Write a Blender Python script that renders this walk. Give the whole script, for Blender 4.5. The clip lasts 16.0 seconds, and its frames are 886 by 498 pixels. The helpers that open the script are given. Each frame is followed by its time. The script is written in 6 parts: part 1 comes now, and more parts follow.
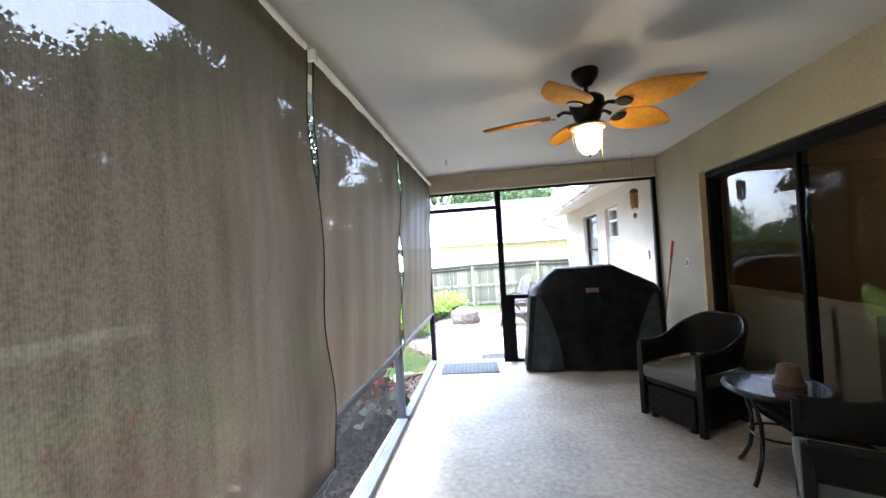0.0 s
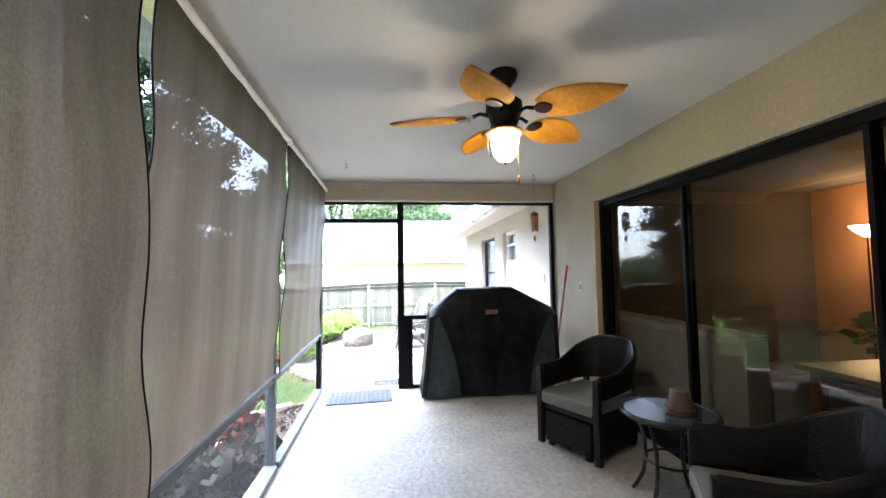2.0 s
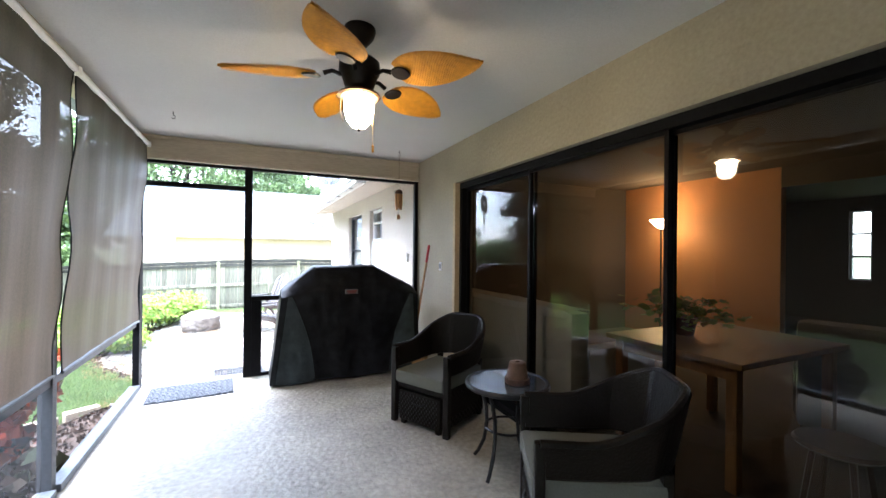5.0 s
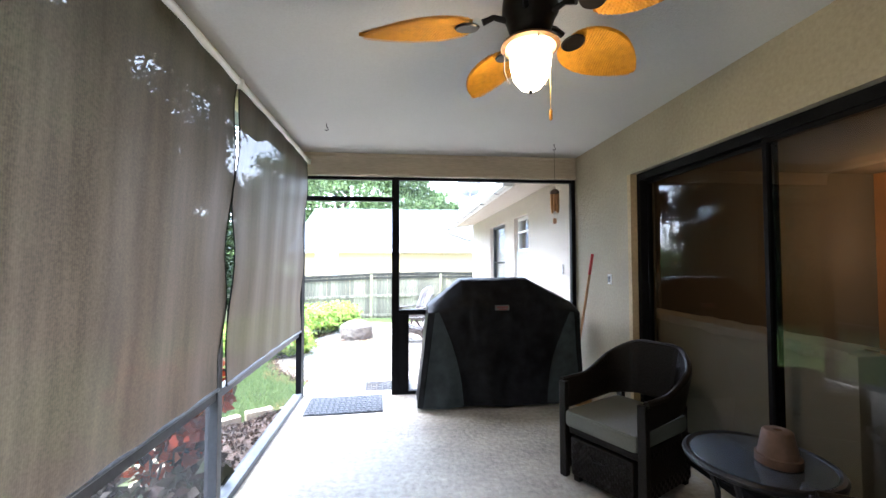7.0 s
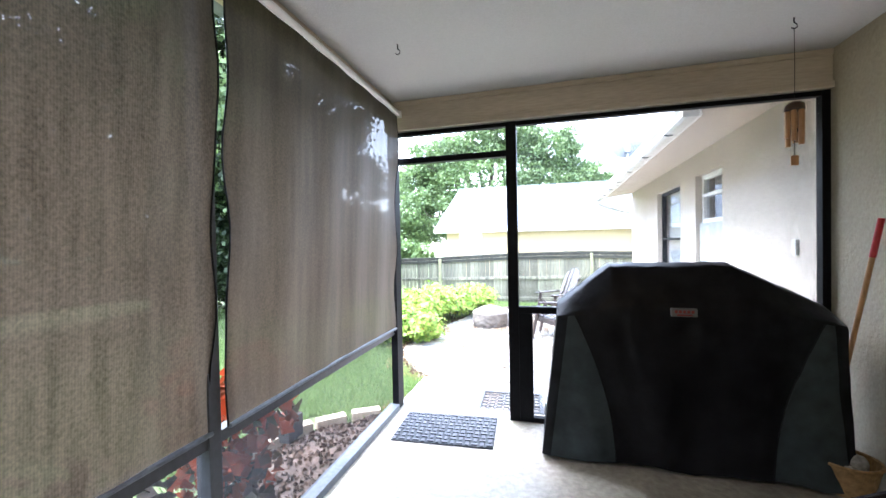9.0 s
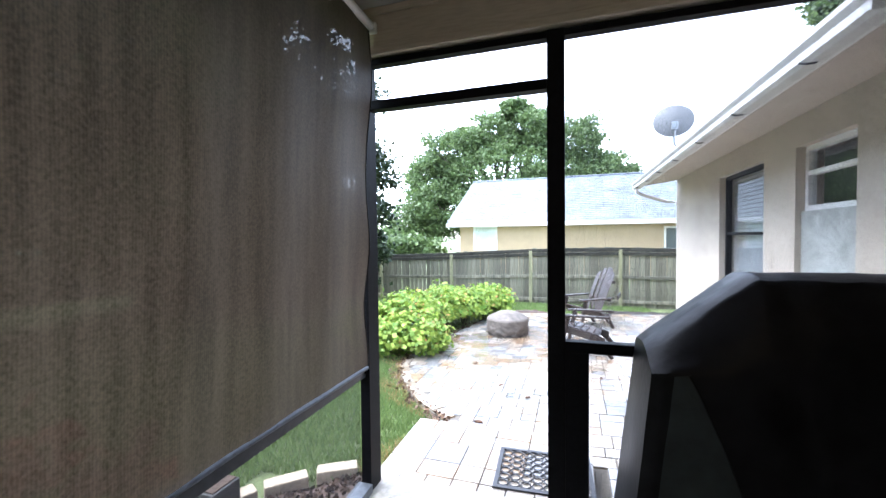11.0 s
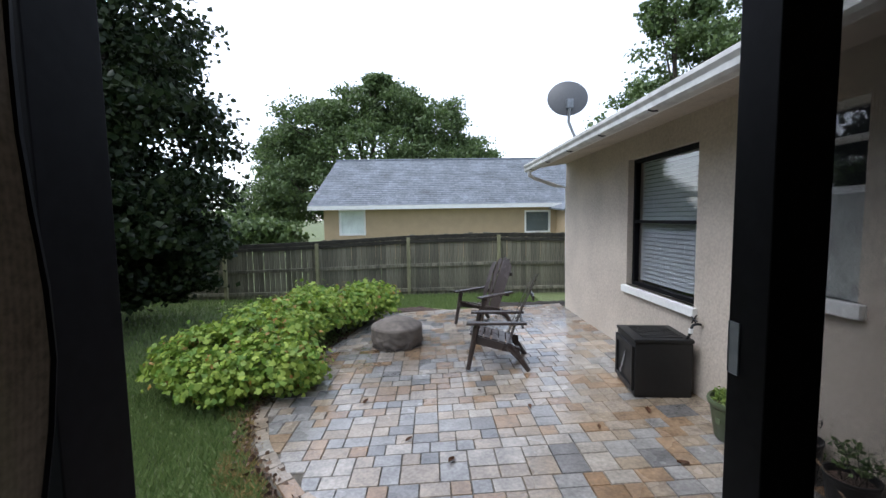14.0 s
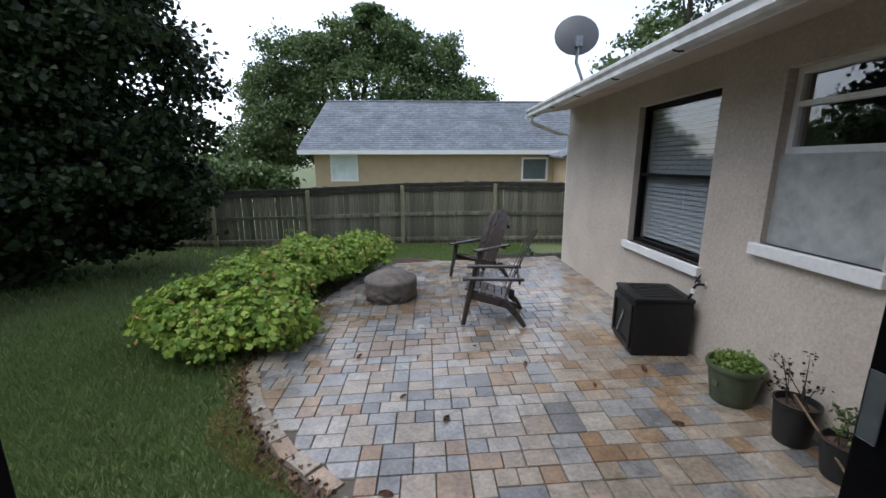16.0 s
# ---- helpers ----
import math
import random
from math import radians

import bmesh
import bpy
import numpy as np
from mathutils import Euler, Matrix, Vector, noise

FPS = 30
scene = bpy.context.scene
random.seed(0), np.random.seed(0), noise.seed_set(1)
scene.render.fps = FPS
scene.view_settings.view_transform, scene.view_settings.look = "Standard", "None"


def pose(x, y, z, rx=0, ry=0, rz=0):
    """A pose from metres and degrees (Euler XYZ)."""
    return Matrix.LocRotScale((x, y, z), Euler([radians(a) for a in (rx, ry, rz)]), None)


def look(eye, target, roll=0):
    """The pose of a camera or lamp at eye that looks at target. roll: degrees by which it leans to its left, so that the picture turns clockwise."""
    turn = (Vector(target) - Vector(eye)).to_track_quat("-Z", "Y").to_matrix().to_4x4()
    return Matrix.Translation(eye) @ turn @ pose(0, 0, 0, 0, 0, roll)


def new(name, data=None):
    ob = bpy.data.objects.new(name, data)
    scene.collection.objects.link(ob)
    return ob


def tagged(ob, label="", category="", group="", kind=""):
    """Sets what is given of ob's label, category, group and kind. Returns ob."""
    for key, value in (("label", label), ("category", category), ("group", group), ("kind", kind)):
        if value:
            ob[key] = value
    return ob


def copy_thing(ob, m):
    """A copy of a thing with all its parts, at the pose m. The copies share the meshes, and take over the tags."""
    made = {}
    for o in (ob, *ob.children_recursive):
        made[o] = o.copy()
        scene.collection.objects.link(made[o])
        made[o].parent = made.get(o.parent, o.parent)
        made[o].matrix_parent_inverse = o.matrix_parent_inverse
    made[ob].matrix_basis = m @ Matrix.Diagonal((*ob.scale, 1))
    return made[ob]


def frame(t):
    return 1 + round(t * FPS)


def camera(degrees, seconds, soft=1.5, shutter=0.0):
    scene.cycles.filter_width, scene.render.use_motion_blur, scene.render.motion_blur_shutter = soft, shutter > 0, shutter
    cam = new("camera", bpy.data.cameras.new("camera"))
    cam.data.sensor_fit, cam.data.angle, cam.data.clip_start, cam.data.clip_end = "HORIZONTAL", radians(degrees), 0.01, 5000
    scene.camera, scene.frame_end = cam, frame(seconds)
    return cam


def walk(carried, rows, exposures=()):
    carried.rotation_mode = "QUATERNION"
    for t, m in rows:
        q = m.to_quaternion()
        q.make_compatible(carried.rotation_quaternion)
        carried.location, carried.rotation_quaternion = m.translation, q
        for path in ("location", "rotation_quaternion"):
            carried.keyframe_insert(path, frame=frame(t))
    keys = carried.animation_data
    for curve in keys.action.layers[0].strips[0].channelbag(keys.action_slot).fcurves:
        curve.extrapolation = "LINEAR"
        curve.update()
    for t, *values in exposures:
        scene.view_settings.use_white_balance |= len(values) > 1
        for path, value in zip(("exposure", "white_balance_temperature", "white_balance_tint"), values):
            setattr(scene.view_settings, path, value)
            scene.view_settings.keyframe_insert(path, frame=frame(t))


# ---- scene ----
cam = camera(96.4, 16.0)
PATH = [
    (0, (0.356, 0.606, 1.421), (0.075, 2.587, 1.446), -3.5),
    (0.5, (0.392, 0.761, 1.366), (0.441, 2.756, 1.5), -3.6),
    (1, (0.395, 0.864, 1.366), (0.405, 2.863, 1.445), -2.4),
    (1.5, (0.354, 0.902, 1.364), (0.399, 2.898, 1.486), -0.5),
    (2, (0.335, 0.972, 1.371), (0.564, 2.956, 1.481), -0.8),
    (2.5, (0.339, 1.048, 1.361), (0.843, 2.981, 1.459), -0.1),
    (3, (0.37, 1.078, 1.362), (1.283, 2.854, 1.462), 0.3),
    (5.5, (0.483, 1.089, 1.361), (1.258, 2.932, 1.354), 0.3),
    (6, (0.314, 1.292, 1.351), (0.828, 3.225, 1.396), -1.3),
    (6.5, (0.324, 1.468, 1.334), (0.702, 3.432, 1.352), -1.5),
    (7, (0.47, 1.661, 1.338), (0.66, 3.65, 1.402), -0.1),
    (7.5, (0.496, 1.931, 1.299), (0.566, 3.93, 1.28), -0.7),
    (8, (0.552, 2.211, 1.33), (0.589, 4.21, 1.376), -2.0),
    (8.5, (0.69, 2.476, 1.331), (0.428, 4.458, 1.384), 1.4),
    (9, (0.679, 2.78, 1.33), (0.131, 4.703, 1.297), -1.1),
    (11.5, (0.33, 4.193, 1.308), (-0.288, 6.094, 1.235), -0.7),
    (12, (0.222, 4.47, 1.328), (-0.143, 6.432, 1.198), -2.0),
    (12.5, (0.162, 4.715, 1.346), (-0.154, 6.686, 1.215), -1.3),
    (13, (0.094, 4.933, 1.348), (-0.194, 6.909, 1.239), 0.5),
    (13.5, (-0.042, 5.088, 1.376), (-0.068, 7.086, 1.272), -2.3),
    (14, (-0.092, 5.233, 1.393), (-0.037, 7.227, 1.238), -0.9),
    (14.5, (-0.071, 5.358, 1.388), (0.183, 7.338, 1.252), -0.8),
    (15, (-0.107, 5.401, 1.406), (0.398, 7.318, 1.141), -0.3),
    (15.5, (-0.14, 5.427, 1.421), (0.36, 7.333, 1.076), -0.7),
    (16, (-0.107, 5.439, 1.44), (-0.025, 7.392, 1.019), -0.1),
]
EXPOSURES = [(0.0, 4.8, 5600, 11), (1.5, 5.1, 5600, 11), (3.0, 5.1, 5600, 11), (6.0, 4.95, 5600, 11), (9.0, 4.75, 5600, 11), (11.5, 3.1, 5750, 11), (12.5, 2.4, 5950, 11), (13.5, 1.65, 6050, 11), (14.5, 1.2, 6050, 11), (16.0, 1.0, 6050, 11)]
walk(cam, [(t, look(eye, target, roll)) for t, eye, target, roll in PATH], EXPOSURES)

# ---- sky and daylight: bright overcast after rain ----
world = bpy.data.worlds.new("overcast_sky")
scene.world = world
world.use_nodes = True
wn, wl = world.node_tree.nodes, world.node_tree.links
wn.clear()
sky = wn.new("ShaderNodeTexSky")
sky.sky_type = "NISHITA"
sky.sun_disc = False
sky.sun_elevation, sky.sun_rotation = radians(62), radians(-60)
sky.air_density, sky.dust_density, sky.ozone_density = 1.0, 1.5, 2.0
hue = wn.new("ShaderNodeHueSaturation")
hue.inputs["Saturation"].default_value = 0.42
bg = wn.new("ShaderNodeBackground")
bg.inputs["Strength"].default_value = 0.15
wout = wn.new("ShaderNodeOutputWorld")
wl.new(sky.outputs[0], hue.inputs["Color"])
wl.new(hue.outputs[0], bg.inputs["Color"])
wl.new(bg.outputs[0], wout.inputs["Surface"])
sun = new("sun", bpy.data.lights.new("sun", "SUN"))
sun.data.energy, sun.data.angle, sun.data.color = 0.9, radians(40), (1.0, 0.985, 0.96)
sun.matrix_world = look((-6, 5, 12), (0, 8, 0))


# ---- materials ----
def mat(name, color, rough=0.6, metal=0.0, vary=0.12, grain=40.0, stain=2.5, bump=0.15, bump_scale=None, color2=None, island=0.0, per_object=0.0, stretch=(1, 1, 1), coat=0.0, spec=0.5):
    """A painted, woven or mineral surface with fine grain, broad stains and relief."""
    m = bpy.data.materials.new(name)
    m.use_nodes = True
    n, l = m.node_tree.nodes, m.node_tree.links
    b = n["Principled BSDF"]
    b.inputs["Metallic"].default_value = metal
    b.inputs["Specular IOR Level"].default_value = spec
    b.inputs["Coat Weight"].default_value = coat
    tc = n.new("ShaderNodeTexCoord")
    mp = n.new("ShaderNodeMapping")
    mp.inputs["Scale"].default_value = stretch
    l.new(tc.outputs["Object"], mp.inputs["Vector"])
    g = n.new("ShaderNodeTexNoise")
    g.inputs["Scale"].default_value, g.inputs["Detail"].default_value = grain, 6
    s = n.new("ShaderNodeTexNoise")
    s.inputs["Scale"].default_value, s.inputs["Detail"].default_value = stain, 5
    for t in (g, s):
        l.new(mp.outputs[0], t.inputs["Vector"])
    mix = n.new("ShaderNodeMath")
    mix.operation = "ADD"
    l.new(g.outputs[0], mix.inputs[0])
    l.new(s.outputs[0], mix.inputs[1])
    ramp = n.new("ShaderNodeMapRange")
    ramp.inputs["From Min"].default_value, ramp.inputs["From Max"].default_value = 0.65, 1.35
    l.new(mix.outputs[0], ramp.inputs["Value"])
    cm = n.new("ShaderNodeMix")
    cm.data_type = "RGBA"
    dark = color2 or tuple(c * (1 - 2.2 * vary) for c in color)
    lite = tuple(min(1, c * (1 + vary)) for c in color)
    cm.inputs["A"].default_value, cm.inputs["B"].default_value = (*dark, 1), (*lite, 1)
    l.new(ramp.outputs[0], cm.inputs["Factor"])
    last = cm.outputs["Result"]
    for amount, node, socket in ((island, "ShaderNodeNewGeometry", "Random Per Island"), (per_object, "ShaderNodeObjectInfo", "Random")):
        if amount:
            src = n.new(node)
            mr = n.new("ShaderNodeMapRange")
            mr.inputs["To Min"].default_value, mr.inputs["To Max"].default_value = 1 - amount, 1 + amount
            l.new(src.outputs[socket], mr.inputs["Value"])
            hs = n.new("ShaderNodeHueSaturation")
            l.new(mr.outputs[0], hs.inputs["Value"])
            l.new(last, hs.inputs["Color"])
            last = hs.outputs[0]
    l.new(last, b.inputs["Base Color"])
    rr = n.new("ShaderNodeMapRange")
    rr.inputs["To Min"].default_value, rr.inputs["To Max"].default_value = max(0.02, rough - 0.1), min(1, rough + 0.1)
    l.new(s.outputs[0], rr.inputs["Value"])
    l.new(rr.outputs[0], b.inputs["Roughness"])
    if bump:
        h = g
        if bump_scale:
            h = n.new("ShaderNodeTexNoise")
            h.inputs["Scale"].default_value, h.inputs["Detail"].default_value = bump_scale, 4
            l.new(mp.outputs[0], h.inputs["Vector"])
        bp = n.new("ShaderNodeBump")
        bp.inputs["Strength"].default_value, bp.inputs["Distance"].default_value = bump, 0.01
        l.new(h.outputs[0], bp.inputs["Height"])
        l.new(bp.outputs[0], b.inputs["Normal"])
    return m


def glow(name, color, strength):
    m = bpy.data.materials.new(name)
    m.use_nodes = True
    b = m.node_tree.nodes["Principled BSDF"]
    b.inputs["Base Color"].default_value = (*color, 1)
    b.inputs["Emission Color"].default_value = (*color, 1)
    b.inputs["Emission Strength"].default_value = strength
    return m


def glass(name, tint, ior=1.5, rough=0.0):
    """A flat pane: clear through, mirror-like at a slant."""
    m = bpy.data.materials.new(name)
    m.use_nodes = True
    n, l = m.node_tree.nodes, m.node_tree.links
    n.clear()
    out, mx, lw = n.new("ShaderNodeOutputMaterial"), n.new("ShaderNodeMixShader"), n.new("ShaderNodeLayerWeight")
    tr, gl = n.new("ShaderNodeBsdfTransparent"), n.new("ShaderNodeBsdfGlossy")
    lw.inputs["Blend"].default_value = 0.5
    p5, fr = n.new("ShaderNodeMath"), n.new("ShaderNodeMapRange")
    p5.operation, p5.inputs[1].default_value = "POWER", 5.0
    fr.inputs["To Min"].default_value = ((ior - 1) / (ior + 1)) ** 2
    l.new(lw.outputs["Facing"], p5.inputs[0])
    l.new(p5.outputs[0], fr.inputs["Value"])
    tr.inputs["Color"].default_value = (*tint, 1)
    gl.inputs["Roughness"].default_value = rough
    l.new(fr.outputs[0], mx.inputs[0])
    l.new(tr.outputs[0], mx.inputs[1])
    l.new(gl.outputs[0], mx.inputs[2])
    l.new(mx.outputs[0], out.inputs["Surface"])
    return m


def mesh_cloth(name, color, open_part, through_part, weave=700.0, sheen=0.0, ribs=0.0):
    """A woven open cloth: part of the light goes straight through the holes."""
    m = bpy.data.materials.new(name)
    m.use_nodes = True
    n, l = m.node_tree.nodes, m.node_tree.links
    n.clear()
    out, mx, cl = n.new("ShaderNodeOutputMaterial"), n.new("ShaderNodeMixShader"), n.new("ShaderNodeMixShader")
    tr, di, tl = n.new("ShaderNodeBsdfTransparent"), n.new("ShaderNodeBsdfDiffuse"), n.new("ShaderNodeBsdfTranslucent")
    tc, mp = n.new("ShaderNodeTexCoord"), n.new("ShaderNodeMapping")
    l.new(tc.outputs["Object"], mp.inputs["Vector"])
    mp.inputs["Scale"].default_value = (1, 9, 0.9)
    st = n.new("ShaderNodeTexNoise")
    st.inputs["Scale"].default_value, st.inputs["Detail"].default_value = 2.2, 6
    l.new(mp.outputs[0], st.inputs["Vector"])
    fine = n.new("ShaderNodeTexNoise")
    fine.inputs["Scale"].default_value, fine.inputs["Detail"].default_value = weave / 4, 3
    l.new(tc.outputs["Object"], fine.inputs["Vector"])
    sm = n.new("ShaderNodeMath")
    sm.operation = "ADD"
    l.new(st.outputs[0], sm.inputs[0])
    l.new(fine.outputs[0], sm.inputs[1])
    if ribs:
        wv, ml, s2 = n.new("ShaderNodeTexWave"), n.new("ShaderNodeMath"), n.new("ShaderNodeMath")
        wv.bands_direction = "Y"
        wv.inputs["Scale"].default_value, wv.inputs["Distortion"].default_value, wv.inputs["Detail Scale"].default_value = 45.0, 2.5, 3.0
        l.new(tc.outputs["Object"], wv.inputs["Vector"])
        ml.operation, s2.operation = "MULTIPLY_ADD", "ADD"
        ml.inputs[1].default_value, ml.inputs[2].default_value = ribs, -0.5 * ribs
        l.new(wv.outputs["Fac"], ml.inputs[0])
        l.new(sm.outputs[0], s2.inputs[0])
        l.new(ml.outputs[0], s2.inputs[1])
        sm = s2
    mr = n.new("ShaderNodeMapRange")
    mr.inputs["From Min"].default_value, mr.inputs["From Max"].default_value = 0.7, 1.3
    mr.inputs["To Min"].default_value, mr.inputs["To Max"].default_value = (0.62, 1.38) if ribs else (0.8, 1.2)
    l.new(sm.outputs[0], mr.inputs["Value"])
    vm = n.new("ShaderNodeVectorMath")
    vm.operation = "SCALE"
    vm.inputs[0].default_value = color
    l.new(mr.outputs[0], vm.inputs["Scale"])
    l.new(vm.outputs[0], di.inputs["Color"])
    l.new(vm.outputs[0], tl.inputs["Color"])
    cl.inputs[0].default_value = through_part
    mx.inputs[0].default_value = 1 - open_part
    l.new(di.outputs[0], cl.inputs[1])
    l.new(tl.outputs[0], cl.inputs[2])
    l.new(tr.outputs[0], mx.inputs[1])
    body = cl
    if sheen:
        gl, lw, body, gr_ = n.new("ShaderNodeBsdfGlossy"), n.new("ShaderNodeLayerWeight"), n.new("ShaderNodeMixShader"), n.new("ShaderNodeMapRange")
        gl.inputs["Roughness"].default_value = 0.55
        gl.inputs["Color"].default_value = (0.9, 0.88, 0.86, 1)
        lw.inputs["Blend"].default_value = 0.5
        gr_.inputs["From Min"].default_value, gr_.inputs["From Max"].default_value, gr_.inputs["To Max"].default_value = 0.25, 1.0, sheen
        l.new(lw.outputs["Facing"], gr_.inputs["Value"])
        bp = n.new("ShaderNodeBump")
        bp.inputs["Strength"].default_value, bp.inputs["Distance"].default_value = 0.5, 0.002
        l.new(sm.outputs[0], bp.inputs["Height"])
        l.new(bp.outputs[0], gl.inputs["Normal"])
        l.new(gr_.outputs[0], body.inputs[0])
        l.new(cl.outputs[0], body.inputs[1])
        l.new(gl.outputs[0], body.inputs[2])
    l.new(body.outputs[0], mx.inputs[2])
    l.new(mx.outputs[0], out.inputs["Surface"])
    return m


def leafy(name, color, color2, rough=0.5, spec=0.5):
    """Leaves: each leaf its own shade, some light coming through."""
    m = bpy.data.materials.new(name)
    m.use_nodes = True
    n, l = m.node_tree.nodes, m.node_tree.links
    b, out = n["Principled BSDF"], n["Material Output"]
    gi = n.new("ShaderNodeNewGeometry")
    cm = n.new("ShaderNodeMix")
    cm.data_type = "RGBA"
    cm.inputs["A"].default_value, cm.inputs["B"].default_value = (*color, 1), (*color2, 1)
    l.new(gi.outputs["Random Per Island"], cm.inputs["Factor"])
    l.new(cm.outputs["Result"], b.inputs["Base Color"])
    b.inputs["Roughness"].default_value = rough
    b.inputs["Specular IOR Level"].default_value = spec
    tl, mx = n.new("ShaderNodeBsdfTranslucent"), n.new("ShaderNodeMixShader")
    l.new(cm.outputs["Result"], tl.inputs["Color"])
    mx.inputs[0].default_value = 0.3
    l.new(b.outputs[0], mx.inputs[1])
    l.new(tl.outputs[0], mx.inputs[2])
    l.new(mx.outputs[0], out.inputs["Surface"])
    return m


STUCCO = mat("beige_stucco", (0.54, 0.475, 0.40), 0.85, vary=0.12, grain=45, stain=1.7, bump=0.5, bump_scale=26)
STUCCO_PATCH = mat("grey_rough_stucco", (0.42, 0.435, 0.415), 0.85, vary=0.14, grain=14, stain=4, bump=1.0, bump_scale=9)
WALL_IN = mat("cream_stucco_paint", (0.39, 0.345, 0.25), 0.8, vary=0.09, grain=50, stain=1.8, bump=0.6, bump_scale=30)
HEADER = mat("tan_painted_wood", (0.50, 0.43, 0.33), 0.6, vary=0.1, grain=30, stain=3, bump=0.12, stretch=(0.4, 3, 3))
CEIL = mat("white_ceiling_paint", (0.60, 0.60, 0.585), 0.85, vary=0.04, grain=90, stain=1.2, bump=0.35, bump_scale=110)
FLOOR = mat("textured_concrete", (0.385, 0.35, 0.285), 0.55, vary=0.2, grain=26, stain=2.2, bump=1.0, bump_scale=24)
BRONZE = mat("dark_bronze_aluminium", (0.008, 0.008, 0.0095), 0.5, 0.0, vary=0.2, bump=0.03, spec=0.06)
# Lighter copy of the bronze: daylight on the side posts is put into the colour.
SIDEALU = mat("daylit_bronze_aluminium", (0.04, 0.043, 0.048), 0.5, 0.0, vary=0.2, bump=0.04)
TRACKALU = mat("dull_blue_grey_aluminium", (0.12, 0.135, 0.155), 0.5, 0.2, vary=0.2, bump=0.05)
GREYALU = mat("dusty_grey_aluminium", (0.24, 0.26, 0.28), 0.5, 0.4, vary=0.15, bump=0.05)
WHITE = mat("white_paint", (0.80, 0.80, 0.78), 0.5, vary=0.06, grain=30, bump=0.08)
GUTTER = mat("weathered_white_gutter", (0.66, 0.66, 0.64), 0.45, vary=0.14, grain=12, stain=4, bump=0.05)
SHADE = mesh_cloth("brown_shade_cloth", (0.040, 0.0305, 0.0215), 0.032, 0.5, 420.0, 0.15, 0.14)
SCREEN_END = mesh_cloth("fine_insect_screen", (0.05, 0.05, 0.053), 0.85, 0.4, weave=2000)
SCREEN = mesh_cloth("insect_screen", (0.05, 0.05, 0.053), 0.52, 0.4, weave=2000)
GLASS_DOOR = glass("slider_glass", (0.42, 0.415, 0.40), 1.54)
GLASS_WIN = glass("window_glass", (0.88, 0.9, 0.91), 2.3)
LAWN = mat("lawn_soil", (0.12, 0.15, 0.055), 0.95, vary=0.3, grain=70, stain=1.0, bump=0.8, bump_scale=60)
GRASS = leafy("grass_blades", (0.115, 0.18, 0.055), (0.215, 0.285, 0.10), 0.6, 0.3)
MULCH = mat("bark_mulch", (0.075, 0.047, 0.033), 0.95, vary=0.35, grain=45, bump=1.0, bump_scale=50)
JOINT = mat("sand_joint", (0.10, 0.088, 0.07), 0.9, vary=0.2, grain=80, bump=0.3)
SHINGLE = mat("grey_shingles", (0.165, 0.185, 0.21), 0.85, vary=0.22, grain=9, stain=1.0, bump=0.5, bump_scale=20, per_object=0.16, island=0.16)
TAN_WALL = mat("tan_house_stucco", (0.44, 0.335, 0.21), 0.85, vary=0.06, grain=20, bump=0.3)
FENCEWOOD = mat("weathered_grey_fence_wood", (0.215, 0.20, 0.15), 0.9, vary=0.3, grain=9, stain=1.6, bump=0.5, stretch=(6, 6, 0.8), per_object=0.3, color2=(0.05, 0.05, 0.035))
FENCEPOST = mat("greenish_fence_post", (0.30, 0.29, 0.17), 0.9, vary=0.25, grain=9, stain=1.2, bump=0.4, stretch=(6, 6, 0.6))
FENCEDARK = mat("black_mildewed_wood", (0.045, 0.042, 0.032), 0.95, vary=0.35, grain=9, bump=0.5)
BARK = mat("tree_bark", (0.075, 0.06, 0.045), 0.95, vary=0.3, grain=14, bump=0.9, stretch=(2, 2, 0.4))
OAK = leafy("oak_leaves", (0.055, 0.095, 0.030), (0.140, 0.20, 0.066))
MAGNOLIA = leafy("magnolia_leaves", (0.012, 0.024, 0.010), (0.040, 0.056, 0.022), 0.36, 0.25)
LIGHTLEAF = leafy("bright_leaves", (0.10, 0.17, 0.035), (0.20, 0.27, 0.06))
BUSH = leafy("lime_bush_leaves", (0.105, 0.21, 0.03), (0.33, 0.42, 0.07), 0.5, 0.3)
CROTON = leafy("red_croton_leaves", (0.02, 0.03, 0.012), (0.30, 0.045, 0.014), 0.6, 0.2)
DARKLEAF = leafy("dark_purple_leaves", (0.018, 0.024, 0.013), (0.045, 0.03, 0.024), 0.65, 0.15)


# ---- building helpers ----
def part(name, bm, material, parent=None, label="", kind="", smooth=False):
    me = bpy.data.meshes.new(name)
    bm.normal_update()
    bm.to_mesh(me)
    bm.free()
    for mm in (material if isinstance(material, (list, tuple)) else [material]):
        me.materials.append(mm)
    if smooth:
        me.polygons.foreach_set("use_smooth", [True] * len(me.polygons))
        me.set_sharp_from_angle(angle=radians(40))
    ob = new(name, me)
    if parent:
        ob.parent = parent
    return tagged(ob, label=label, kind=kind)


def thing(name, label, category, m=None, group=""):
    ob = new(name)
    ob.empty_display_size = 0.1
    if m is not None:
        ob.matrix_world = m
    return tagged(ob, label, category, group)


def box(x0, y0, z0, x1, y1, z1, bevel=0.0, bm=None):
    b = bmesh.new()
    bmesh.ops.create_cube(b, size=1)
    for v in b.verts:
        v.co = Vector(((x0 + x1) / 2 + v.co.x * (x1 - x0), (y0 + y1) / 2 + v.co.y * (y1 - y0), (z0 + z1) / 2 + v.co.z * (z1 - z0)))
    if bevel:
        bmesh.ops.bevel(b, geom=b.edges[:], offset=bevel, segments=2, profile=0.6, affect="EDGES")
    if bm is None:
        return b
    return join(bm, b)


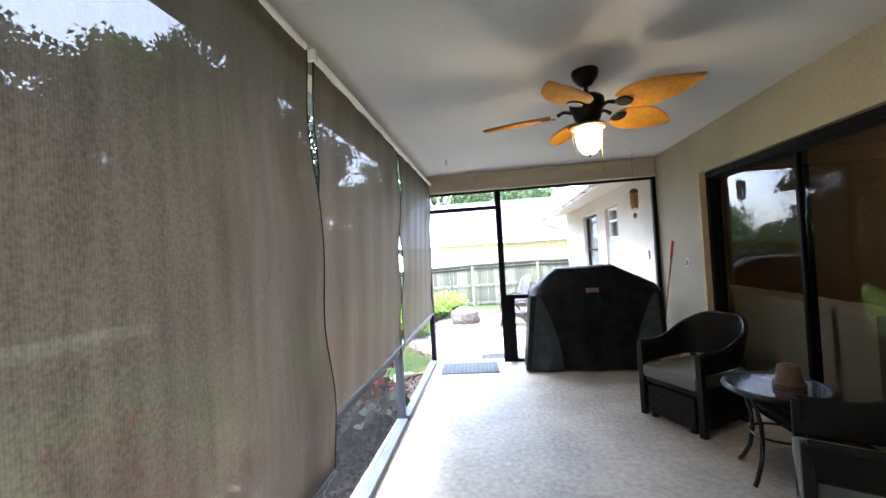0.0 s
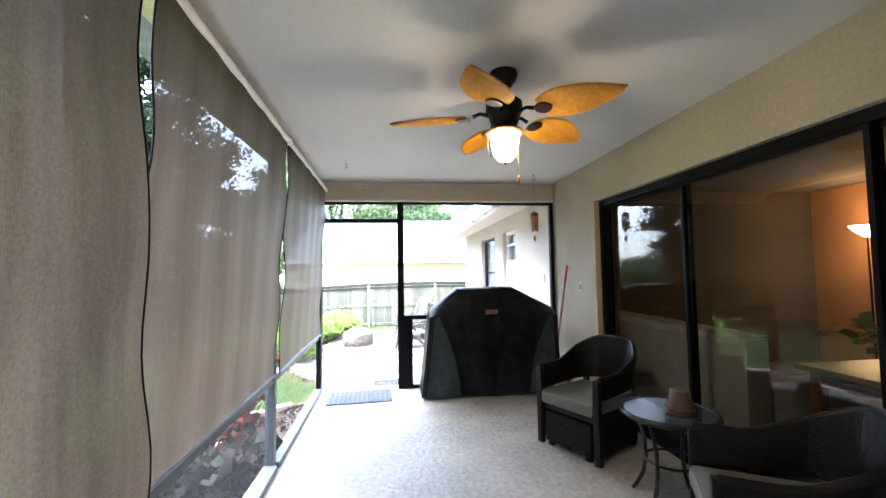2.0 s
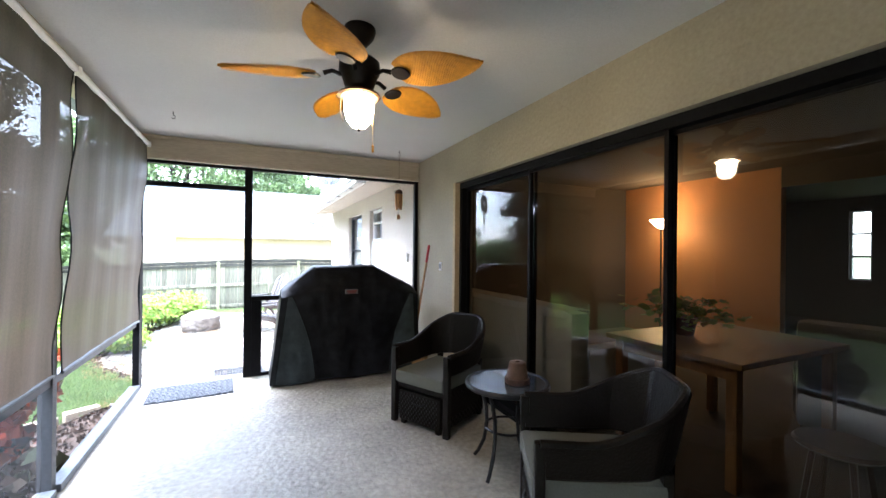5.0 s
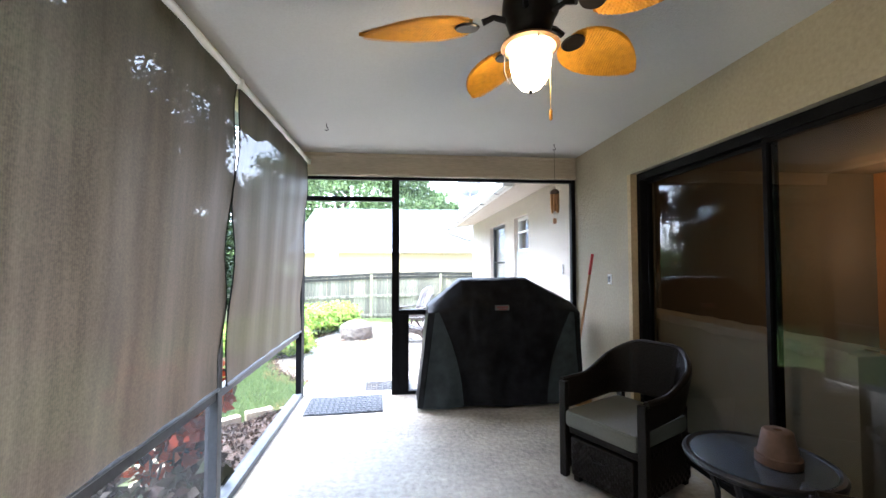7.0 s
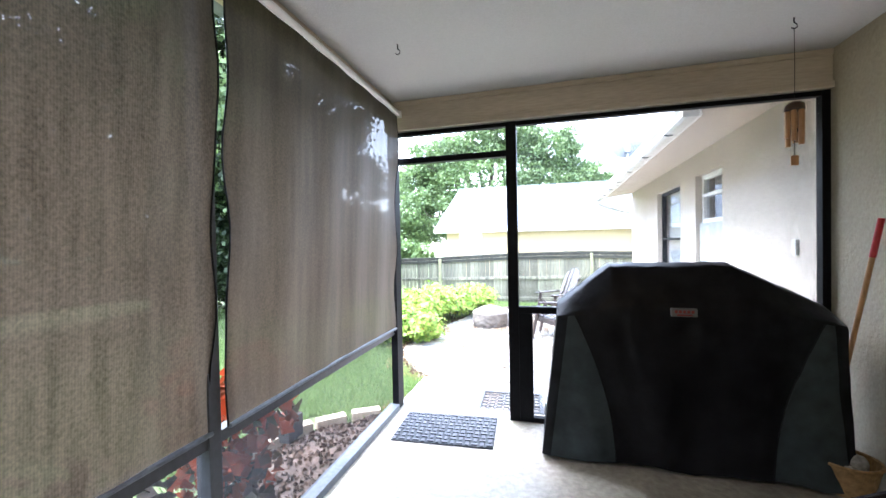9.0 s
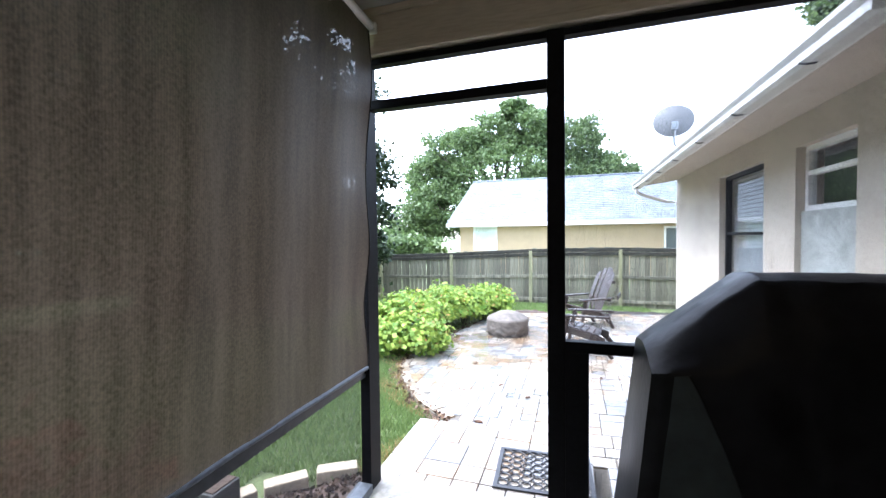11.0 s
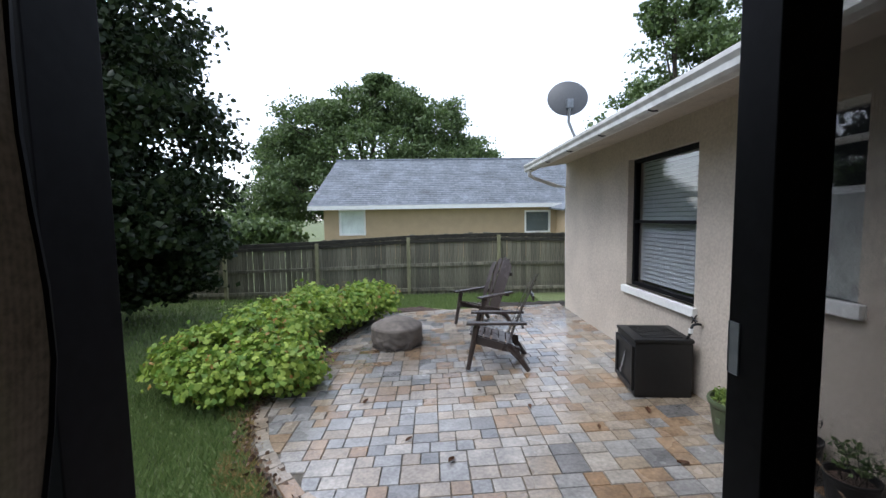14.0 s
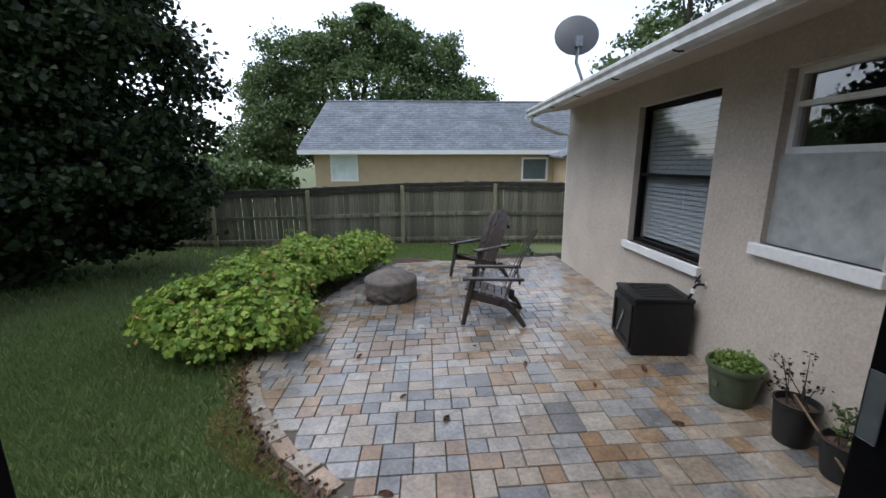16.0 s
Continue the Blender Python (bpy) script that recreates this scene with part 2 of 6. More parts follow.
def join(bm, other):
    tmp = bpy.data.meshes.new("tmp")
    other.to_mesh(tmp)
    other.free()
    bm.from_mesh(tmp)
    bpy.data.meshes.remove(tmp)
    return bm


def boxes(*list_of):
    bm = bmesh.new()
    for b in list_of:
        box(*b, bm=bm)
    return bm


def tube(points, r, seg=8, bm=None, closed=False, caps=True):
    """A round bar along a line of points; r may be one radius or one for each point."""
    bm = bm or bmesh.new()
    pts = [Vector(p) for p in points]
    n = len(pts)
    rs = r if isinstance(r, (list, tuple)) else [r] * n
    rings = []
    ref = Vector((0.13, 0.31, 0.94))
    for i, p in enumerate(pts):
        a, b = pts[(i - 1) % n if closed else max(0, i - 1)], pts[(i + 1) % n if closed else min(n - 1, i + 1)]
        d = (b - a).normalized()
        u = d.cross(ref)
        u = (u if u.length > 1e-3 else d.cross(Vector((1, 0, 0)))).normalized()
        w = d.cross(u)
        rings.append([bm.verts.new(p + rs[i] * (math.cos(2 * math.pi * k / seg) * u + math.sin(2 * math.pi * k / seg) * w)) for k in range(seg)])
    for i in range(n if closed else n - 1):
        a, b = rings[i], rings[(i + 1) % n]
        for k in range(seg):
            bm.faces.new((a[k], a[(k + 1) % seg], b[(k + 1) % seg], b[k]))
    if caps and not closed:
        bm.faces.new(rings[0][::-1])
        bm.faces.new(rings[-1])
    bmesh.ops.recalc_face_normals(bm, faces=bm.faces[:])
    return bm


def lathe(profile, seg=24, bm=None, at=(0, 0, 0)):
    """A turned body from (radius, height) pairs, from the foot round to the inside."""
    bm = bm or bmesh.new()
    o = Vector(at)
    rings = []
    for r, z in profile:
        if r < 1e-5:
            rings.append([bm.verts.new(o + Vector((0, 0, z)))])
        else:
            rings.append([bm.verts.new(o + Vector((r * math.cos(2 * math.pi * k / seg), r * math.sin(2 * math.pi * k / seg), z))) for k in range(seg)])
    for a, b in zip(rings, rings[1:]):
        for k in range(seg):
            q = [a[k % len(a)], a[(k + 1) % len(a)], b[(k + 1) % len(b)], b[k % len(b)]]
            u = []
            for v in q:
                if v not in u:
                    u.append(v)
            if len(u) > 2:
                bm.faces.new(u)
    bmesh.ops.recalc_face_normals(bm, faces=bm.faces[:])
    return bm


def grid_sheet(f, nu, nv, bm=None):
    """A sheet from a function of (u, v), both 0 to 1."""
    bm = bm or bmesh.new()
    vs = [[bm.verts.new(f(i / nu, j / nv)) for j in range(nv + 1)] for i in range(nu + 1)]
    for i in range(nu):
        for j in range(nv):
            bm.faces.new((vs[i][j], vs[i + 1][j], vs[i + 1][j + 1], vs[i][j + 1]))
    return bm


def leaves(name, centres, size, material, parent=None, seed=1, spread=None, droop=0.3, label="", kind=""):
    """Many small folded leaves: centres is an (n, 3) array; each leaf is two triangles bent along its rib."""
    rng = np.random.default_rng(seed)
    n = len(centres)
    d = rng.normal(size=(n, 3))
    d[:, 2] -= droop
    d /= np.linalg.norm(d, axis=1)[:, None]
    s = rng.normal(size=(n, 3))
    s -= (s * d).sum(1)[:, None] * d
    s /= np.linalg.norm(s, axis=1)[:, None]
    up = np.cross(d, s)
    ln = size * rng.uniform(0.6, 1.3, n)[:, None]
    wd = ln * rng.uniform(0.36, 0.5, n)[:, None]
    v = np.empty((n, 4, 3))
    v[:, 0] = centres - d * ln * 0.5
    v[:, 1] = centres + s * wd + up * wd * 0.35
    v[:, 2] = centres + d * ln * 0.5
    v[:, 3] = centres - s * wd + up * wd * 0.35
    me = bpy.data.meshes.new(name)
    me.vertices.add(n * 4)
    me.vertices.foreach_set("co", v.ravel())
    idx = (np.arange(n)[:, None] * 4 + np.array([0, 1, 2, 0, 2, 3])[None]).ravel()
    me.loops.add(n * 6)
    me.loops.foreach_set("vertex_index", idx.astype(np.int32))
    me.polygons.add(n * 2)
    me.polygons.foreach_set("loop_start", np.arange(0, n * 6, 3, dtype=np.int32))
    me.update(calc_edges=True)
    me.materials.append(material)
    ob = new(name, me)
    if parent:
        ob.parent = parent
    return tagged(ob, label=label, kind=kind)


def crown_points(blobs, per_blob, seed, clumps=26, tight=0.17):
    """Points gathered in clumps over the outsides of several uneven lobes."""
    rng = np.random.default_rng(seed)
    out = []
    for cx, cy, cz, rx, ry, rz in blobs:
        d = rng.normal(size=(clumps, 3))
        d /= np.linalg.norm(d, axis=1)[:, None]
        r = rng.uniform(0.55, 1.0, clumps)[:, None]
        cen = np.array([cx, cy, cz]) + d * r * np.array([rx, ry, rz])
        k = per_blob // clumps
        e = rng.normal(size=(clumps, k, 3)) * np.array([rx, ry, rz * 0.75]) * tight
        out.append((cen[:, None] + e).reshape(-1, 3))
    return np.concatenate(out)


def tree(name, label, x, y, z, trunk_r, fork, blobs, leaf, count, material, seed, clumps=26, tight=0.17):
    """A tapered trunk, a limb into every lobe of the crown, and clumps of leaves. Lobes are relative to the foot."""
    t = thing(name, label, "tree", pose(x, y, z))
    rng = random.Random(seed)
    bm = bmesh.new()
    trunk = [(0, 0, -0.3), (0.05 * fork, 0.02 * fork, fork * 0.35), (0.02 * fork, -0.04 * fork, fork * 0.7), (0, 0, fork)]
    tube(trunk, [trunk_r * 1.35, trunk_r, trunk_r * 0.85, trunk_r * 0.7], 10, bm)
    for cx, cy, cz, rx, ry, rz in blobs:
        top = Vector((cx, cy, cz))
        mid = Vector((cx * 0.45, cy * 0.45, fork + (cz - fork) * 0.5)) + Vector((rng.uniform(-.3, .3), rng.uniform(-.3, .3), 0))
        tube([(0, 0, fork * 0.92), mid, top, top + Vector((rng.uniform(-.5, .5) * rx, rng.uniform(-.5, .5) * ry, rz * 0.4))], [trunk_r * 0.5, trunk_r * 0.3, trunk_r * 0.16, trunk_r * 0.05], 7, bm)
        for _ in range(3):
            tip = top + Vector((rng.uniform(-.7, .7) * rx, rng.uniform(-.7, .7) * ry, rng.uniform(-.5, .6) * rz))
            tube([mid, (mid + tip) / 2 + Vector((0, 0, 0.1 * rz)), tip], [trunk_r * 0.22, trunk_r * 0.12, trunk_r * 0.04], 5, bm)
    part("trunk", bm, BARK, t, smooth=True)
    leaves("crown", crown_points(blobs, count // len(blobs), seed, clumps, tight), leaf, material, t, seed)
    return t


# ---- the plan ----
XL, XR, YE, YB, HC = -0.56, 2.28, 5.79, -1.8, 2.44     # lanai: screen wall, house wall, end screen, back wall, ceiling
SL0, SL1, SLT = 0.18, 4.68, 2.04                       # glass door: near jamb, far jamb, head
HOUSE_END = 12.19


def patio_z(x, y):
    return -0.235 - 0.036 * (XR - x)


def ground_z(x, y):
    z = -0.42 - 0.02 * max(0.0, min(1.0, (-1.5 - x) / 3)) 
    return z - 0.30 * max(0.0, min(1.0, (y - 12.6) / 3.5)) - 0.04 * max(0.0, min(1.0, (y - 10) / 3))


# ---- ground ----
bm = bmesh.new()
xs = [-900, -200, -60, -30, -20] + [-14 + i * 0.7 for i in range(25)] + [4, 6, 9, 14, 20, 40, 120, 900]
ys = [-900, -200, -50, -20, -10, -5, -2] + [0 + i * 0.7 for i in range(28)] + [20, 22, 25, 30, 40, 60, 120, 300, 1500]
vs = [[bm.verts.new((x, y, ground_z(x, y))) for y in ys] for x in xs]
for i in range(len(xs) - 1):
    for j in range(len(ys) - 1):
        bm.faces.new((vs[i][j], vs[i + 1][j], vs[i + 1][j + 1], vs[i][j + 1]))
tagged(part("ground", bm, LAWN), "green lawn of short grass, wet", "lawn", kind="structure")

# ---- lanai shell ----
tagged(part("floor", box(XL - 0.06, YB, -0.45, XR - 0.003, YE + 0.08, 0.0), FLOOR), "sand-coloured textured concrete floor of the lanai", "floor", kind="structure")
tagged(part("ceiling", box(XL - 0.1, YB, HC, XR + 0.2, YE + 0.1, HC + 0.12), CEIL), "white painted flat lanai ceiling", "ceiling", kind="structure")
W = 0.2
# house wall: lanai side with the wide glass door opening, then the garden side with two windows
W1 = (8.72, 9.98, 0.55, 2.05)
W2 = (7.35, 8.13, 0.88, 2.05)
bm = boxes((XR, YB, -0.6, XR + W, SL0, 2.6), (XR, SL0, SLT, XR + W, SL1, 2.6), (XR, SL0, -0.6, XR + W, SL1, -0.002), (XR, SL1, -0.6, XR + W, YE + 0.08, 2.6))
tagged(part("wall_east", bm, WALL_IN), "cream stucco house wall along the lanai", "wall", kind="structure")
bm = boxes((XR, YE + 0.08, -0.6, XR + W, W2[0], 2.6), (XR, W2[0], -0.6, XR + W, W2[1], W2[2]), (XR, W2[0], W2[3], XR + W, W2[1], 2.6), (XR, W2[1], -0.6, XR + W, W1[0], 2.6),
           (XR, W1[0], -0.6, XR + W, W1[1], W1[2]), (XR, W1[0], W1[3], XR + W, W1[1], 2.6), (XR, W1[1], -0.6, XR + W, HOUSE_END, 2.6))
tagged(part("wall_garden_side", bm, STUCCO), "beige stucco outer house wall with two windows", "wall", kind="structure")
tagged(part("wall_house_end", box(XR + W, HOUSE_END - W, -0.9, 11.2, HOUSE_END, 2.6), STUCCO), "beige stucco end wall of the house", "wall", kind="structure")
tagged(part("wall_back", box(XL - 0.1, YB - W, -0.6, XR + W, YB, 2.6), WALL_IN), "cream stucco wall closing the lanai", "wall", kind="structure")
# painted beams over the screens
bm = box(XL - 0.06, YE - 0.09, 2.215, XR - 0.002, YE + 0.06, HC - 0.002)
box(XL + 0.02, YE - 0.115, 2.205, XR - 0.004, YE - 0.09, 2.245, 0.006, bm)
box(XL + 0.02, YE - 0.105, 2.40, XR - 0.004, YE - 0.09, HC - 0.004, 0.004, bm)
tagged(part("beam_end", bm, HEADER), "tan painted wooden beam over the end screen", "beam", kind="structure")
bm = box(XL - 0.06, YB, 2.30, XL + 0.03, YE - 0.12, HC - 0.002)
tagged(part("beam_side", bm, HEADER), "tan painted wooden beam over the side screens", "beam", kind="structure")

# ---- screen frames ----
SKEW = pose(-0.575, YE, 0, 0, 0, 1.2) @ pose(0.56, -YE, 0)
beam = [o for o in scene.objects if o.name == "beam_side"][0]
beam.matrix_world = SKEW @ beam.matrix_world
fr = thing("screen_frame", "dark bronze aluminium frame with insect screen and open doorway", "screen wall", pose(0, YE, 0))
for name, b, m in (("door_jamb", (XL - 0.04, -0.085, 0, XL + 0.014, 0.025, 2.205), BRONZE), ("post", (0.335, -0.072, 0, 0.41, -0.006, 2.205), BRONZE),
                   ("transom", (XL + 0.02, -0.07, 1.955, 0.335, -0.01, 2.0), BRONZE), ("wall_channel", (XR - 0.045, -0.07, 0, XR - 0.002, -0.01, 2.205), BRONZE),
                   ("mid_rail", (0.41, -0.07, 0.80, XR - 0.045, -0.02, 0.848), BRONZE), ("stile", (0.41, -0.07, 0.035, 0.508, -0.025, 0.80), BRONZE),
                   ("bottom_rail", (0.41, -0.07, 0.0, XR - 0.045, -0.02, 0.035), BRONZE), ("head_channel", (XL + 0.02, -0.065, 2.175, XR - 0.045, -0.015, 2.205), BRONZE),
                   ("strike_plate", (0.3338, -0.028, 1.165, 0.335, -0.008, 1.24), GREYALU)):
    part(name, box(*b, bevel=0.002), m, fr)
def sheet(y0, y1, z0, z1, x): 
    return grid_sheet(lambda u, v: Vector((x, y0 + (y1 - y0) * u, z0 + (z1 - z0) * v)), 1, 1)
def wires(x0, x1, z0, z1, y, pitch=0.0005, r=0.000023, deep=0.000105):
    """The upright strands of a sun screen: seen along the sheet they close up, as the real ones do."""
    n = int((x1 - x0) / pitch)
    x = x0 + (np.arange(n) + 0.5 + np.random.default_rng(4).uniform(-0.2, 0.2, n)) * pitch
    v = np.empty((n, 8, 3))
    for k, (dx, dy, z) in enumerate([(a * r, b * deep, c) for c in (z0, z1) for a, b in ((-1, -1), (1, -1), (1, 1), (-1, 1))]):
        v[:, k] = np.stack([x + dx, np.full(n, y + dy), np.full(n, z)], 1)
    quad = [(k, (k + 1) % 4, 4 + (k + 1) % 4, 4 + k) for k in range(4)]
    me = bpy.data.meshes.new("strands")
    me.from_pydata(v.reshape(-1, 3).tolist(), [], [tuple(8 * i + k for k in q) for i in range(n) for q in quad])
    bm = bmesh.new()
    bm.from_mesh(me)
    bpy.data.meshes.remove(me)
    return bm
for z0, z1, x0 in ((0.035, 0.80, 0.508), (0.848, 2.175, 0.41)):
    scr = part("insect_screen", grid_sheet(lambda u, v: Vector((x0 + (XR - 0.045 - x0) * u, -0.04, z0 + (z1 - z0) * v)), 1, 1), SCREEN_END, fr)
    tagged(part("screen_wire", wires(x0, XR - 0.045, z0, z1, -0.041), BRONZE, scr), kind="stuff")
part("insect_screen", grid_sheet(lambda u, v: Vector((XL + 0.02 + (0.29 - XL) * u, -0.04, 2.0 + 0.175 * v)), 1, 1), SCREEN_END, fr)

sf = thing("side_screen_frame", "dark aluminium frame of the side screens with grey floor track", "screen wall", SKEW @ pose(XL, 0, 0))
POSTS = (0.1, 2.03, 3.90)
for y in POSTS:
    part("post", box(-0.05, y, 0.0, 0.012, y + 0.055, 2.30, 0.002), SIDEALU, sf)
edges = (YB,) + tuple(POSTS) + (YE - 0.085,)
for a, b in zip(edges, edges[1:]):
    a2 = a + (0.055 if a != YB else 0)
    part("mid_rail", box(-0.045, a2, 0.60, 0.005, b, 0.645, 0.002), SIDEALU, sf)
    part("floor_track", box(-0.045, a2, 0.0, 0.035, b, 0.045, 0.003), TRACKALU, sf, "grey dusty aluminium track")
    part("insect_screen", sheet(a2, b, 0.045, 0.60, -0.03), SCREEN, sf)
part("mid_rail_stub", box(-0.06, YE - 0.1, 0.62, 0.016, YE - 0.086, 0.66), BRONZE, sf)

# ---- roll-down shades ----
def roll_shade(y0, y1, seed, lean0=0.0, lean1=0.0, drop=1.67, slant=-0.075):
    """A brown shade on a white roller tube; the side hems may run aslant and waver."""
    s = thing("roll_down_shade", "brown woven roll-down sun shade, lowered, with frayed hems", "shade", SKEW @ pose(XL + 0.085, y0, 2.325), "shades along the screens")
    L = y1 - y0
    ph = seed * 1.7

    def f(u, v):
        z = -drop * v
        yy = L * u + (lean0 * (1 - u) + lean1 * u) * v
        edge = (1 - u) ** 8 + u ** 8
        yy += edge * 0.006 * math.sin(v * 23 + ph) * (1 if u > 0.5 else -1)
        xx = slant * v + 0.010 * math.sin(u * 5 + ph + v * 3) * math.sin(math.pi * v) + edge * 0.012 * math.sin(v * 15 + ph) + 0.004 * math.sin(u * 31 + 2 * v)
        return Vector((xx, yy, z))
    part("cloth", grid_sheet(f, 40, 40), SHADE, s, smooth=True)
    part("roller_tube", tube([(0, 0.005, 0.012), (0, L - 0.005, 0.012)], 0.020, 14), WHITE, s, "white roller tube", smooth=True)
    part("hem_bar", tube([f(0.004, 1), f(0.5, 1), f(0.996, 1)], 0.010, 8), TRACKALU, s, "grey metal hem bar", smooth=True)
    for k, col in ((0.008, BRONZE),):
        part("side_hem", tube([f(0.0, v / 20) for v in range(21)], 0.004, 5), BRONZE, s, smooth=True)
        part("side_hem", tube([f(1.0, v / 20) for v in range(21)], 0.004, 5), BRONZE, s, smooth=True)
    return s
roll_shade(-1.2, 2.185, 1, 0.0, 0.12, 1.84, -0.01)
roll_shade(2.285, 3.915, 2, 0.055, 0.0)
roll_shade(3.955, 5.67, 3, 0.02, 0.02)
for y in (2.26, 3.95, 5.685):
    br = thing("shade_bracket", "small white plastic shade bracket under the beam", "bracket", SKEW @ pose(XL + 0.085, y, 2.337))
    part("plate", box(-0.02, -0.010, -0.026, 0.02, 0.010, 0.026, 0.004), WHITE, br)
    part("screw_tab", box(-0.056, -0.012, -0.012, -0.024, 0.012, 0.012, 0.003), WHITE, br)

# ---- house roof, eaves, inside ----
E0 = 1.64
bm = bmesh.new()
def slab(p, t, bm):
    a = [bm.verts.new(q) for q in p]
    b = [bm.verts.new((q[0], q[1], q[2] - t)) for q in p]
    bm.faces.new(a); bm.faces.new(b[::-1])
    n = len(p)
    for i in range(n):
        bm.faces.new((a[i], b[i], b[(i + 1) % n], a[(i + 1) % n]))
    bmesh.ops.recalc_face_normals(bm, faces=bm.faces[:])
    return bm
slab([(E0, YE + 0.12, 2.30), (7.0, YE + 0.12, 4.1), (7.0, HOUSE_END + 0.05, 4.1), (E0, HOUSE_END + 0.05, 2.30)], 0.04, bm)
slab([(XL - 0.5, YB - 0.5, 2.62), (7.0, YB - 0.5, 4.1), (7.0, YE + 0.10, 4.1), (XL - 0.5, YE + 0.10, 2.62)], 0.04, bm)
slab([(7.0, YB - 0.5, 4.1), (12.0, YB - 0.5, 2.4), (12.0, HOUSE_END + 0.05, 2.4), (7.0, HOUSE_END + 0.05, 4.1)], 0.04, bm)
tagged(part("roof", bm, SHINGLE), "grey shingle roof of the house", "roof", kind="structure")
bm = bmesh.new()
slab([(E0 + 0.02, YE + 0.12, 2.24), (XR, YE + 0.12, 2.33), (XR, HOUSE_END, 2.33), (E0 + 0.02, HOUSE_END, 2.24)], 0.02, bm)
tagged(part("soffit", bm, STUCCO), "beige stucco soffit under the eave", "soffit", kind="structure")
tagged(part("fascia", box(E0, YE + 0.12, 2.17, E0 + 0.02, HOUSE_END, 2.30), WHITE), "white painted fascia board", "fascia", kind="structure")
g = thing("rain_gutter", "weathered white metal rain gutter along the eave", "gutter", pose(E0, YE + 0.12, 2.17))
GL = HOUSE_END - YE - 0.12
prof = [(0.0, 0.125), (0.0, 0.0), (-0.065, 0.0), (-0.085, 0.02), (-0.085, 0.06), (-0.105, 0.09), (-0.105, 0.118), (-0.095, 0.125), (-0.097, 0.092), (-0.077, 0.06), (-0.077, 0.022), (-0.062, 0.008), (-0.006, 0.008), (-0.006, 0.125)]
bm = bmesh.new()
r0 = [bm.verts.new((x, 0, z)) for x, z in prof]
r1 = [bm.verts.new((x, GL, z)) for x, z in prof]
for i in range(len(prof)):
    j = (i + 1) % len(prof)
    bm.faces.new((r0[i], r0[j], r1[j], r1[i]))
bmesh.ops.recalc_face_normals(bm, faces=bm.faces[:])
part("trough", bm, GUTTER, g)
part("end_cap", box(-0.10, GL, 0.0, 0.0, GL + 0.004, 0.125), GUTTER, g)
part("end_cap", box(-0.10, -0.004, 0.0, 0.0, 0.0, 0.125), GUTTER, g)
for k in range(7):
    part("hanger", tube([(-0.03, 0.5 + k * 0.9, -0.002), (-0.07, 0.5 + k * 0.9, -0.006), (-0.09, 0.53 + k * 0.9, 0.012)], 0.006, 5), BRONZE, g, "rusty dark strap")
d = thing("downspout", "white metal downspout elbow from the gutter to the wall", "downspout", pose(E0 - 0.04, HOUSE_END - 0.12, 2.17))
part("elbow", tube([(0, 0, 0.01), (0, 0, -0.06), (0.08, 0.02, -0.11), (0.50, 0.12, -0.24), (0.72, 0.19, -0.27), (0.74, 0.19, -2.7)], 0.033, 10), GUTTER, d, smooth=True)

ORANGE = mat("warm_ochre_paint", (0.34, 0.175, 0.075), 0.8, vary=0.06, grain=20, bump=0.1)
# Near-black instead of pale paint: the room's dimness is put into the colour.
INSIDE = mat("dim_room_paint", (0.06, 0.05, 0.041), 0.85, vary=0.05, bump=0.08)
CARPET = mat("dark_brown_carpet", (0.06, 0.05, 0.045), 0.95, vary=0.2, grain=80, bump=0.3)
tagged(part("floor_inside", box(XR + W, YB, -0.4, 11.0, 6.4, -0.004), CARPET), "dark brown floor of the living room", "floor", kind="structure")
tagged(part("ceiling_inside", box(XR + W, YB, 2.46, 11.0, 6.4, 2.56), INSIDE), "living room ceiling, white but coloured near-black for the room's dimness", "ceiling", kind="structure")
tagged(part("wall_inside_end", box(XR + W, 6.2, 0, 11.0, 6.4, 2.46), INSIDE), "wall at the end of the living room, dimness put into its colour", "wall", kind="structure")
tagged(part("wall_inside_back", box(XR + W, YB - W, -0.4, 11.2, YB, 2.6), INSIDE), "wall at the back of the living room, dimness put into its colour", "wall", kind="structure")
tagged(part("wall_inside_ochre", box(6.5, 3.85, 0, 6.62, 6.2, 2.46), ORANGE), "ochre painted wall ending at a wide opening", "wall", kind="structure")
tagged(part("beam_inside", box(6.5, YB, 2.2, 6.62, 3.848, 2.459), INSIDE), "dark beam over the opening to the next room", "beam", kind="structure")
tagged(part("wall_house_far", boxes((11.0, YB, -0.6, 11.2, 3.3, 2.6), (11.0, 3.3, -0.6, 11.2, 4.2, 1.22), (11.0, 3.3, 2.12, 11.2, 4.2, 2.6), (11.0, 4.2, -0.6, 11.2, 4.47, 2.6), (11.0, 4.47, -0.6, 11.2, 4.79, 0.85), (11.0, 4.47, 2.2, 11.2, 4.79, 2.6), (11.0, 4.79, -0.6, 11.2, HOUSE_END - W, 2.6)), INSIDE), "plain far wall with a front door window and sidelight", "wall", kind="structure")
w4 = thing("window_sidelight", "narrow white three-paned sidelight of the front door", "window", pose(11.05, 4.47, 0.85))
tagged(w4, kind="structure")
for b in ((0, 0, 0, 0.05, 0.32, 0.03), (0, 0, 1.32, 0.05, 0.32, 1.35), (0, 0, 0.03, 0.05, 0.03, 1.32), (0, 0.29, 0.03, 0.05, 0.32, 1.32), (0, 0.03, 0.44, 0.05, 0.29, 0.48), (0, 0.03, 0.88, 0.05, 0.29, 0.92)):
    part("window_frame", box(*b), WHITE, w4)
w3 = thing("window_far", "white paned window of the front door", "window", pose(11.05, 3.3, 1.19))
tagged(w3, kind="structure")
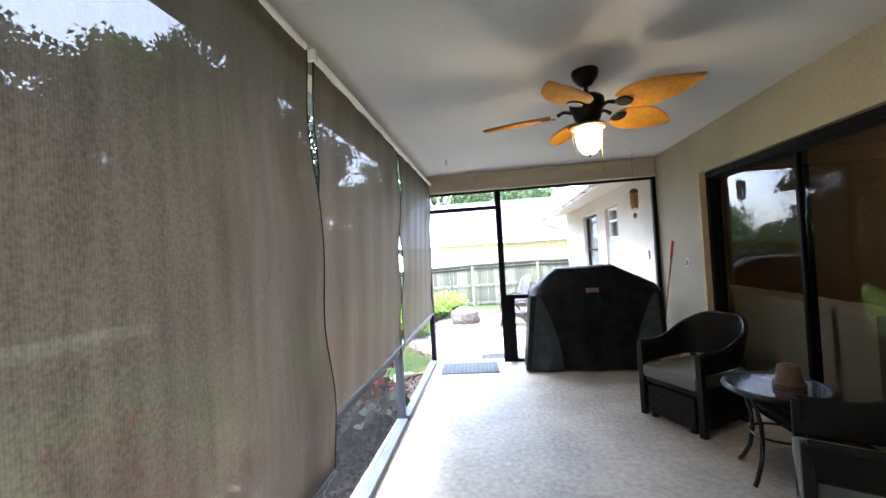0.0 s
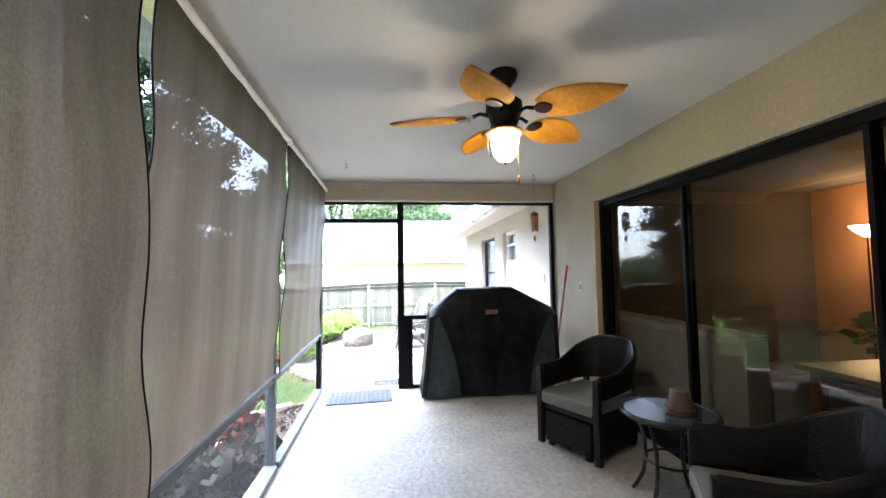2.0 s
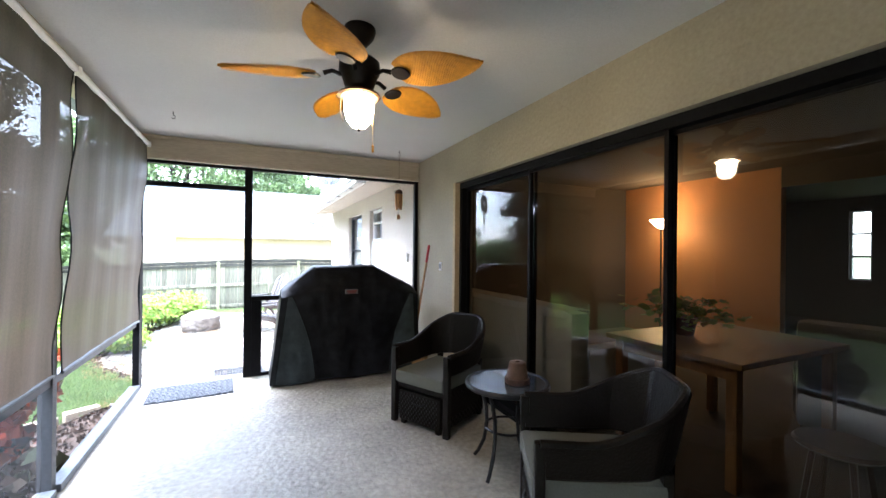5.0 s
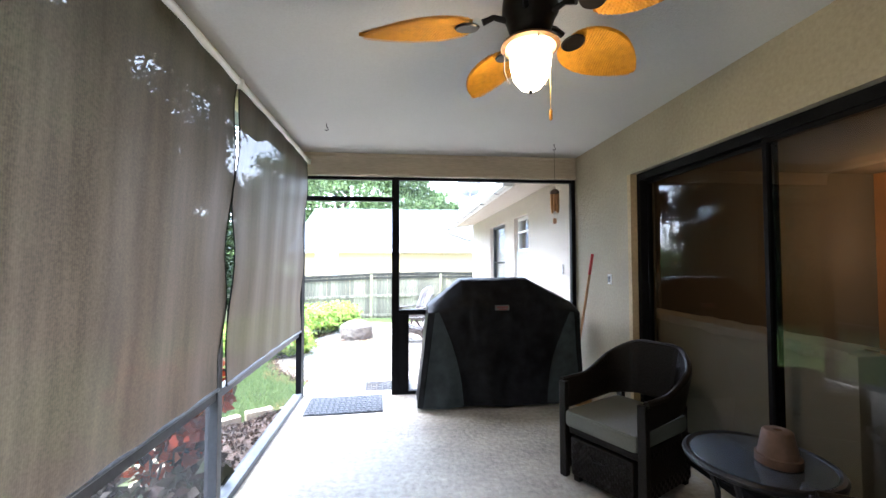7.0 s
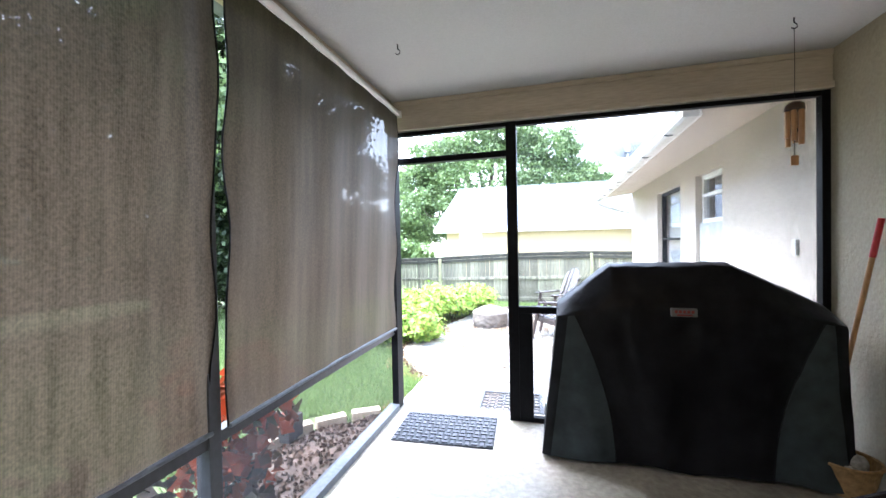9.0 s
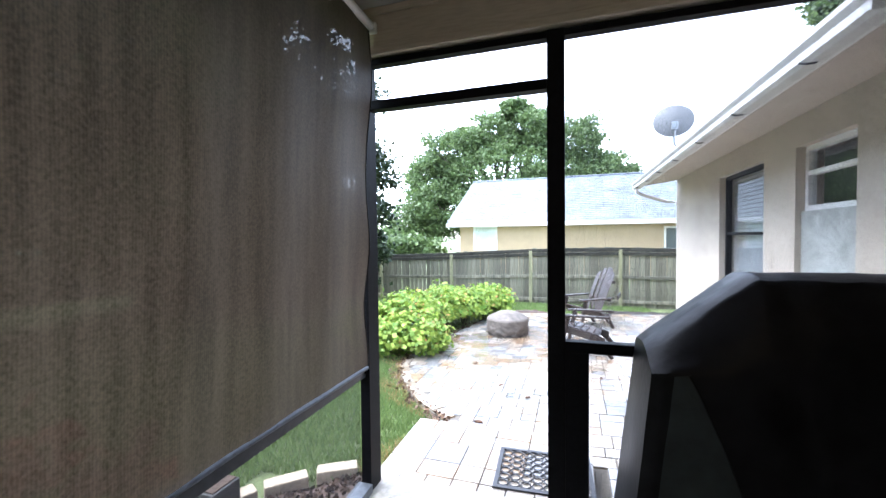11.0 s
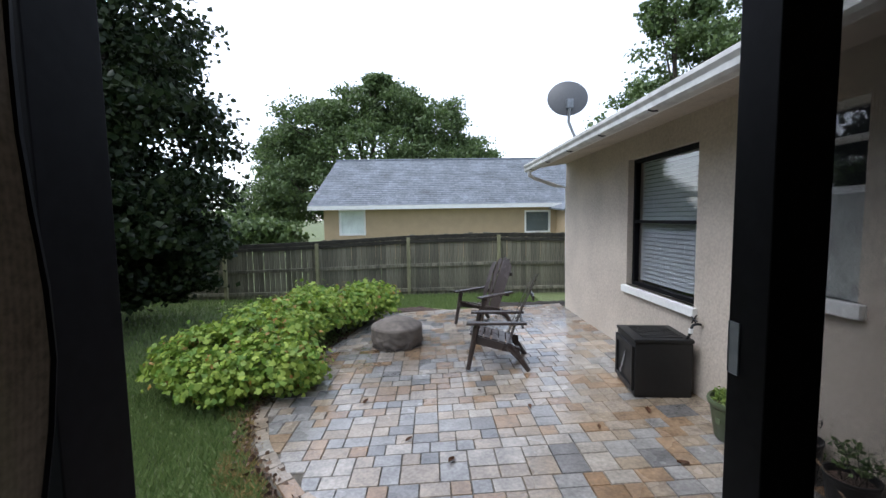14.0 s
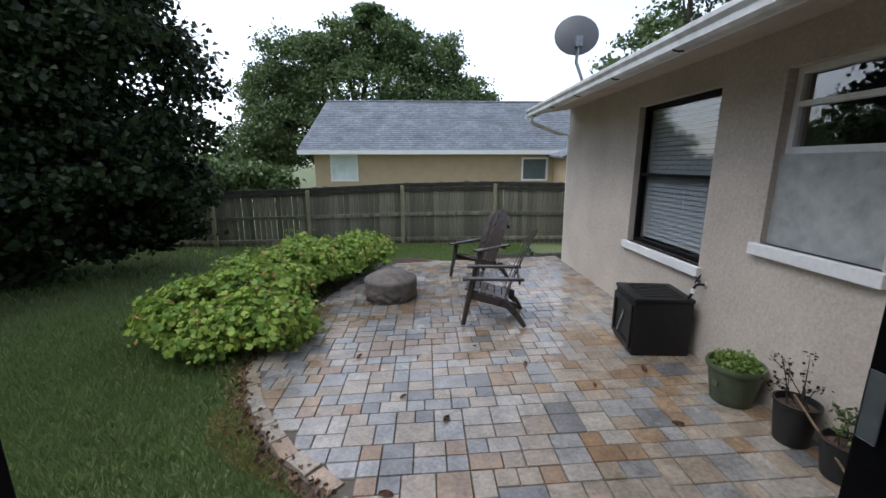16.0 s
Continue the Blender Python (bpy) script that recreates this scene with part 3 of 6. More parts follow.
for b in ((0, 0, 0, 0.05, 0.9, 0.04), (0, 0, 0.91, 0.05, 0.9, 0.95), (0, 0, 0.04, 0.05, 0.04, 0.91), (0, 0.86, 0.04, 0.05, 0.9, 0.91), (0, 0.43, 0.04, 0.05, 0.47, 0.91)):
    part("window_frame", box(*b), WHITE, w3)

# ---- glass door ----
sd = thing("sliding_glass_door", "wide dark bronze sliding glass door, closed, with tinted panes", "glass door", pose(XR + 0.10, 0, 0))
part("head_track", box(-0.05, SL0, SLT - 0.06, 0.05, SL1, SLT, 0.003), BRONZE, sd)
part("sill_track", box(-0.05, SL0, 0.0, 0.05, SL1, 0.04, 0.003), BRONZE, sd)
part("jamb", box(-0.05, SL1 - 0.05, 0.04, 0.05, SL1, SLT - 0.06, 0.003), BRONZE, sd)
part("jamb", box(-0.05, SL0, 0.04, 0.05, SL0 + 0.05, SLT - 0.06, 0.003), BRONZE, sd)
MULL = (SL0 + 0.05, 1.32, 2.43, 3.555, SL1 - 0.05)
for i in range(4):
    a, b = MULL[i], MULL[i + 1]
    off = 0.02 if i % 2 else -0.02
    a, b = a - 0.012, b + 0.012
    leaf_ = part("door_panel", boxes((off - 0.015, a, 0.04, off + 0.015, a + 0.024, SLT - 0.06), (off - 0.015, b - 0.024, 0.04, off + 0.015, b, SLT - 0.06),
                                     (off - 0.015, a + 0.024, 0.04, off + 0.015, b - 0.024, 0.11), (off - 0.015, a + 0.024, SLT - 0.085, off + 0.015, b - 0.024, SLT - 0.06)), BRONZE, sd)
    pane = part("pane", grid_sheet(lambda u, v: Vector((off, b - 0.024 - (b - a - 0.048) * u, 0.11 + (SLT - 0.195) * v)), 1, 1), GLASS_DOOR, leaf_)
    pane.visible_shadow = False
TRIM = mat("tan_trim", (0.50, 0.38, 0.22), 0.7, vary=0.1, bump=0.1)
tagged(part("trim", boxes((XR - 0.004, SL1 - 0.002, 0.0, XR + 0.05, SL1 + 0.045, SLT), ), TRIM), "tan trim beside the glass door", "trim", kind="structure")

# ---- garden windows ----
def house_window(name, label, y0, y1, z0, z1, sash_mat, split, glass_from, infill=None):
    w = thing(name, label, "window", pose(XR + 0.09, y0, z0))
    tagged(w, kind="structure")
    L, H = y1 - y0, z1 - z0
    t = 0.045
    zb = glass_from - z0
    for b in ((-0.02, 0, zb, 0.04, t, H), (-0.02, L - t, zb, 0.04, L, H), (-0.02, t, H - t, 0.04, L - t, H), (-0.02, t, zb, 0.04, L - t, zb + t), (-0.03, t, split - z0, 0.03, L - t, split - z0 + 0.035)):
        part("window_frame", box(*b, bevel=0.003), sash_mat, w)
    for a, b in ((zb + t, split - z0), (split - z0 + 0.035, H - t)):
        p = part("pane", grid_sheet(lambda u, v: Vector((0.012, L - t - (L - 2 * t) * u, a + (b - a) * v)), 1, 1), GLASS_WIN, w)
        p.visible_shadow = False
    part("window_sill", box(-0.135, -0.05, -0.085, -0.02, L + 0.05, 0.0, 0.006), WHITE, w, "white painted sill")
    if infill:
        part("infill_panel", box(-0.045, 0, 0, 0.06, L, zb), infill, w, "rough grey stucco infill")
    return w
BLIND = mat("grey_blind_slat", (0.44, 0.46, 0.48), 0.5, vary=0.06, bump=0.0)
w1 = house_window("window_1", "dark-framed sash window with lowered grey blinds", W1[0], W1[1], W1[2], W1[3], BRONZE, 1.30, W1[2])
for k in range(30):
    z = 0.07 + k * 0.0475
    bm = bmesh.new()
    slab([(0.055, 0.05, z), (0.072, 0.05, z + 0.041), (0.072, 1.21, z + 0.041), (0.055, 1.21, z)], 0.003, bm)
    part("blind_slat", bm, BLIND, w1)
house_window("window_2", "white-framed high window over a stucco-filled opening", W2[0], W2[1], W2[2], W2[3], WHITE, 1.80, 1.50, STUCCO_PATCH)
# Added wall, near-black so that its colour stands in for the unlit room.
DARKROOM = mat("room_shade_colour", (0.03, 0.03, 0.03), 0.9, vary=0.1, bump=0)
tagged(part("wall_room_behind_windows", boxes((XR + 0.9, 6.4, -0.3, XR + 1.0, HOUSE_END - W, 2.6)), DARKROOM), "added inner wall behind the garden windows, near-black for the room's shade", "wall", kind="structure")

# ---- fence ----
FY = 16.3
def fence_line(label, p0, p1, inward, seed, loose=False):
    f = thing("wooden_fence", label, "fence", pose(p0[0], p0[1], 0, 0, 0, math.degrees(math.atan2(p1[1] - p0[1], p1[0] - p0[0]))))
    L = math.hypot(p1[0] - p0[0], p1[1] - p0[1])
    rng = random.Random(seed)
    c, s = (p1[0] - p0[0]) / L, (p1[1] - p0[1]) / L
    def gz(u):
        return ground_z(p0[0] + c * u, p0[1] + s * u)
    top = lambda u: 0.98 + 0.045 * math.sin(u * 0.55) + (-0.16 if u < 9 else -0.16 * max(0, 1 - (u - 9) / 6)) if not loose else 1.0
    shapes = []
    for k in range(4):
        b = box(-0.068, -0.010, 0.0, 0.068, 0.010, 1.0, 0.003)
        for v in b.verts:
            if v.co.z > 0.9 and abs(v.co.x) > 0.04:
                v.co.z -= 0.022 + 0.006 * k
                v.co.x *= 0.97
        me = bpy.data.meshes.new("board")
        b.to_mesh(me)
        b.free()
        me.materials.append(FENCEWOOD)
        shapes.append(me)
    u, i = 0.0, 0
    while u < L:
        ob = new("board", rng.choice(shapes))
        ob.parent = f
        z0 = gz(u) - 0.05
        ob.location = (u, rng.uniform(-0.004, 0.004), z0)
        ob.rotation_euler = (0, rng.uniform(-0.008, 0.008), rng.uniform(-0.03, 0.03))
        ob.scale = (1, 1, top(u) - z0 + rng.uniform(-0.025, 0.02))
        u += 0.1345 + rng.uniform(0, 0.003) + (0.014 if 8.6 < u < 10.4 else 0)
        i += 1
    n = int(L / 2.5)
    for k in range(n + 1):
        uu = 0.65 + k * 2.52
        if uu > L:
            break
        part("post", box(uu - 0.045, inward * 0.09 - 0.04, gz(uu) - 0.2, uu + 0.045, inward * 0.09 + 0.04, top(uu) - 0.10, 0.006), FENCEPOST, f)
        e = min(uu + 2.52, L)
        for frac in (0.12, 0.52, 0.90):
            bm = bmesh.new()
            za, zb = gz(uu) + (top(uu) - gz(uu)) * frac, gz(e) + (top(e) - gz(e)) * frac
            slab([(uu, inward * 0.013, za), (uu, inward * 0.052, za - 0.004), (e, inward * 0.052, zb - 0.004), (e, inward * 0.013, zb)], 0.085, bm)
            part("rail", bm, FENCEWOOD if frac != 0.9 else FENCEDARK, f)
        bm = bmesh.new()
        slab([(uu, inward * 0.014, top(uu) - 0.042), (uu, inward * 0.034, top(uu) - 0.046), (e, inward * 0.034, top(e) - 0.046), (e, inward * 0.014, top(e) - 0.042)], 0.10, bm)
        part("top_board", bm, FENCEDARK, f, "dark mildewed top board")
    return f
fence_line("weathered grey board fence with mildewed top, posts showing", (-14.0, FY), (9.0, FY), -1, 5)
fence_line("weathered grey board fence along the side of the yard", (-14.0, FY), (-14.0, -6.0), 1, 6, True)

PALEBLIND = mat("pale_blind", (0.80, 0.84, 0.82), 0.7, bump=0)
GREYBLIND = mat("grey_blind", (0.13, 0.15, 0.15), 0.7, bump=0)
GLASS_FAR = glass("far_window_glass", (0.95, 0.97, 0.96), 1.35)
# ---- neighbour's house ----
nh = thing("neighbour_house", "tan stucco house with grey shingle gable roof behind the fence", "house", pose(-6.0, 26.0, -0.8))
NW, ND = 20.0, 8.0
part("wall", boxes((0.2, 0.45, 0, 0.4, ND, 2.95), (0.4, 0.45, 0, 1.0, 0.65, 2.95), (1.0, 0.45, 0, 2.4, 0.65, 1.35), (1.0, 0.45, 2.72, 2.4, 0.65, 2.95), (2.4, 0.45, 0, 10.9, 0.65, 2.95), (10.9, 0.45, 0, 12.3, 0.65, 1.35), (10.9, 0.45, 2.55, 12.3, 0.65, 2.95),
                   (12.3, 0.45, 0, 12.7, 0.65, 2.95), (12.7, 0.45, 0, 14.2, 0.65, 1.35), (12.7, 0.45, 2.55, 14.2, 0.65, 2.95), (14.2, 0.45, 0, NW, 0.65, 2.95), (0.4, ND - 0.2, 0, NW, ND, 2.95)), TAN_WALL, nh)
gable = bmesh.new()
slab([(0.2, 0.45, 2.95), (0.2, 4.2, 5.75), (0.2, ND, 2.95)], 0.02, gable)
part("gable", gable, TAN_WALL, nh)
bm = bmesh.new()
slab([(-0.5, 0.0, 2.90), (0.12, 4.2, 5.80), (NW, 4.2, 5.80), (NW, 0.0, 2.90)], 0.06, bm)
slab([(0.12, 4.2, 5.80), (-0.5, 8.6, 2.90), (NW, 8.6, 2.90), (NW, 4.2, 5.80)], 0.06, bm)
rf = part("roof", bm, SHINGLE, nh)
bm = bmesh.new()
rng = random.Random(3)
rows_ = 26
for r in range(rows_):
    v0, v1 = r / rows_, (r + 1.25) / rows_
    x = -0.48 + 0.62 * v0 - rng.uniform(0, 0.3)
    while x < NW - 0.4:
        w = rng.uniform(0.22, 0.36)
        xa, xb = max(x, -0.48 + 0.62 * v0), x + w - 0.012
        if xb > xa + 0.02:
            dz = 0.012 + rng.uniform(0, 0.008)
            q = [(xa, 4.2 * v0, 2.9 + 2.9 * v0 + dz + 0.012), (xb, 4.2 * v0, 2.9 + 2.9 * v0 + dz + 0.012), (xb, 4.2 * min(1, v1), 2.9 + 2.9 * min(1, v1) + 0.004), (xa, 4.2 * min(1, v1), 2.9 + 2.9 * min(1, v1) + 0.004)]
            vv = [bm.verts.new(p) for p in q]
            bm.faces.new(vv)
            ww = [bm.verts.new((p[0], p[1], p[2] - 0.02)) for p in q[:2]]
            bm.faces.new((ww[0], ww[1], vv[1], vv[0]))
        x += w
tagged(part("shingles", bm, SHINGLE, rf), kind="stuff")
part("ridge_cap", tube([(0.1, 4.2, 5.82), (NW, 4.2, 5.82)], 0.07, 6), SHINGLE, rf)
part("fascia", box(-0.5, -0.03, 2.70, NW, 0.0, 2.91), WHITE, nh, "white fascia board")
part("soffit", box(-0.45, 0.0, 2.72, NW, 0.45, 2.76), WHITE, nh)
for x0, x1, z0, z1 in ((1.0, 2.4, 1.35, 2.72), (10.9, 12.3, 1.35, 2.55), (12.7, 14.2, 1.35, 2.55)):
    wn_ = part("window", boxes((x0, 0.42, z0, x0 + 0.09, 0.6, z1), (x1 - 0.09, 0.42, z0, x1, 0.6, z1), (x0 + 0.09, 0.42, z0, x1 - 0.09, 0.6, z0 + 0.09), (x0 + 0.09, 0.42, z1 - 0.09, x1 - 0.09, 0.6, z1)), WHITE, nh, "white-framed window with pale blinds")
    part("pane", grid_sheet(lambda u, v: Vector((x0 + 0.09 + (x1 - x0 - 0.18) * u, 0.53, z0 + 0.09 + (z1 - z0 - 0.18) * v)), 1, 1), GLASS_FAR, wn_)
    part("blind", box(x0 + 0.092, 0.545, z0 + 0.092, x1 - 0.092, 0.56, z1 - 0.092), PALEBLIND if x0 != 10.9 else GREYBLIND, wn_)
wing = part("wing", boxes((12.6, -1.6, 0, 12.8, 0.45, 2.6), (12.8, -1.6, 0, NW, -1.4, 2.6)), TAN_WALL, nh)
bm = bmesh.new()
slab([(12.2, -2.0, 2.55), (14.4, -2.0, 3.6), (14.4, 1.5, 3.6), (12.2, 1.5, 2.75)], 0.08, bm)
part("wing_roof", bm, SHINGLE, nh)

# ---- trees ----
tree("oak_tree", "broad green oak tree behind the neighbouring house", -4.8, 39.0, -0.9, 0.55, 3.2,
     [(-7.3, 0, 7.2, 3.0, 3, 2.6), (-5.0, -1, 9.6, 3.2, 3, 2.6), (-1.5, 0, 10.9, 3.0, 3, 2.2), (2.2, 0, 11.2, 2.6, 3, 1.9), (4.9, 0, 10.2, 3.0, 3, 2.3), (7.8, 0, 6.9, 2.4, 3, 2.3), (0, -2, 7.4, 4.6, 3, 2.6),
      (-5.5, -2, 4.6, 3.6, 3, 2.4), (4.5, -1.5, 6.2, 4, 3, 2.6), (-8.6, -1, 3.4, 3.0, 3, 2.2), (0.6, -1, 12.9, 1.3, 1.3, 0.9), (-4.2, 0, 11.2, 1.6, 1.6, 1.0)], 0.21, 130000, OAK, 11, 95, 0.125)
tree("magnolia_tree", "dark glossy-leaved magnolia tree beside the lawn", -7.1, 12.7, -0.45, 0.19, 1.1,
     [(0.3, 0.3, 1.9, 2.2, 2.0, 1.3), (1.6, 0, 3.2, 1.7, 1.7, 1.4), (-1.4, 0, 3.4, 2.0, 1.8, 1.5), (0.3, -1.2, 3.4, 1.9, 1.6, 1.5), (1.0, 0.3, 5.0, 1.8, 1.7, 1.4), (-0.8, 0.2, 5.4, 1.9, 1.7, 1.5), (0.2, 0, 7.2, 1.7, 1.6, 1.5), (0.1, 0, 8.9, 1.1, 1.1, 1.3), (1.9, -0.5, 1.7, 1.3, 1.3, 0.9), (-2.2, -0.8, 1.7, 2.0, 1.8, 1.3), (0.2, -1.6, 1.5, 1.8, 1.2, 1.0), (-2.8, -0.4, 3.8, 1.8, 1.8, 1.6), (-2.4, 0, 6.0, 1.9, 1.8, 1.7), (-0.6, -1.0, 8.0, 1.6, 1.5, 1.5), (0.0, -0.9, 0.8, 1.9, 1.0, 0.7), (-2.2, -0.9, 0.9, 1.9, 1.0, 0.8), (1.6, 0.2, 0.9, 1.2, 1.0, 0.6)], 0.12, 185000, MAGNOLIA, 12, 74, 0.13)
tree("magnolia_tree", "dark glossy-leaved tree at the side of the lawn", -9.5, 6.6, -0.45, 0.2, 1.3,
     [(0, 0, 2.6, 2.6, 2.6, 1.6), (1.2, 1, 4.2, 2.2, 2.2, 1.6), (-1.2, -0.6, 4.6, 2.2, 2.2, 1.7), (0, 1.0, 5.9, 2.0, 1.8, 1.3), (0.2, -1.2, 4.9, 2.0, 2.0, 1.2)], 0.14, 26000, MAGNOLIA, 13, 44, 0.15)
tree("garden_tree", "leafy green tree at the side of the lawn", -10.0, 1.4, -0.45, 0.2, 1.5,
     [(0, 0, 2.8, 2.6, 2.6, 1.6), (1.0, 1.2, 4.4, 2.2, 2.2, 1.6), (-1.0, -1.4, 4.2, 2.2, 2.4, 1.5), (0, 0, 5.8, 2.0, 2.0, 1.2)], 0.16, 17000, OAK, 14, 40, 0.13)
tree("garden_tree", "leafy green tree far along the yard", -11.0, -4.0, -0.45, 0.2, 1.5,
     [(0, 0, 2.8, 2.6, 2.6, 1.6), (1.0, 1.2, 4.6, 2.2, 2.2, 1.6), (-1.0, -1.4, 4.4, 2.2, 2.4, 1.5), (0.3, 0, 6.6, 2.2, 2.2, 1.5)], 0.22, 11000, OAK, 15, 28)
tree("far_tree", "light green tree behind the fence", -13.5, 27.0, -0.8, 0.25, 2.0,
     [(0, 0, 1.8, 3.0, 2.4, 1.1), (2.6, 0.6, 1.7, 2.4, 2, 1.0), (-2.8, 0.4, 2.2, 2.8, 2.2, 1.3), (4.4, 0.5, 1.4, 1.8, 1.5, 0.9)], 0.22, 14000, OAK, 16, 40)
tree("far_tree", "green tree rising behind the house roof", 9.5, 20.0, -0.8, 0.25, 3.4,
     [(-1.6, 0, 5.6, 1.8, 1.8, 1.2), (0.2, 0, 7.6, 2.2, 2.0, 1.4), (1.6, 0, 9.0, 2.2, 2.0, 1.5), (2.6, 0, 6.6, 2.4, 2, 1.6), (-0.6, 0, 9.6, 1.2, 1.2, 0.9)], 0.15, 22000, OAK, 17, 44, 0.14)

tree("far_tree", "dark green tree far beyond the side fence", -20.0, 4.0, -0.6, 0.3, 2.2,
     [(0, 0, 3.4, 3.6, 4, 2.2), (0, 4, 4.6, 3.2, 3.4, 2.6), (0, -4, 4.6, 3.2, 3.4, 2.6), (0, 1, 7.6, 3.4, 3.6, 2.6), (0, -2.5, 8.4, 3, 3, 2.2)], 0.3, 10000, OAK, 18, 36)
tree("far_tree", "dark green tree far beyond the side fence", -20.0, 14.5, -0.6, 0.3, 2.2,
     [(0, 0, 3.4, 3.6, 4, 2.2), (0, 4, 4.6, 3.2, 3.4, 2.6), (0, -4, 4.6, 3.2, 3.4, 2.6), (0, 1, 7.4, 3.4, 3.6, 2.6), (0, -2.5, 8.0, 3, 3, 2.2)], 0.3, 11000, OAK, 19, 36)
tree("far_tree", "dark green tree far beyond the side fence", -20.0, -7.0, -0.6, 0.3, 2.2,
     [(0, 0, 3.4, 3.6, 4, 2.2), (0, 4, 4.6, 3.2, 3.4, 2.6), (0, -4, 4.6, 3.2, 3.4, 2.6), (0, 1, 7.4, 3.4, 3.6, 2.6)], 0.3, 12000, OAK, 20, 36)
tree("far_tree", "dark green tree behind the back fence", -26.0, 30.0, -0.8, 0.3, 2.2,
     [(0, 0, 3.0, 4, 3, 2.2), (4, 0, 3.4, 3.4, 3, 2.2), (-4, 0, 4.6, 3.2, 3.4, 2.6), (1, 1, 5.8, 3.4, 3, 2.0)], 0.3, 14000, OAK, 23, 40)

tree("garden_tree", "dense green tree at the side of the lawn", -9.0, 10.4, -0.45, 0.2, 1.5,
     [(0, 0, 2.6, 2.4, 2.4, 1.6), (0.8, 1.0, 4.4, 2.2, 2.2, 1.6), (-0.8, -0.8, 4.6, 2.2, 2.2, 1.6), (0.4, 0.2, 6.4, 2.2, 2.2, 1.5), (-0.4, 0.8, 7.6, 1.7, 1.7, 1.2)], 0.16, 34000, OAK, 24, 44, 0.15)

# ---- garden bushes ----
def lobed_leaves(name, centres, normals, size, material, parent, seed):
    """Broad five-lobed leaves lying along the outside of a bush, each folded a little along its ribs."""
    rng = np.random.default_rng(seed)
    n = len(centres)
    up = normals + rng.normal(size=(n, 3)) * 0.42
    up /= np.linalg.norm(up, axis=1)[:, None]
    a = rng.normal(size=(n, 3))
    a -= (a * up).sum(1)[:, None] * up
    a /= np.linalg.norm(a, axis=1)[:, None]
    b = np.cross(up, a)
    ln = (size * rng.uniform(0.55, 1.3, n))[:, None]
    v = np.empty((n, 11, 3))
    v[:, 0] = centres
    for k in range(10):
        th = math.radians(-150 + 300 * k / 9)
        r = (0.30, 0.46, 0.34, 0.54, 0.36, 0.36, 0.54, 0.34, 0.46, 0.30)[k] if k not in (4, 5) else 0.60
        lift = -0.10 if k % 2 else 0.03
        v[:, k + 1] = centres + ln * (a * r * math.cos(th) + b * r * math.sin(th) + up * lift)
    me = bpy.data.meshes.new(name)
    me.vertices.add(n * 11)
    me.vertices.foreach_set("co", v.ravel())
    tri = np.array([q for k in range(1, 10) for q in (0, k, k + 1)])
    idx = (np.arange(n)[:, None] * 11 + tri[None]).ravel()
    me.loops.add(n * 27)
    me.loops.foreach_set("vertex_index", idx.astype(np.int32))
    me.polygons.add(n * 9)
    me.polygons.foreach_set("loop_start", np.arange(0, n * 27, 3, dtype=np.int32))
    me.update(calc_edges=True)
    me.materials.append(material)
    ob = new(name, me)
    ob.parent = parent
    return ob


def tufts(lobes, per_lobe, each, seed, spread=0.075):
    """Leaf places in rounded tufts over the upper outside of the lobes, with the way each leaf faces."""
    rng = np.random.default_rng(seed)
    c, nn = [], []
    for cx, cy, cz, rx, ry, rz in lobes:
        d = rng.normal(size=(per_lobe, 3))
        d[:, 2] = np.abs(d[:, 2]) * 0.9 - 0.45
        d /= np.linalg.norm(d, axis=1)[:, None]
        cen = np.array([cx, cy, cz]) + d * np.array([rx, ry, rz]) * rng.uniform(0.8, 1.08, per_lobe)[:, None]
        e = rng.normal(size=(per_lobe, each, 3))
        e[:, :, 2] = np.abs(e[:, :, 2]) * 0.8
        c.append((cen[:, None] + e * spread).reshape(-1, 3))
        f = e * 0.5 + d[:, None] * 0.7 + np.array([0, 0, 0.9])
        nn.append((f / np.linalg.norm(f, axis=2)[:, :, None]).reshape(-1, 3))
    c, nn = np.concatenate(c), np.concatenate(nn)
    k = c[:, 2] > 0.03
    return c[k], nn[k]


def bush(label, x, y, lobes, leaf, n, material, seed, extra=None):
    b = thing("garden_bush", label, "bush", pose(x, y, ground_z(x, y)))
    bm = bmesh.new()
    rng = random.Random(seed)
    for cx, cy, cz, rx, ry, rz in lobes:
        for k in range(6):
            tip = (cx + rng.uniform(-.6, .6) * rx, cy + rng.uniform(-.6, .6) * ry, cz + rng.uniform(0, .7) * rz)
            tube([(cx * 0.6, cy * 0.6, -0.05), ((cx * .6 + tip[0]) / 2 + rng.uniform(-.04, .04), (cy * .6 + tip[1]) / 2, tip[2] * 0.5), tip], [0.009, 0.007, 0.004], 5, bm)
    part("stems", bm, BARK, b)
    lobed_leaves("foliage", *tufts(lobes, n // (18 * len(lobes)), 18, seed), leaf, material, b, seed)
    # Inner layer in darker oak green, in place of shade within the bush.
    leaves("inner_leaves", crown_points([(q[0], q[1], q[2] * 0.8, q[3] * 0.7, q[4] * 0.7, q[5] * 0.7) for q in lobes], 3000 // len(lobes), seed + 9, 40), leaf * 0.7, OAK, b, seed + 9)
    lobed_leaves("yellowed_leaves", *tufts(lobes, n // (90 * len(lobes)), 6, seed + 50), leaf * 0.75, extra, b, seed + 50)
    return b
OLDLEAF = leafy("yellowed_leaves", (0.30, 0.22, 0.04), (0.42, 0.20, 0.06))
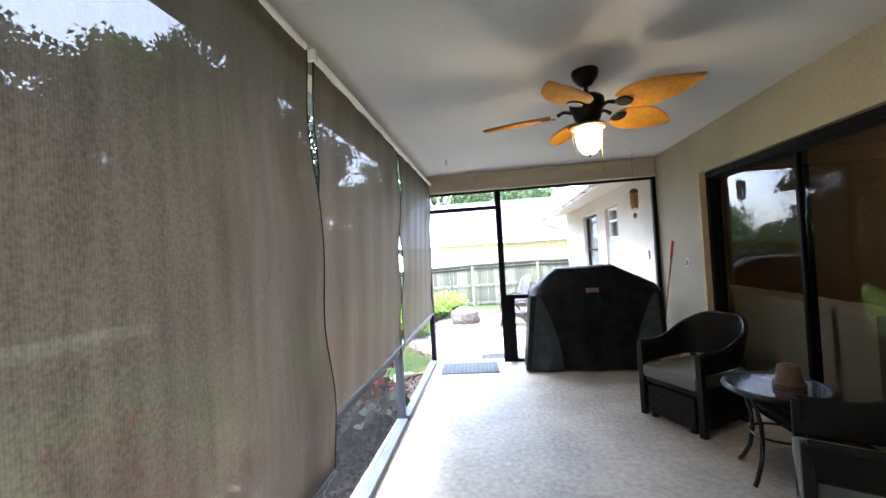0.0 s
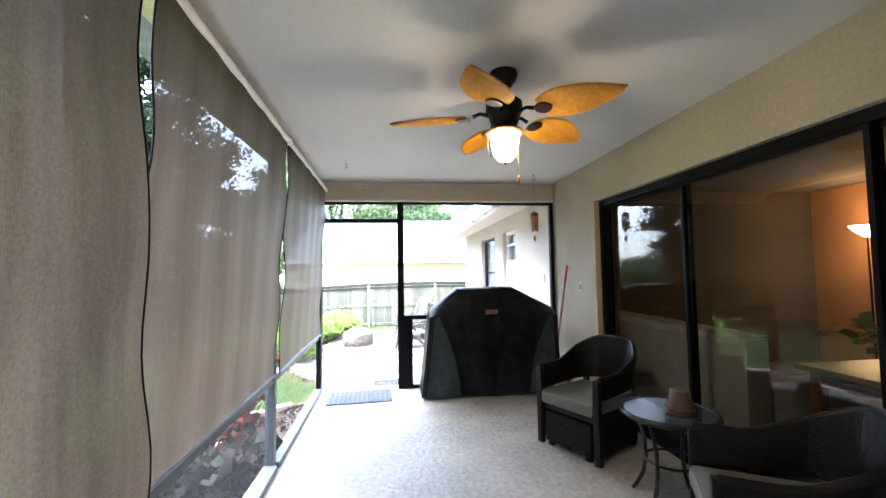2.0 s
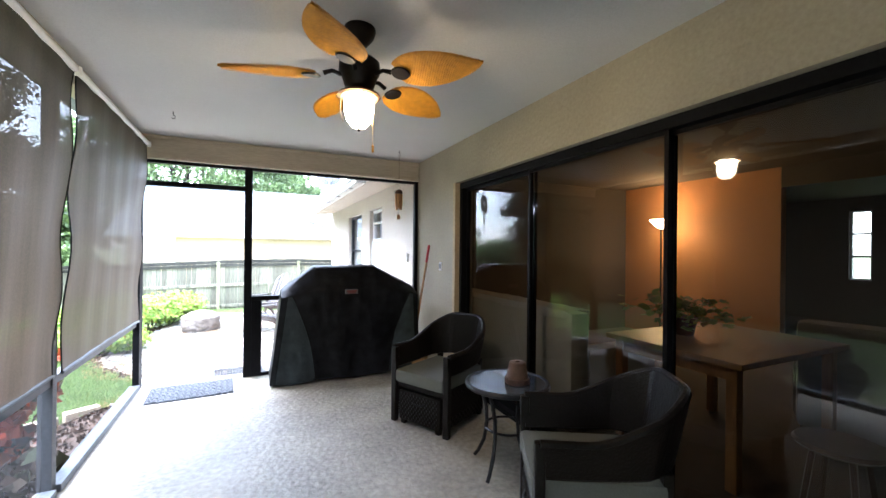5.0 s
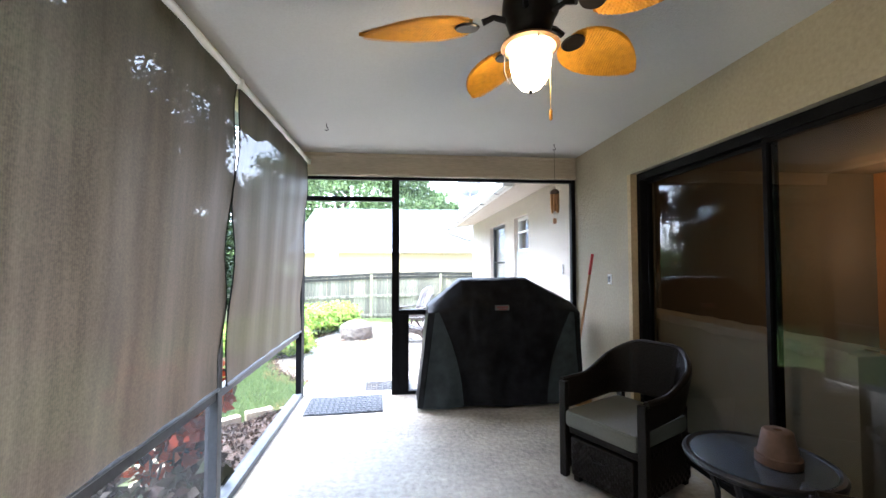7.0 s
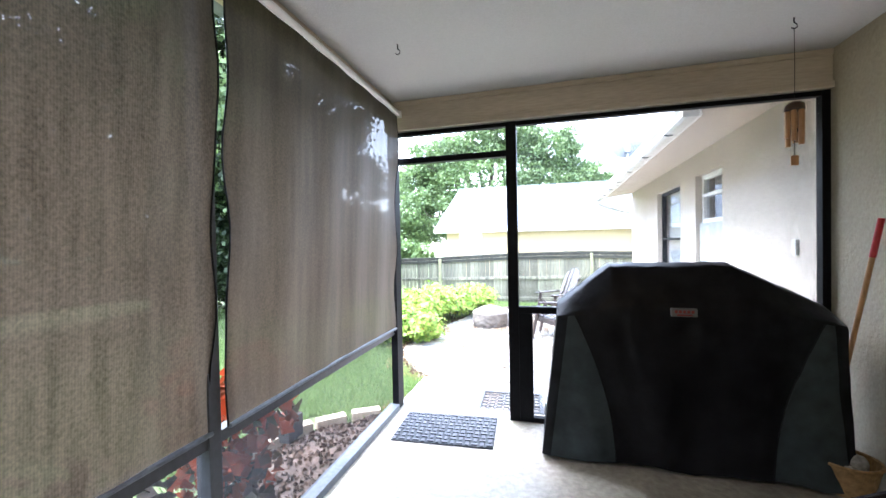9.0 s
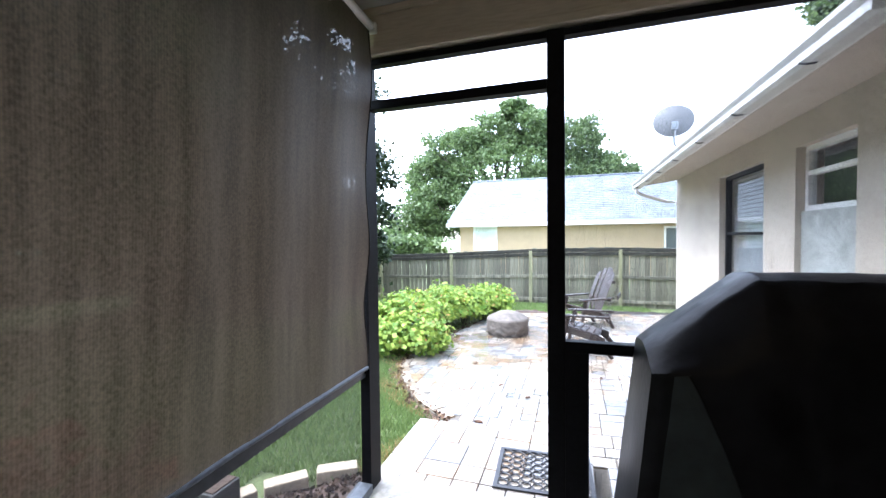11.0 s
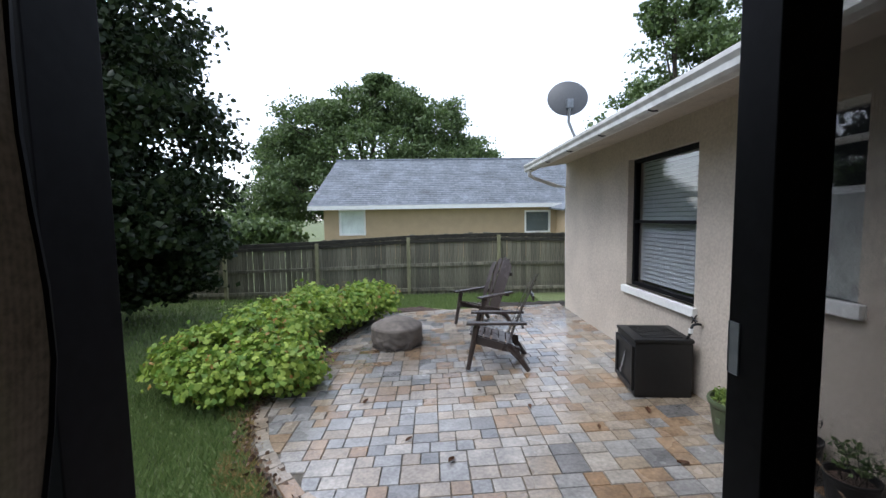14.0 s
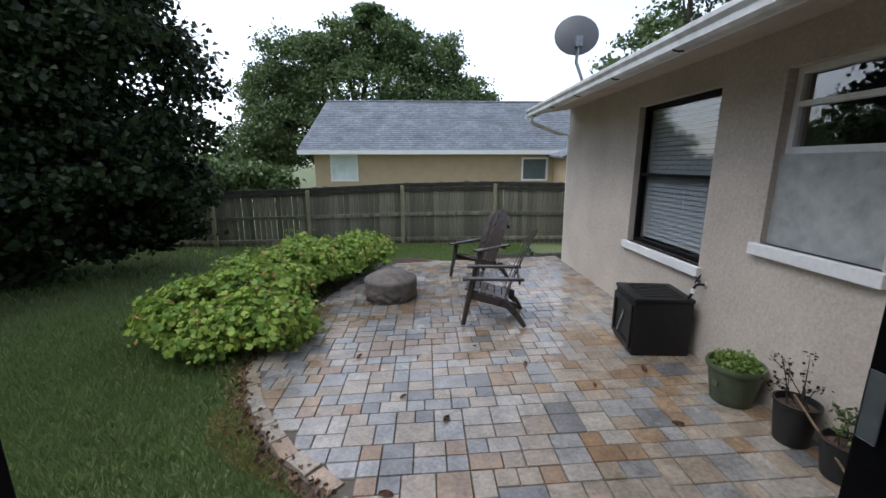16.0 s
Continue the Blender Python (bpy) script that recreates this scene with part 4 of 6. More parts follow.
bush("lime green leafy garden bush with a few yellowed leaves", -2.1, 9.5, [(-0.33, -0.1, 0.34, 0.46, 0.45, 0.30), (0.28, -0.22, 0.30, 0.42, 0.40, 0.26), (0.05, 0.40, 0.44, 0.52, 0.42, 0.34), (-0.62, 0.0, 0.27, 0.30, 0.35, 0.24), (0.50, -0.1, 0.2, 0.25, 0.3, 0.18), (-0.1, -0.38, 0.22, 0.35, 0.28, 0.2)], 0.066, 12500, BUSH, 21, OLDLEAF)
bush("lime green leafy garden bush with a few yellowed leaves", -1.62, 11.5, [(-0.4, -0.5, 0.36, 0.5, 0.45, 0.32), (0.0, 0.1, 0.36, 0.5, 0.5, 0.30), (0.4, 0.55, 0.36, 0.45, 0.4, 0.32), (-0.5, 0.3, 0.4, 0.4, 0.4, 0.3)], 0.066, 10500, BUSH, 22, OLDLEAF)

# ---- lanai furniture ----
WICKER = mat("dark_brown_wicker", (0.009, 0.0065, 0.0055), 0.42, vary=0.3, grain=90, bump=0.4, spec=0.22)
CUSHION = mat("grey_green_cushion_fabric", (0.135, 0.138, 0.118), 0.9, vary=0.08, grain=120, bump=0.2)
BLACKMETAL = mat("black_metal", (0.02, 0.02, 0.022), 0.4, 0.5, vary=0.2, bump=0.03)


def weave_strips(f, nu, nv, bm, t=0.006):
    """Basket weave: short raised strands on a surface f(u, v), going over and under by turns."""
    for i in range(nu):
        for j in range(nv):
            if (i + j) % 2:
                continue
            u0, u1, v0, v1 = (i - 0.25) / nu, (i + 1.25) / nu, (j + 0.1) / nv, (j + 0.9) / nv
            u0, u1 = max(0, u0), min(1, u1)
            um, vm = (u0 + u1) / 2, (v0 + v1) / 2
            a, b, c, d, m0, m1 = f(u0, v0), f(u1, v0), f(u1, v1), f(u0, v1), f(um, v0), f(um, v1)
            n = (b - a).cross(d - a)
            n = n.normalized() * t if n.length > 1e-9 else Vector((0, 0, t))
            vs = [bm.verts.new(p) for p in (a, m0 + n, b, c, m1 + n, d)]
            bm.faces.new((vs[0], vs[1], vs[4], vs[5]))
            bm.faces.new((vs[1], vs[2], vs[3], vs[4]))
    return bm


def wicker_chair(m):
    """A tub chair, front towards -y, with a footstool tucked under the seat."""
    c = thing("wicker_armchair", "dark brown wicker tub chair with grey seat cushion and tucked-in footstool", "chair", m, "wicker chairs by the table")
    hw, hd = 0.222, 0.275

    def shell(a, h, out):
        """The tub's wall: a from -1 (front of one arm) to 1 (front of the other), h from 0 (seat) to 1 (top edge)."""
        s = abs(a)
        ang = a * 2.36
        x = math.sin(ang) * (hw + 0.035 * h + out) if s < 0.68 else math.copysign(hw + 0.035 * h + out, a)
        y = math.cos(ang) * (hd + 0.06 * h + out) if s < 0.68 else (math.cos(0.68 * 2.36) * (hd + 0.06 * h + out) * (1 - (s - 0.68) / 0.32) + (-hd - 0.0) * (s - 0.68) / 0.32)
        if s < 0.68:
            k = 1 / max(abs(math.sin(ang)) ** 4 + abs(math.cos(ang)) ** 4, 1e-6) ** 0.25
            x, y = x * min(k, 1.12), y * min(k, 1.12)
            x = max(-(hw + 0.035 * h + out), min(hw + 0.035 * h + out, x))
        k = max(0.0, min(1.0, (s - 0.12) / 0.66))
        top = 0.785 - 0.20 * k * k * (3 - 2 * k)
        low = 0.452 + 0.012 * math.cos(min(1.0, s) * math.pi)
        return Vector((x, y, low + (top - low) * h))
    inner = lambda u, v: shell(1 - 2 * u, v, 0.0)
    outer = lambda u, v: shell(2 * u - 1, v, 0.035)
    bm = grid_sheet(inner, 44, 14)
    part("backrest", weave_strips(inner, 66, 22, bm, 0.005), WICKER, c)
    bm = grid_sheet(outer, 44, 14)
    part("outer_shell", weave_strips(outer, 66, 22, bm, 0.005), WICKER, c)
    part("arm_rim", tube([shell(-1 + 2 * i / 40, 1, 0.017) for i in range(41)], 0.019, 8), WICKER, c, smooth=True)
    part("lower_rim", tube([shell(-1 + 2 * i / 40, 0, 0.017) for i in range(41)], 0.016, 8), WICKER, c, smooth=True)
    skirt = lambda u, v: shell(2 * u - 1, 0, 0.018 + 0.02 * (1 - v)) * 1.0 + Vector((0, 0, -0.175 * (1 - v) - 0.125))
    part("seat_skirt", weave_strips(skirt, 66, 12, grid_sheet(skirt, 44, 4), 0.005), WICKER, c)
    for sgn in (-1, 1):
        part("arm_front", box(sgn * (hw + 0.035) - 0.024, -hd - 0.022, 0.0, sgn * (hw + 0.035) + 0.024, -hd + 0.022, 0.585, 0.008), WICKER, c)
        part("back_leg", box(sgn * (hw - 0.02) - 0.02, hd - 0.05, 0.0, sgn * (hw - 0.02) + 0.02, hd - 0.01, 0.46, 0.004), WICKER, c)
        f = lambda u, v, s=sgn: Vector((s * (hw + 0.02), (-hd + 0.03 + (2 * hd - 0.06) * (u if s > 0 else 1 - u)), 0.05 + 0.25 * v))
        part("side_panel", weave_strips(f, 22, 10, grid_sheet(f, 1, 1)), WICKER, c)
    part("seat_frame", box(-hw, -hd, 0.275, hw, hd - 0.02, 0.315, 0.006), WICKER, c)
    b = box(-hw - 0.012, -hd - 0.03, 0.318, hw + 0.012, hd - 0.03, 0.42, 0.03)
    part("seat_cushion", b, CUSHION, c, "grey fabric cushion", smooth=True)
    part("cushion_piping", tube([(-hw + 0.018, -hd - 0.026, 0.40), (hw - 0.018, -hd - 0.026, 0.40)], 0.004, 5), CUSHION, c)
    st = part("footstool", box(-hw + 0.02, -hd - 0.012, 0.035, hw - 0.02, hd - 0.1, 0.262, 0.012), WICKER, c, "wicker footstool pushed in")
    f = lambda u, v: Vector((-hw + 0.03 + (2 * hw - 0.06) * u, -hd - 0.014, 0.05 + 0.20 * v))
    part("weave", weave_strips(f, 24, 10, bmesh.new()), WICKER, st)
    part("handle", tube([(-0.055, -hd - 0.014, 0.20), (-0.03, -hd - 0.03, 0.185), (0.03, -hd - 0.03, 0.185), (0.055, -hd - 0.014, 0.20)], 0.008, 6), BLACKMETAL, st)
    for sx in (-1, 1):
        part("foot", box(sx * 0.17 - 0.018, -hd, 0.0, sx * 0.17 + 0.018, -hd + 0.036, 0.04), WICKER, st)
    return c


chair_a = wicker_chair(pose(1.835, 4.01, 0, 0, 0, -62))
copy_thing(chair_a, pose(1.885, 2.46, 0, 0, 0, -120))

tb = thing("side_table", "small round black metal table with a glass top", "table", pose(1.90, 3.17, 0))
TGLASS = mat("smoked_glass_top", (0.05, 0.06, 0.075), 0.12, 0.0, vary=0.1, bump=0.02, spec=0.8)
part("tabletop", lathe([(0, 0.527), (0.235, 0.527), (0.242, 0.532), (0.235, 0.538), (0, 0.538)], 40), TGLASS, tb, "dark glossy glass top", smooth=True)
part("top_ring", tube([(0.25 * math.cos(k * math.pi / 20), 0.25 * math.sin(k * math.pi / 20), 0.528) for k in range(40)], 0.016, 8, closed=True), BLACKMETAL, tb, smooth=True)
part("lower_ring", tube([(0.135 * math.cos(k * math.pi / 16), 0.135 * math.sin(k * math.pi / 16), 0.26) for k in range(32)], 0.008, 6, closed=True), BLACKMETAL, tb, smooth=True)
for k in range(4):
    a = math.radians(28 + 90 * k)
    pr = [(0.215, 0.515), (0.185, 0.45), (0.15, 0.34), (0.145, 0.24), (0.165, 0.13), (0.21, 0.04), (0.235, 0.008)]
    part("leg", tube([(r * math.cos(a), r * math.sin(a), z) for r, z in pr], 0.012, 7), BLACKMETAL, tb, smooth=True)
TERRA = mat("brown_clay", (0.11, 0.06, 0.038), 0.75, vary=0.2, grain=30, bump=0.2)
fp = thing("clay_pot", "small brown clay pot turned upside down on the table", "pot", pose(1.94, 3.12, 0.538))
part("body", lathe([(0.070, 0.0), (0.076, 0.004), (0.076, 0.035), (0.068, 0.038), (0.050, 0.128), (0.044, 0.133), (0.015, 0.133), (0.012, 0.125), (0.03, 0.12), (0.06, 0.01), (0.066, 0.0)], 28), TERRA, fp, smooth=True)

# covered barbecue
COVER = mat("black_vinyl_cover", (0.010, 0.010, 0.012), 0.40, vary=0.3, grain=12, stain=3, bump=0.12, bump_scale=40, spec=0.12)
COVER2 = mat("charcoal_vinyl_panel", (0.034, 0.042, 0.044), 0.5, vary=0.2, grain=12, stain=3, bump=0.2, bump_scale=40, spec=0.18)
gr = thing("covered_barbecue", "large barbecue grill under a black and charcoal vinyl cover", "barbecue", pose(1.41, 5.50, 0))
def cover_point(u, v):
    """u runs along the width, v from the front hem over the top to the back hem."""
    s = 2 * u - 1
    flat = 0.56 if s < 0 else 0.33
    top = 1.18 - (0.0 if abs(s) < flat else 0.235 * (abs(s) - flat) / (0.96 - flat) if abs(s) < 0.96 else 0.235 + (abs(s) - 0.96) * 0.6)
    end = max(0.0, (abs(s) - 0.95) / 0.05)
    q = v * 2 - 1
    w = 0.80 if s < 0 else 0.79
    fl = abs(q)
    if q < 0:
        lip, out, drop, foot = 0.09, 0.195, (top - 0.86) * 0.75, 0.06
    else:
        lip, out, drop, foot = 0.165, 0.195, 0.06, 0.0
    zt = top - 0.02 - max(0.03, drop)
    hem = 0.012 + 0.02 * abs(math.sin(s * 4.1))
    if fl < 0.32:
        y, z = q / 0.32 * lip, top - 0.02 * (fl / 0.32) ** 2
    elif fl < 0.46:
        k = (fl - 0.32) / 0.14
        y, z = math.copysign(lip + (out - lip) * k, q), top - 0.02 + (zt - top + 0.02) * k
    else:
        k = (fl - 0.46) / 0.54
        y, z = math.copysign(out + foot * k, q), zt + (hem - zt) * k
    x = s * w
    low = max(0.0, 1 - z / 0.86)
    x = x * (0.91 + 0.13 * low) if s < 0 else x * (0.905 + 0.02 * low)
    y *= 1 - 0.05 * end
    z -= 0.0
    wr = 0.016 * noise.noise(Vector((x * 4, y * 4 + 3, z * 5))) + 0.010 * noise.noise(Vector((x * 13, y * 9 + 3, z * 11))) * (0.4 + 0.6 * (z > 0.8)) + 0.010 * abs(noise.noise(Vector((x * 7 + 9, 2, z * 3)))) + 0.008 * math.sin(x * 17 + 4 * z) * low
    return Vector((x, y + (wr if q < 0 else -wr), z + 0.6 * wr * (1 - low)))
NU, NV = 180, 110
bm = grid_sheet(lambda u, v: cover_point(u, v), NU, NV)
bm.verts.ensure_lookup_table()
for i in (0, NU):
    loop = bm.verts[i * (NV + 1):(i + 1) * (NV + 1)]
    bm.faces.new(loop if i else loop[::-1])
part("cover_body", bm, COVER, gr, smooth=True)
for sgn in (-1, 1):
    def panel(u, v):
        inner, outer = 0.50 + 0.36 * v ** 1.7, 0.915 + 0.025 * (1 - v)
        p = cover_point(0.5 + 0.5 * sgn * (inner + (outer - inner) * u), 0.268 * v)
        return p + Vector((0, -0.0035, 0))
    part("side_panel", grid_sheet(panel, 40, 60), COVER2, gr, "charcoal grey side panel", smooth=True)
    part("piping", tube([panel(0, k / 24) + Vector((0, -0.001, 0)) for k in range(25)], 0.0035, 5), COVER, gr, smooth=True)
RED = mat("red_badge", (0.25, 0.035, 0.03), 0.4, bump=0)
bd = part("badge", box(-0.105, -0.214, 0.885, 0.025, -0.17, 0.93, 0.003), mat("grey_badge", (0.16, 0.16, 0.16), 0.4, bump=0), gr, "small grey and red maker's badge")
for k in range(5):
    part("letter_bar", box(-0.09 + k * 0.021, -0.217, 0.905, -0.075 + k * 0.021, -0.2135, 0.922), RED, bd)
part("letter_bar", box(-0.08, -0.217, 0.89, 0.0, -0.2135, 0.899), RED, bd)

# doormats
RUBBER = mat("grey_rubber_mat", (0.02, 0.023, 0.03), 0.7, vary=0.2, grain=60, bump=0.2)
dm = thing("doormat", "dark grey rubber doormat with woven blocks inside the doorway", "mat", pose(-0.085, 5.475, 0, 0, 0, 4))
part("base", box(-0.345, -0.225, 0, 0.345, 0.225, 0.008, 0.003), RUBBER, dm)
bm = bmesh.new()
for i in range(14):
    for j in range(9):
        cx, cy = -0.345 + (i + 0.5) * 0.0493, -0.225 + (j + 0.5) * 0.05
        a, b = (0.021, 0.011) if (i + j) % 2 else (0.011, 0.021)
        box(cx - a, cy - b, 0.0085, cx + a, cy + b, 0.016, bm=bm)
tagged(part("raised_block", bm, mat("worn_rubber_block", (0.055, 0.06, 0.072), 0.6, vary=0.2, bump=0.1), dm), kind="stuff")
BLACKRUB = mat("black_rubber", (0.015, 0.016, 0.02), 0.55, vary=0.2, bump=0.05)

# ceiling fan
FX, FYY = 0.915, 3.02
fan = thing("ceiling_fan", "dark bronze ceiling fan with woven leaf blades and a lit lamp", "ceiling fan", pose(FX, FYY, HC))
FANM = mat("oil_rubbed_bronze", (0.016, 0.012, 0.010), 0.38, 0.6, vary=0.2, bump=0.03)
PALM = mat("woven_palm_blade", (0.62, 0.29, 0.006), 0.7, vary=0.2, grain=40, bump=0.3)
part("canopy", lathe([(0, 0), (0.075, 0), (0.078, -0.012), (0.068, -0.045), (0.035, -0.085), (0.016, -0.092), (0, -0.092)], 24), FANM, fan, smooth=True)
part("downrod", tube([(0, 0, -0.085), (0, 0, -0.15)], 0.013, 10), FANM, fan, smooth=True)
part("motor_housing", lathe([(0, -0.135), (0.03, -0.14), (0.075, -0.15), (0.098, -0.17), (0.10, -0.215), (0.088, -0.235), (0.078, -0.265), (0.07, -0.29), (0.055, -0.30), (0.055, -0.325), (0, -0.325)], 28), FANM, fan, smooth=True)
lk = part("light_fitter", lathe([(0.05, -0.318), (0.10, -0.325), (0.105, -0.335), (0.09, -0.342), (0.075, -0.335)], 28), mat("copper_brown_rim", (0.20, 0.11, 0.05), 0.4, 0.5, bump=0.02), fan, "copper-brown rim", smooth=True)
part("lamp_glass", lathe([(0.068, -0.335), (0.072, -0.37), (0.070, -0.41), (0.060, -0.45), (0.035, -0.482), (0.0, -0.492)], 24), glow("warm_lamp_glass", (1.0, 0.74, 0.42), 3.2), lk, "glowing ribbed glass", smooth=True)
part("finial", lathe([(0, -0.490), (0.008, -0.492), (0.006, -0.503), (0, -0.506)], 10), FANM, lk)
for k in range(3):
    a = k * 2.094 + 0.5
    part("guard_wire", tube([(0.095 * math.cos(a), 0.095 * math.sin(a), -0.338), (0.097 * math.cos(a), 0.097 * math.sin(a), -0.40), (0.078 * math.cos(a), 0.078 * math.sin(a), -0.455)], 0.0025, 5), FANM, lk)
part("pull_chain", tube([(0.06, -0.03, -0.32), (0.062, -0.03, -0.57)], 0.0016, 5), mat("brass_chain", (0.5, 0.33, 0.1), 0.35, 0.8, bump=0), fan)
part("chain_pull", lathe([(0, -0.61), (0.006, -0.605), (0.006, -0.575), (0.002, -0.568), (0, -0.568)], 8, at=(0.062, -0.03, 0)), PALM, fan)
part("pull_chain", tube([(-0.05, -0.055, -0.32), (-0.05, -0.057, -0.45)], 0.0016, 5), mat("brass_chain_b", (0.5, 0.33, 0.1), 0.35, 0.8, bump=0), fan)
def blade_xy(u, v):
    w = 0.122 * math.sin(math.pi * (0.06 + 0.94 * u) ** 0.72) ** 0.75 if u < 1 else 0.0
    return Vector((0.205 + 0.42 * u, (v * 2 - 1) * w, -0.012 + 0.012 * (1 - (2 * v - 1) ** 2) - 0.02 * u))
for ang in (-45, 27, 99, 171, 243):
    R = pose(0, 0, -0.235, 0, 0, ang) @ pose(0, 0, 0, -13, 0, 0)
    bm = grid_sheet(blade_xy, 22, 10)
    r = bmesh.ops.solidify(bm, geom=bm.faces[:], thickness=0.006)
    bm.transform(R)
    bl = part("blade", bm, PALM, fan, "yellow woven palm-leaf blade")
    bm = weave_strips(lambda u, v: blade_xy(0.03 + 0.94 * u, 0.03 + 0.94 * v) + Vector((0, 0, 0.003)), 64, 20, bmesh.new(), 0.002)
    weave_strips(lambda u, v: blade_xy(0.03 + 0.94 * u, 0.97 - 0.94 * v) - Vector((0, 0, 0.009)), 64, 20, bm, 0.002)
    bm.transform(R)
    tagged(part("weave", bm, PALM, bl), kind="stuff")
    bm = tube([(0.085, 0, 0.0), (0.13, 0, 0.012), (0.17, 0, -0.004)], [0.011, 0.010, 0.012], 7)
    lathe([(0, -0.022), (0.042, -0.02), (0.046, -0.014), (0.04, -0.010), (0, -0.010)], 18, bm, at=(0.225, 0, -0.004))
    bm.transform(R)
    part("blade_bracket", bm, FANM, fan, smooth=True)

# small things on walls and ceiling
def ceiling_hook(x, y):
    h = thing("ceiling_hook", "small metal screw hook in the ceiling", "hook", pose(x, y, HC))
    part("shank", tube([(0, 0, 0), (0, 0, -0.025)], 0.0035, 6), BLACKMETAL, h)
    part("hook", tube([(0, 0, -0.025), (0.012, 0, -0.035), (0.014, 0, -0.05), (0, 0, -0.058), (-0.012, 0, -0.05)], 0.003, 6), BLACKMETAL, h)
ceiling_hook(-0.155, 4.86)
ceiling_hook(1.86, 5.23)
o = thing("wall_outlet", "small grey weatherproof outlet on the stucco wall", "outlet", pose(XR, 5.02, 1.18))
part("plate", box(-0.010, -0.03, -0.045, 0, 0.03, 0.045, 0.004), GUTTER, o)
part("cover_flap", box(-0.018, -0.018, -0.026, -0.010, 0.018, 0.026, 0.004), GREYALU, o)
o = thing("wall_box", "small grey box on the outer stucco wall", "wall box", pose(XR, 6.07, 1.25))
part("body", box(-0.025, -0.025, -0.055, 0, 0.025, 0.055, 0.006), GUTTER, o)
WOODO = mat("orange_stained_wood", (0.42, 0.22, 0.09), 0.5, vary=0.2, grain=14, bump=0.08, stretch=(4, 4, 0.5))
mop = thing("long_handled_broom", "long orange wooden handle with red grip leaning on the wall", "broom", pose(2.13, 5.53, 0.0))
top_ = Vector((0.125, -0.23, 1.41))
part("handle", tube([top_ * 0.22, top_ * 0.86], 0.012, 10), WOODO, mop, smooth=True)
part("grip", tube([top_ * 0.86, top_], 0.014, 10), mat("red_grip", (0.42, 0.02, 0.025), 0.45, bump=0.02), mop, "red plastic grip", smooth=True)
part("socket", tube([top_ * 0.12, top_ * 0.235], [0.02, 0.014], 10), BLACKMETAL, mop, smooth=True)
part("head", box(-0.06, -0.05, 0.0, 0.10, -0.01, 0.17, 0.01), BLACKMETAL, mop)
RATTAN = mat("straw_basket", (0.36, 0.22, 0.09), 0.8, vary=0.25, grain=40, bump=0.3)
bk = thing("straw_basket", "round straw basket with odds and ends beside the grill", "basket", pose(2.12, 5.32, 0.0))
bwall = lambda u, v: Vector(((0.10 + 0.035 * v) * math.cos(-2 * math.pi * u), (0.10 + 0.035 * v) * math.sin(-2 * math.pi * u), 0.16 * v))
bm = lathe([(0, 0.0), (0.10, 0.0), (0.135, 0.16), (0.128, 0.16), (0.095, 0.008), (0, 0.008)], 26)
part("wall", weave_strips(bwall, 40, 9, bm, 0.006), RATTAN, bk)
part("rim", tube([(0.134 * math.cos(k * math.pi / 13), 0.134 * math.sin(k * math.pi / 13), 0.162) for k in range(26)], 0.009, 6, closed=True), RATTAN, bk)
GREYSTONE = mat("grey_shell", (0.35, 0.33, 0.30), 0.8, vary=0.3, bump=0.3)
for k in range(5):
    bm = bmesh.new()
    bmesh.ops.create_icosphere(bm, subdivisions=2, radius=0.045)
    for v in bm.verts:
        v.co *= 1 + 0.25 * noise.noise(v.co * 20 + Vector((k, 0, 0)))
    s = thing("shell", "grey rounded shell lying in the straw basket", "shell", pose(2.12 + 0.05 * math.cos(k * 1.3), 5.32 + 0.05 * math.sin(k * 1.3), 0.045 + 0.03 * k), "shells in the basket")
    part("body", bm, GREYSTONE, s, smooth=True)

ch = thing("wind_chime", "brown wooden wind chime hanging on a cord from a ceiling hook", "wind chime", pose(1.86, 5.23, HC - 0.05))
DARKWOOD = mat("dark_wood", (0.06, 0.03, 0.02), 0.6, bump=0.1)
part("cord", tube([(0, 0, 0), (0.002, 0, -0.2), (0, 0, -0.40)], 0.0015, 5), BLACKMETAL, ch)
part("top_disc", lathe([(0, -0.375), (0.024, -0.38), (0.040, -0.395), (0.043, -0.42), (0.02, -0.425), (0, -0.425)], 18), DARKWOOD, ch, smooth=True)
for k in range(6):
    a = k * 1.047
    part("chime_tube", tube([(0.031 * math.cos(a), 0.031 * math.sin(a), -0.425), (0.031 * math.cos(a), 0.031 * math.sin(a), -0.56 - 0.02 * (k % 3))], 0.012, 8), WOODO, ch, smooth=True)
part("clapper_cord", tube([(0, 0, -0.425), (0, 0, -0.655)], 0.0015, 5), BLACKMETAL, ch)
part("clapper", lathe([(0, -0.51), (0.016, -0.512), (0.016, -0.53), (0, -0.532)], 12), DARKWOOD, ch, smooth=True)
part("sail", box(-0.017, -0.003, -0.70, 0.017, 0.003, -0.65, 0.002), WOODO, ch)

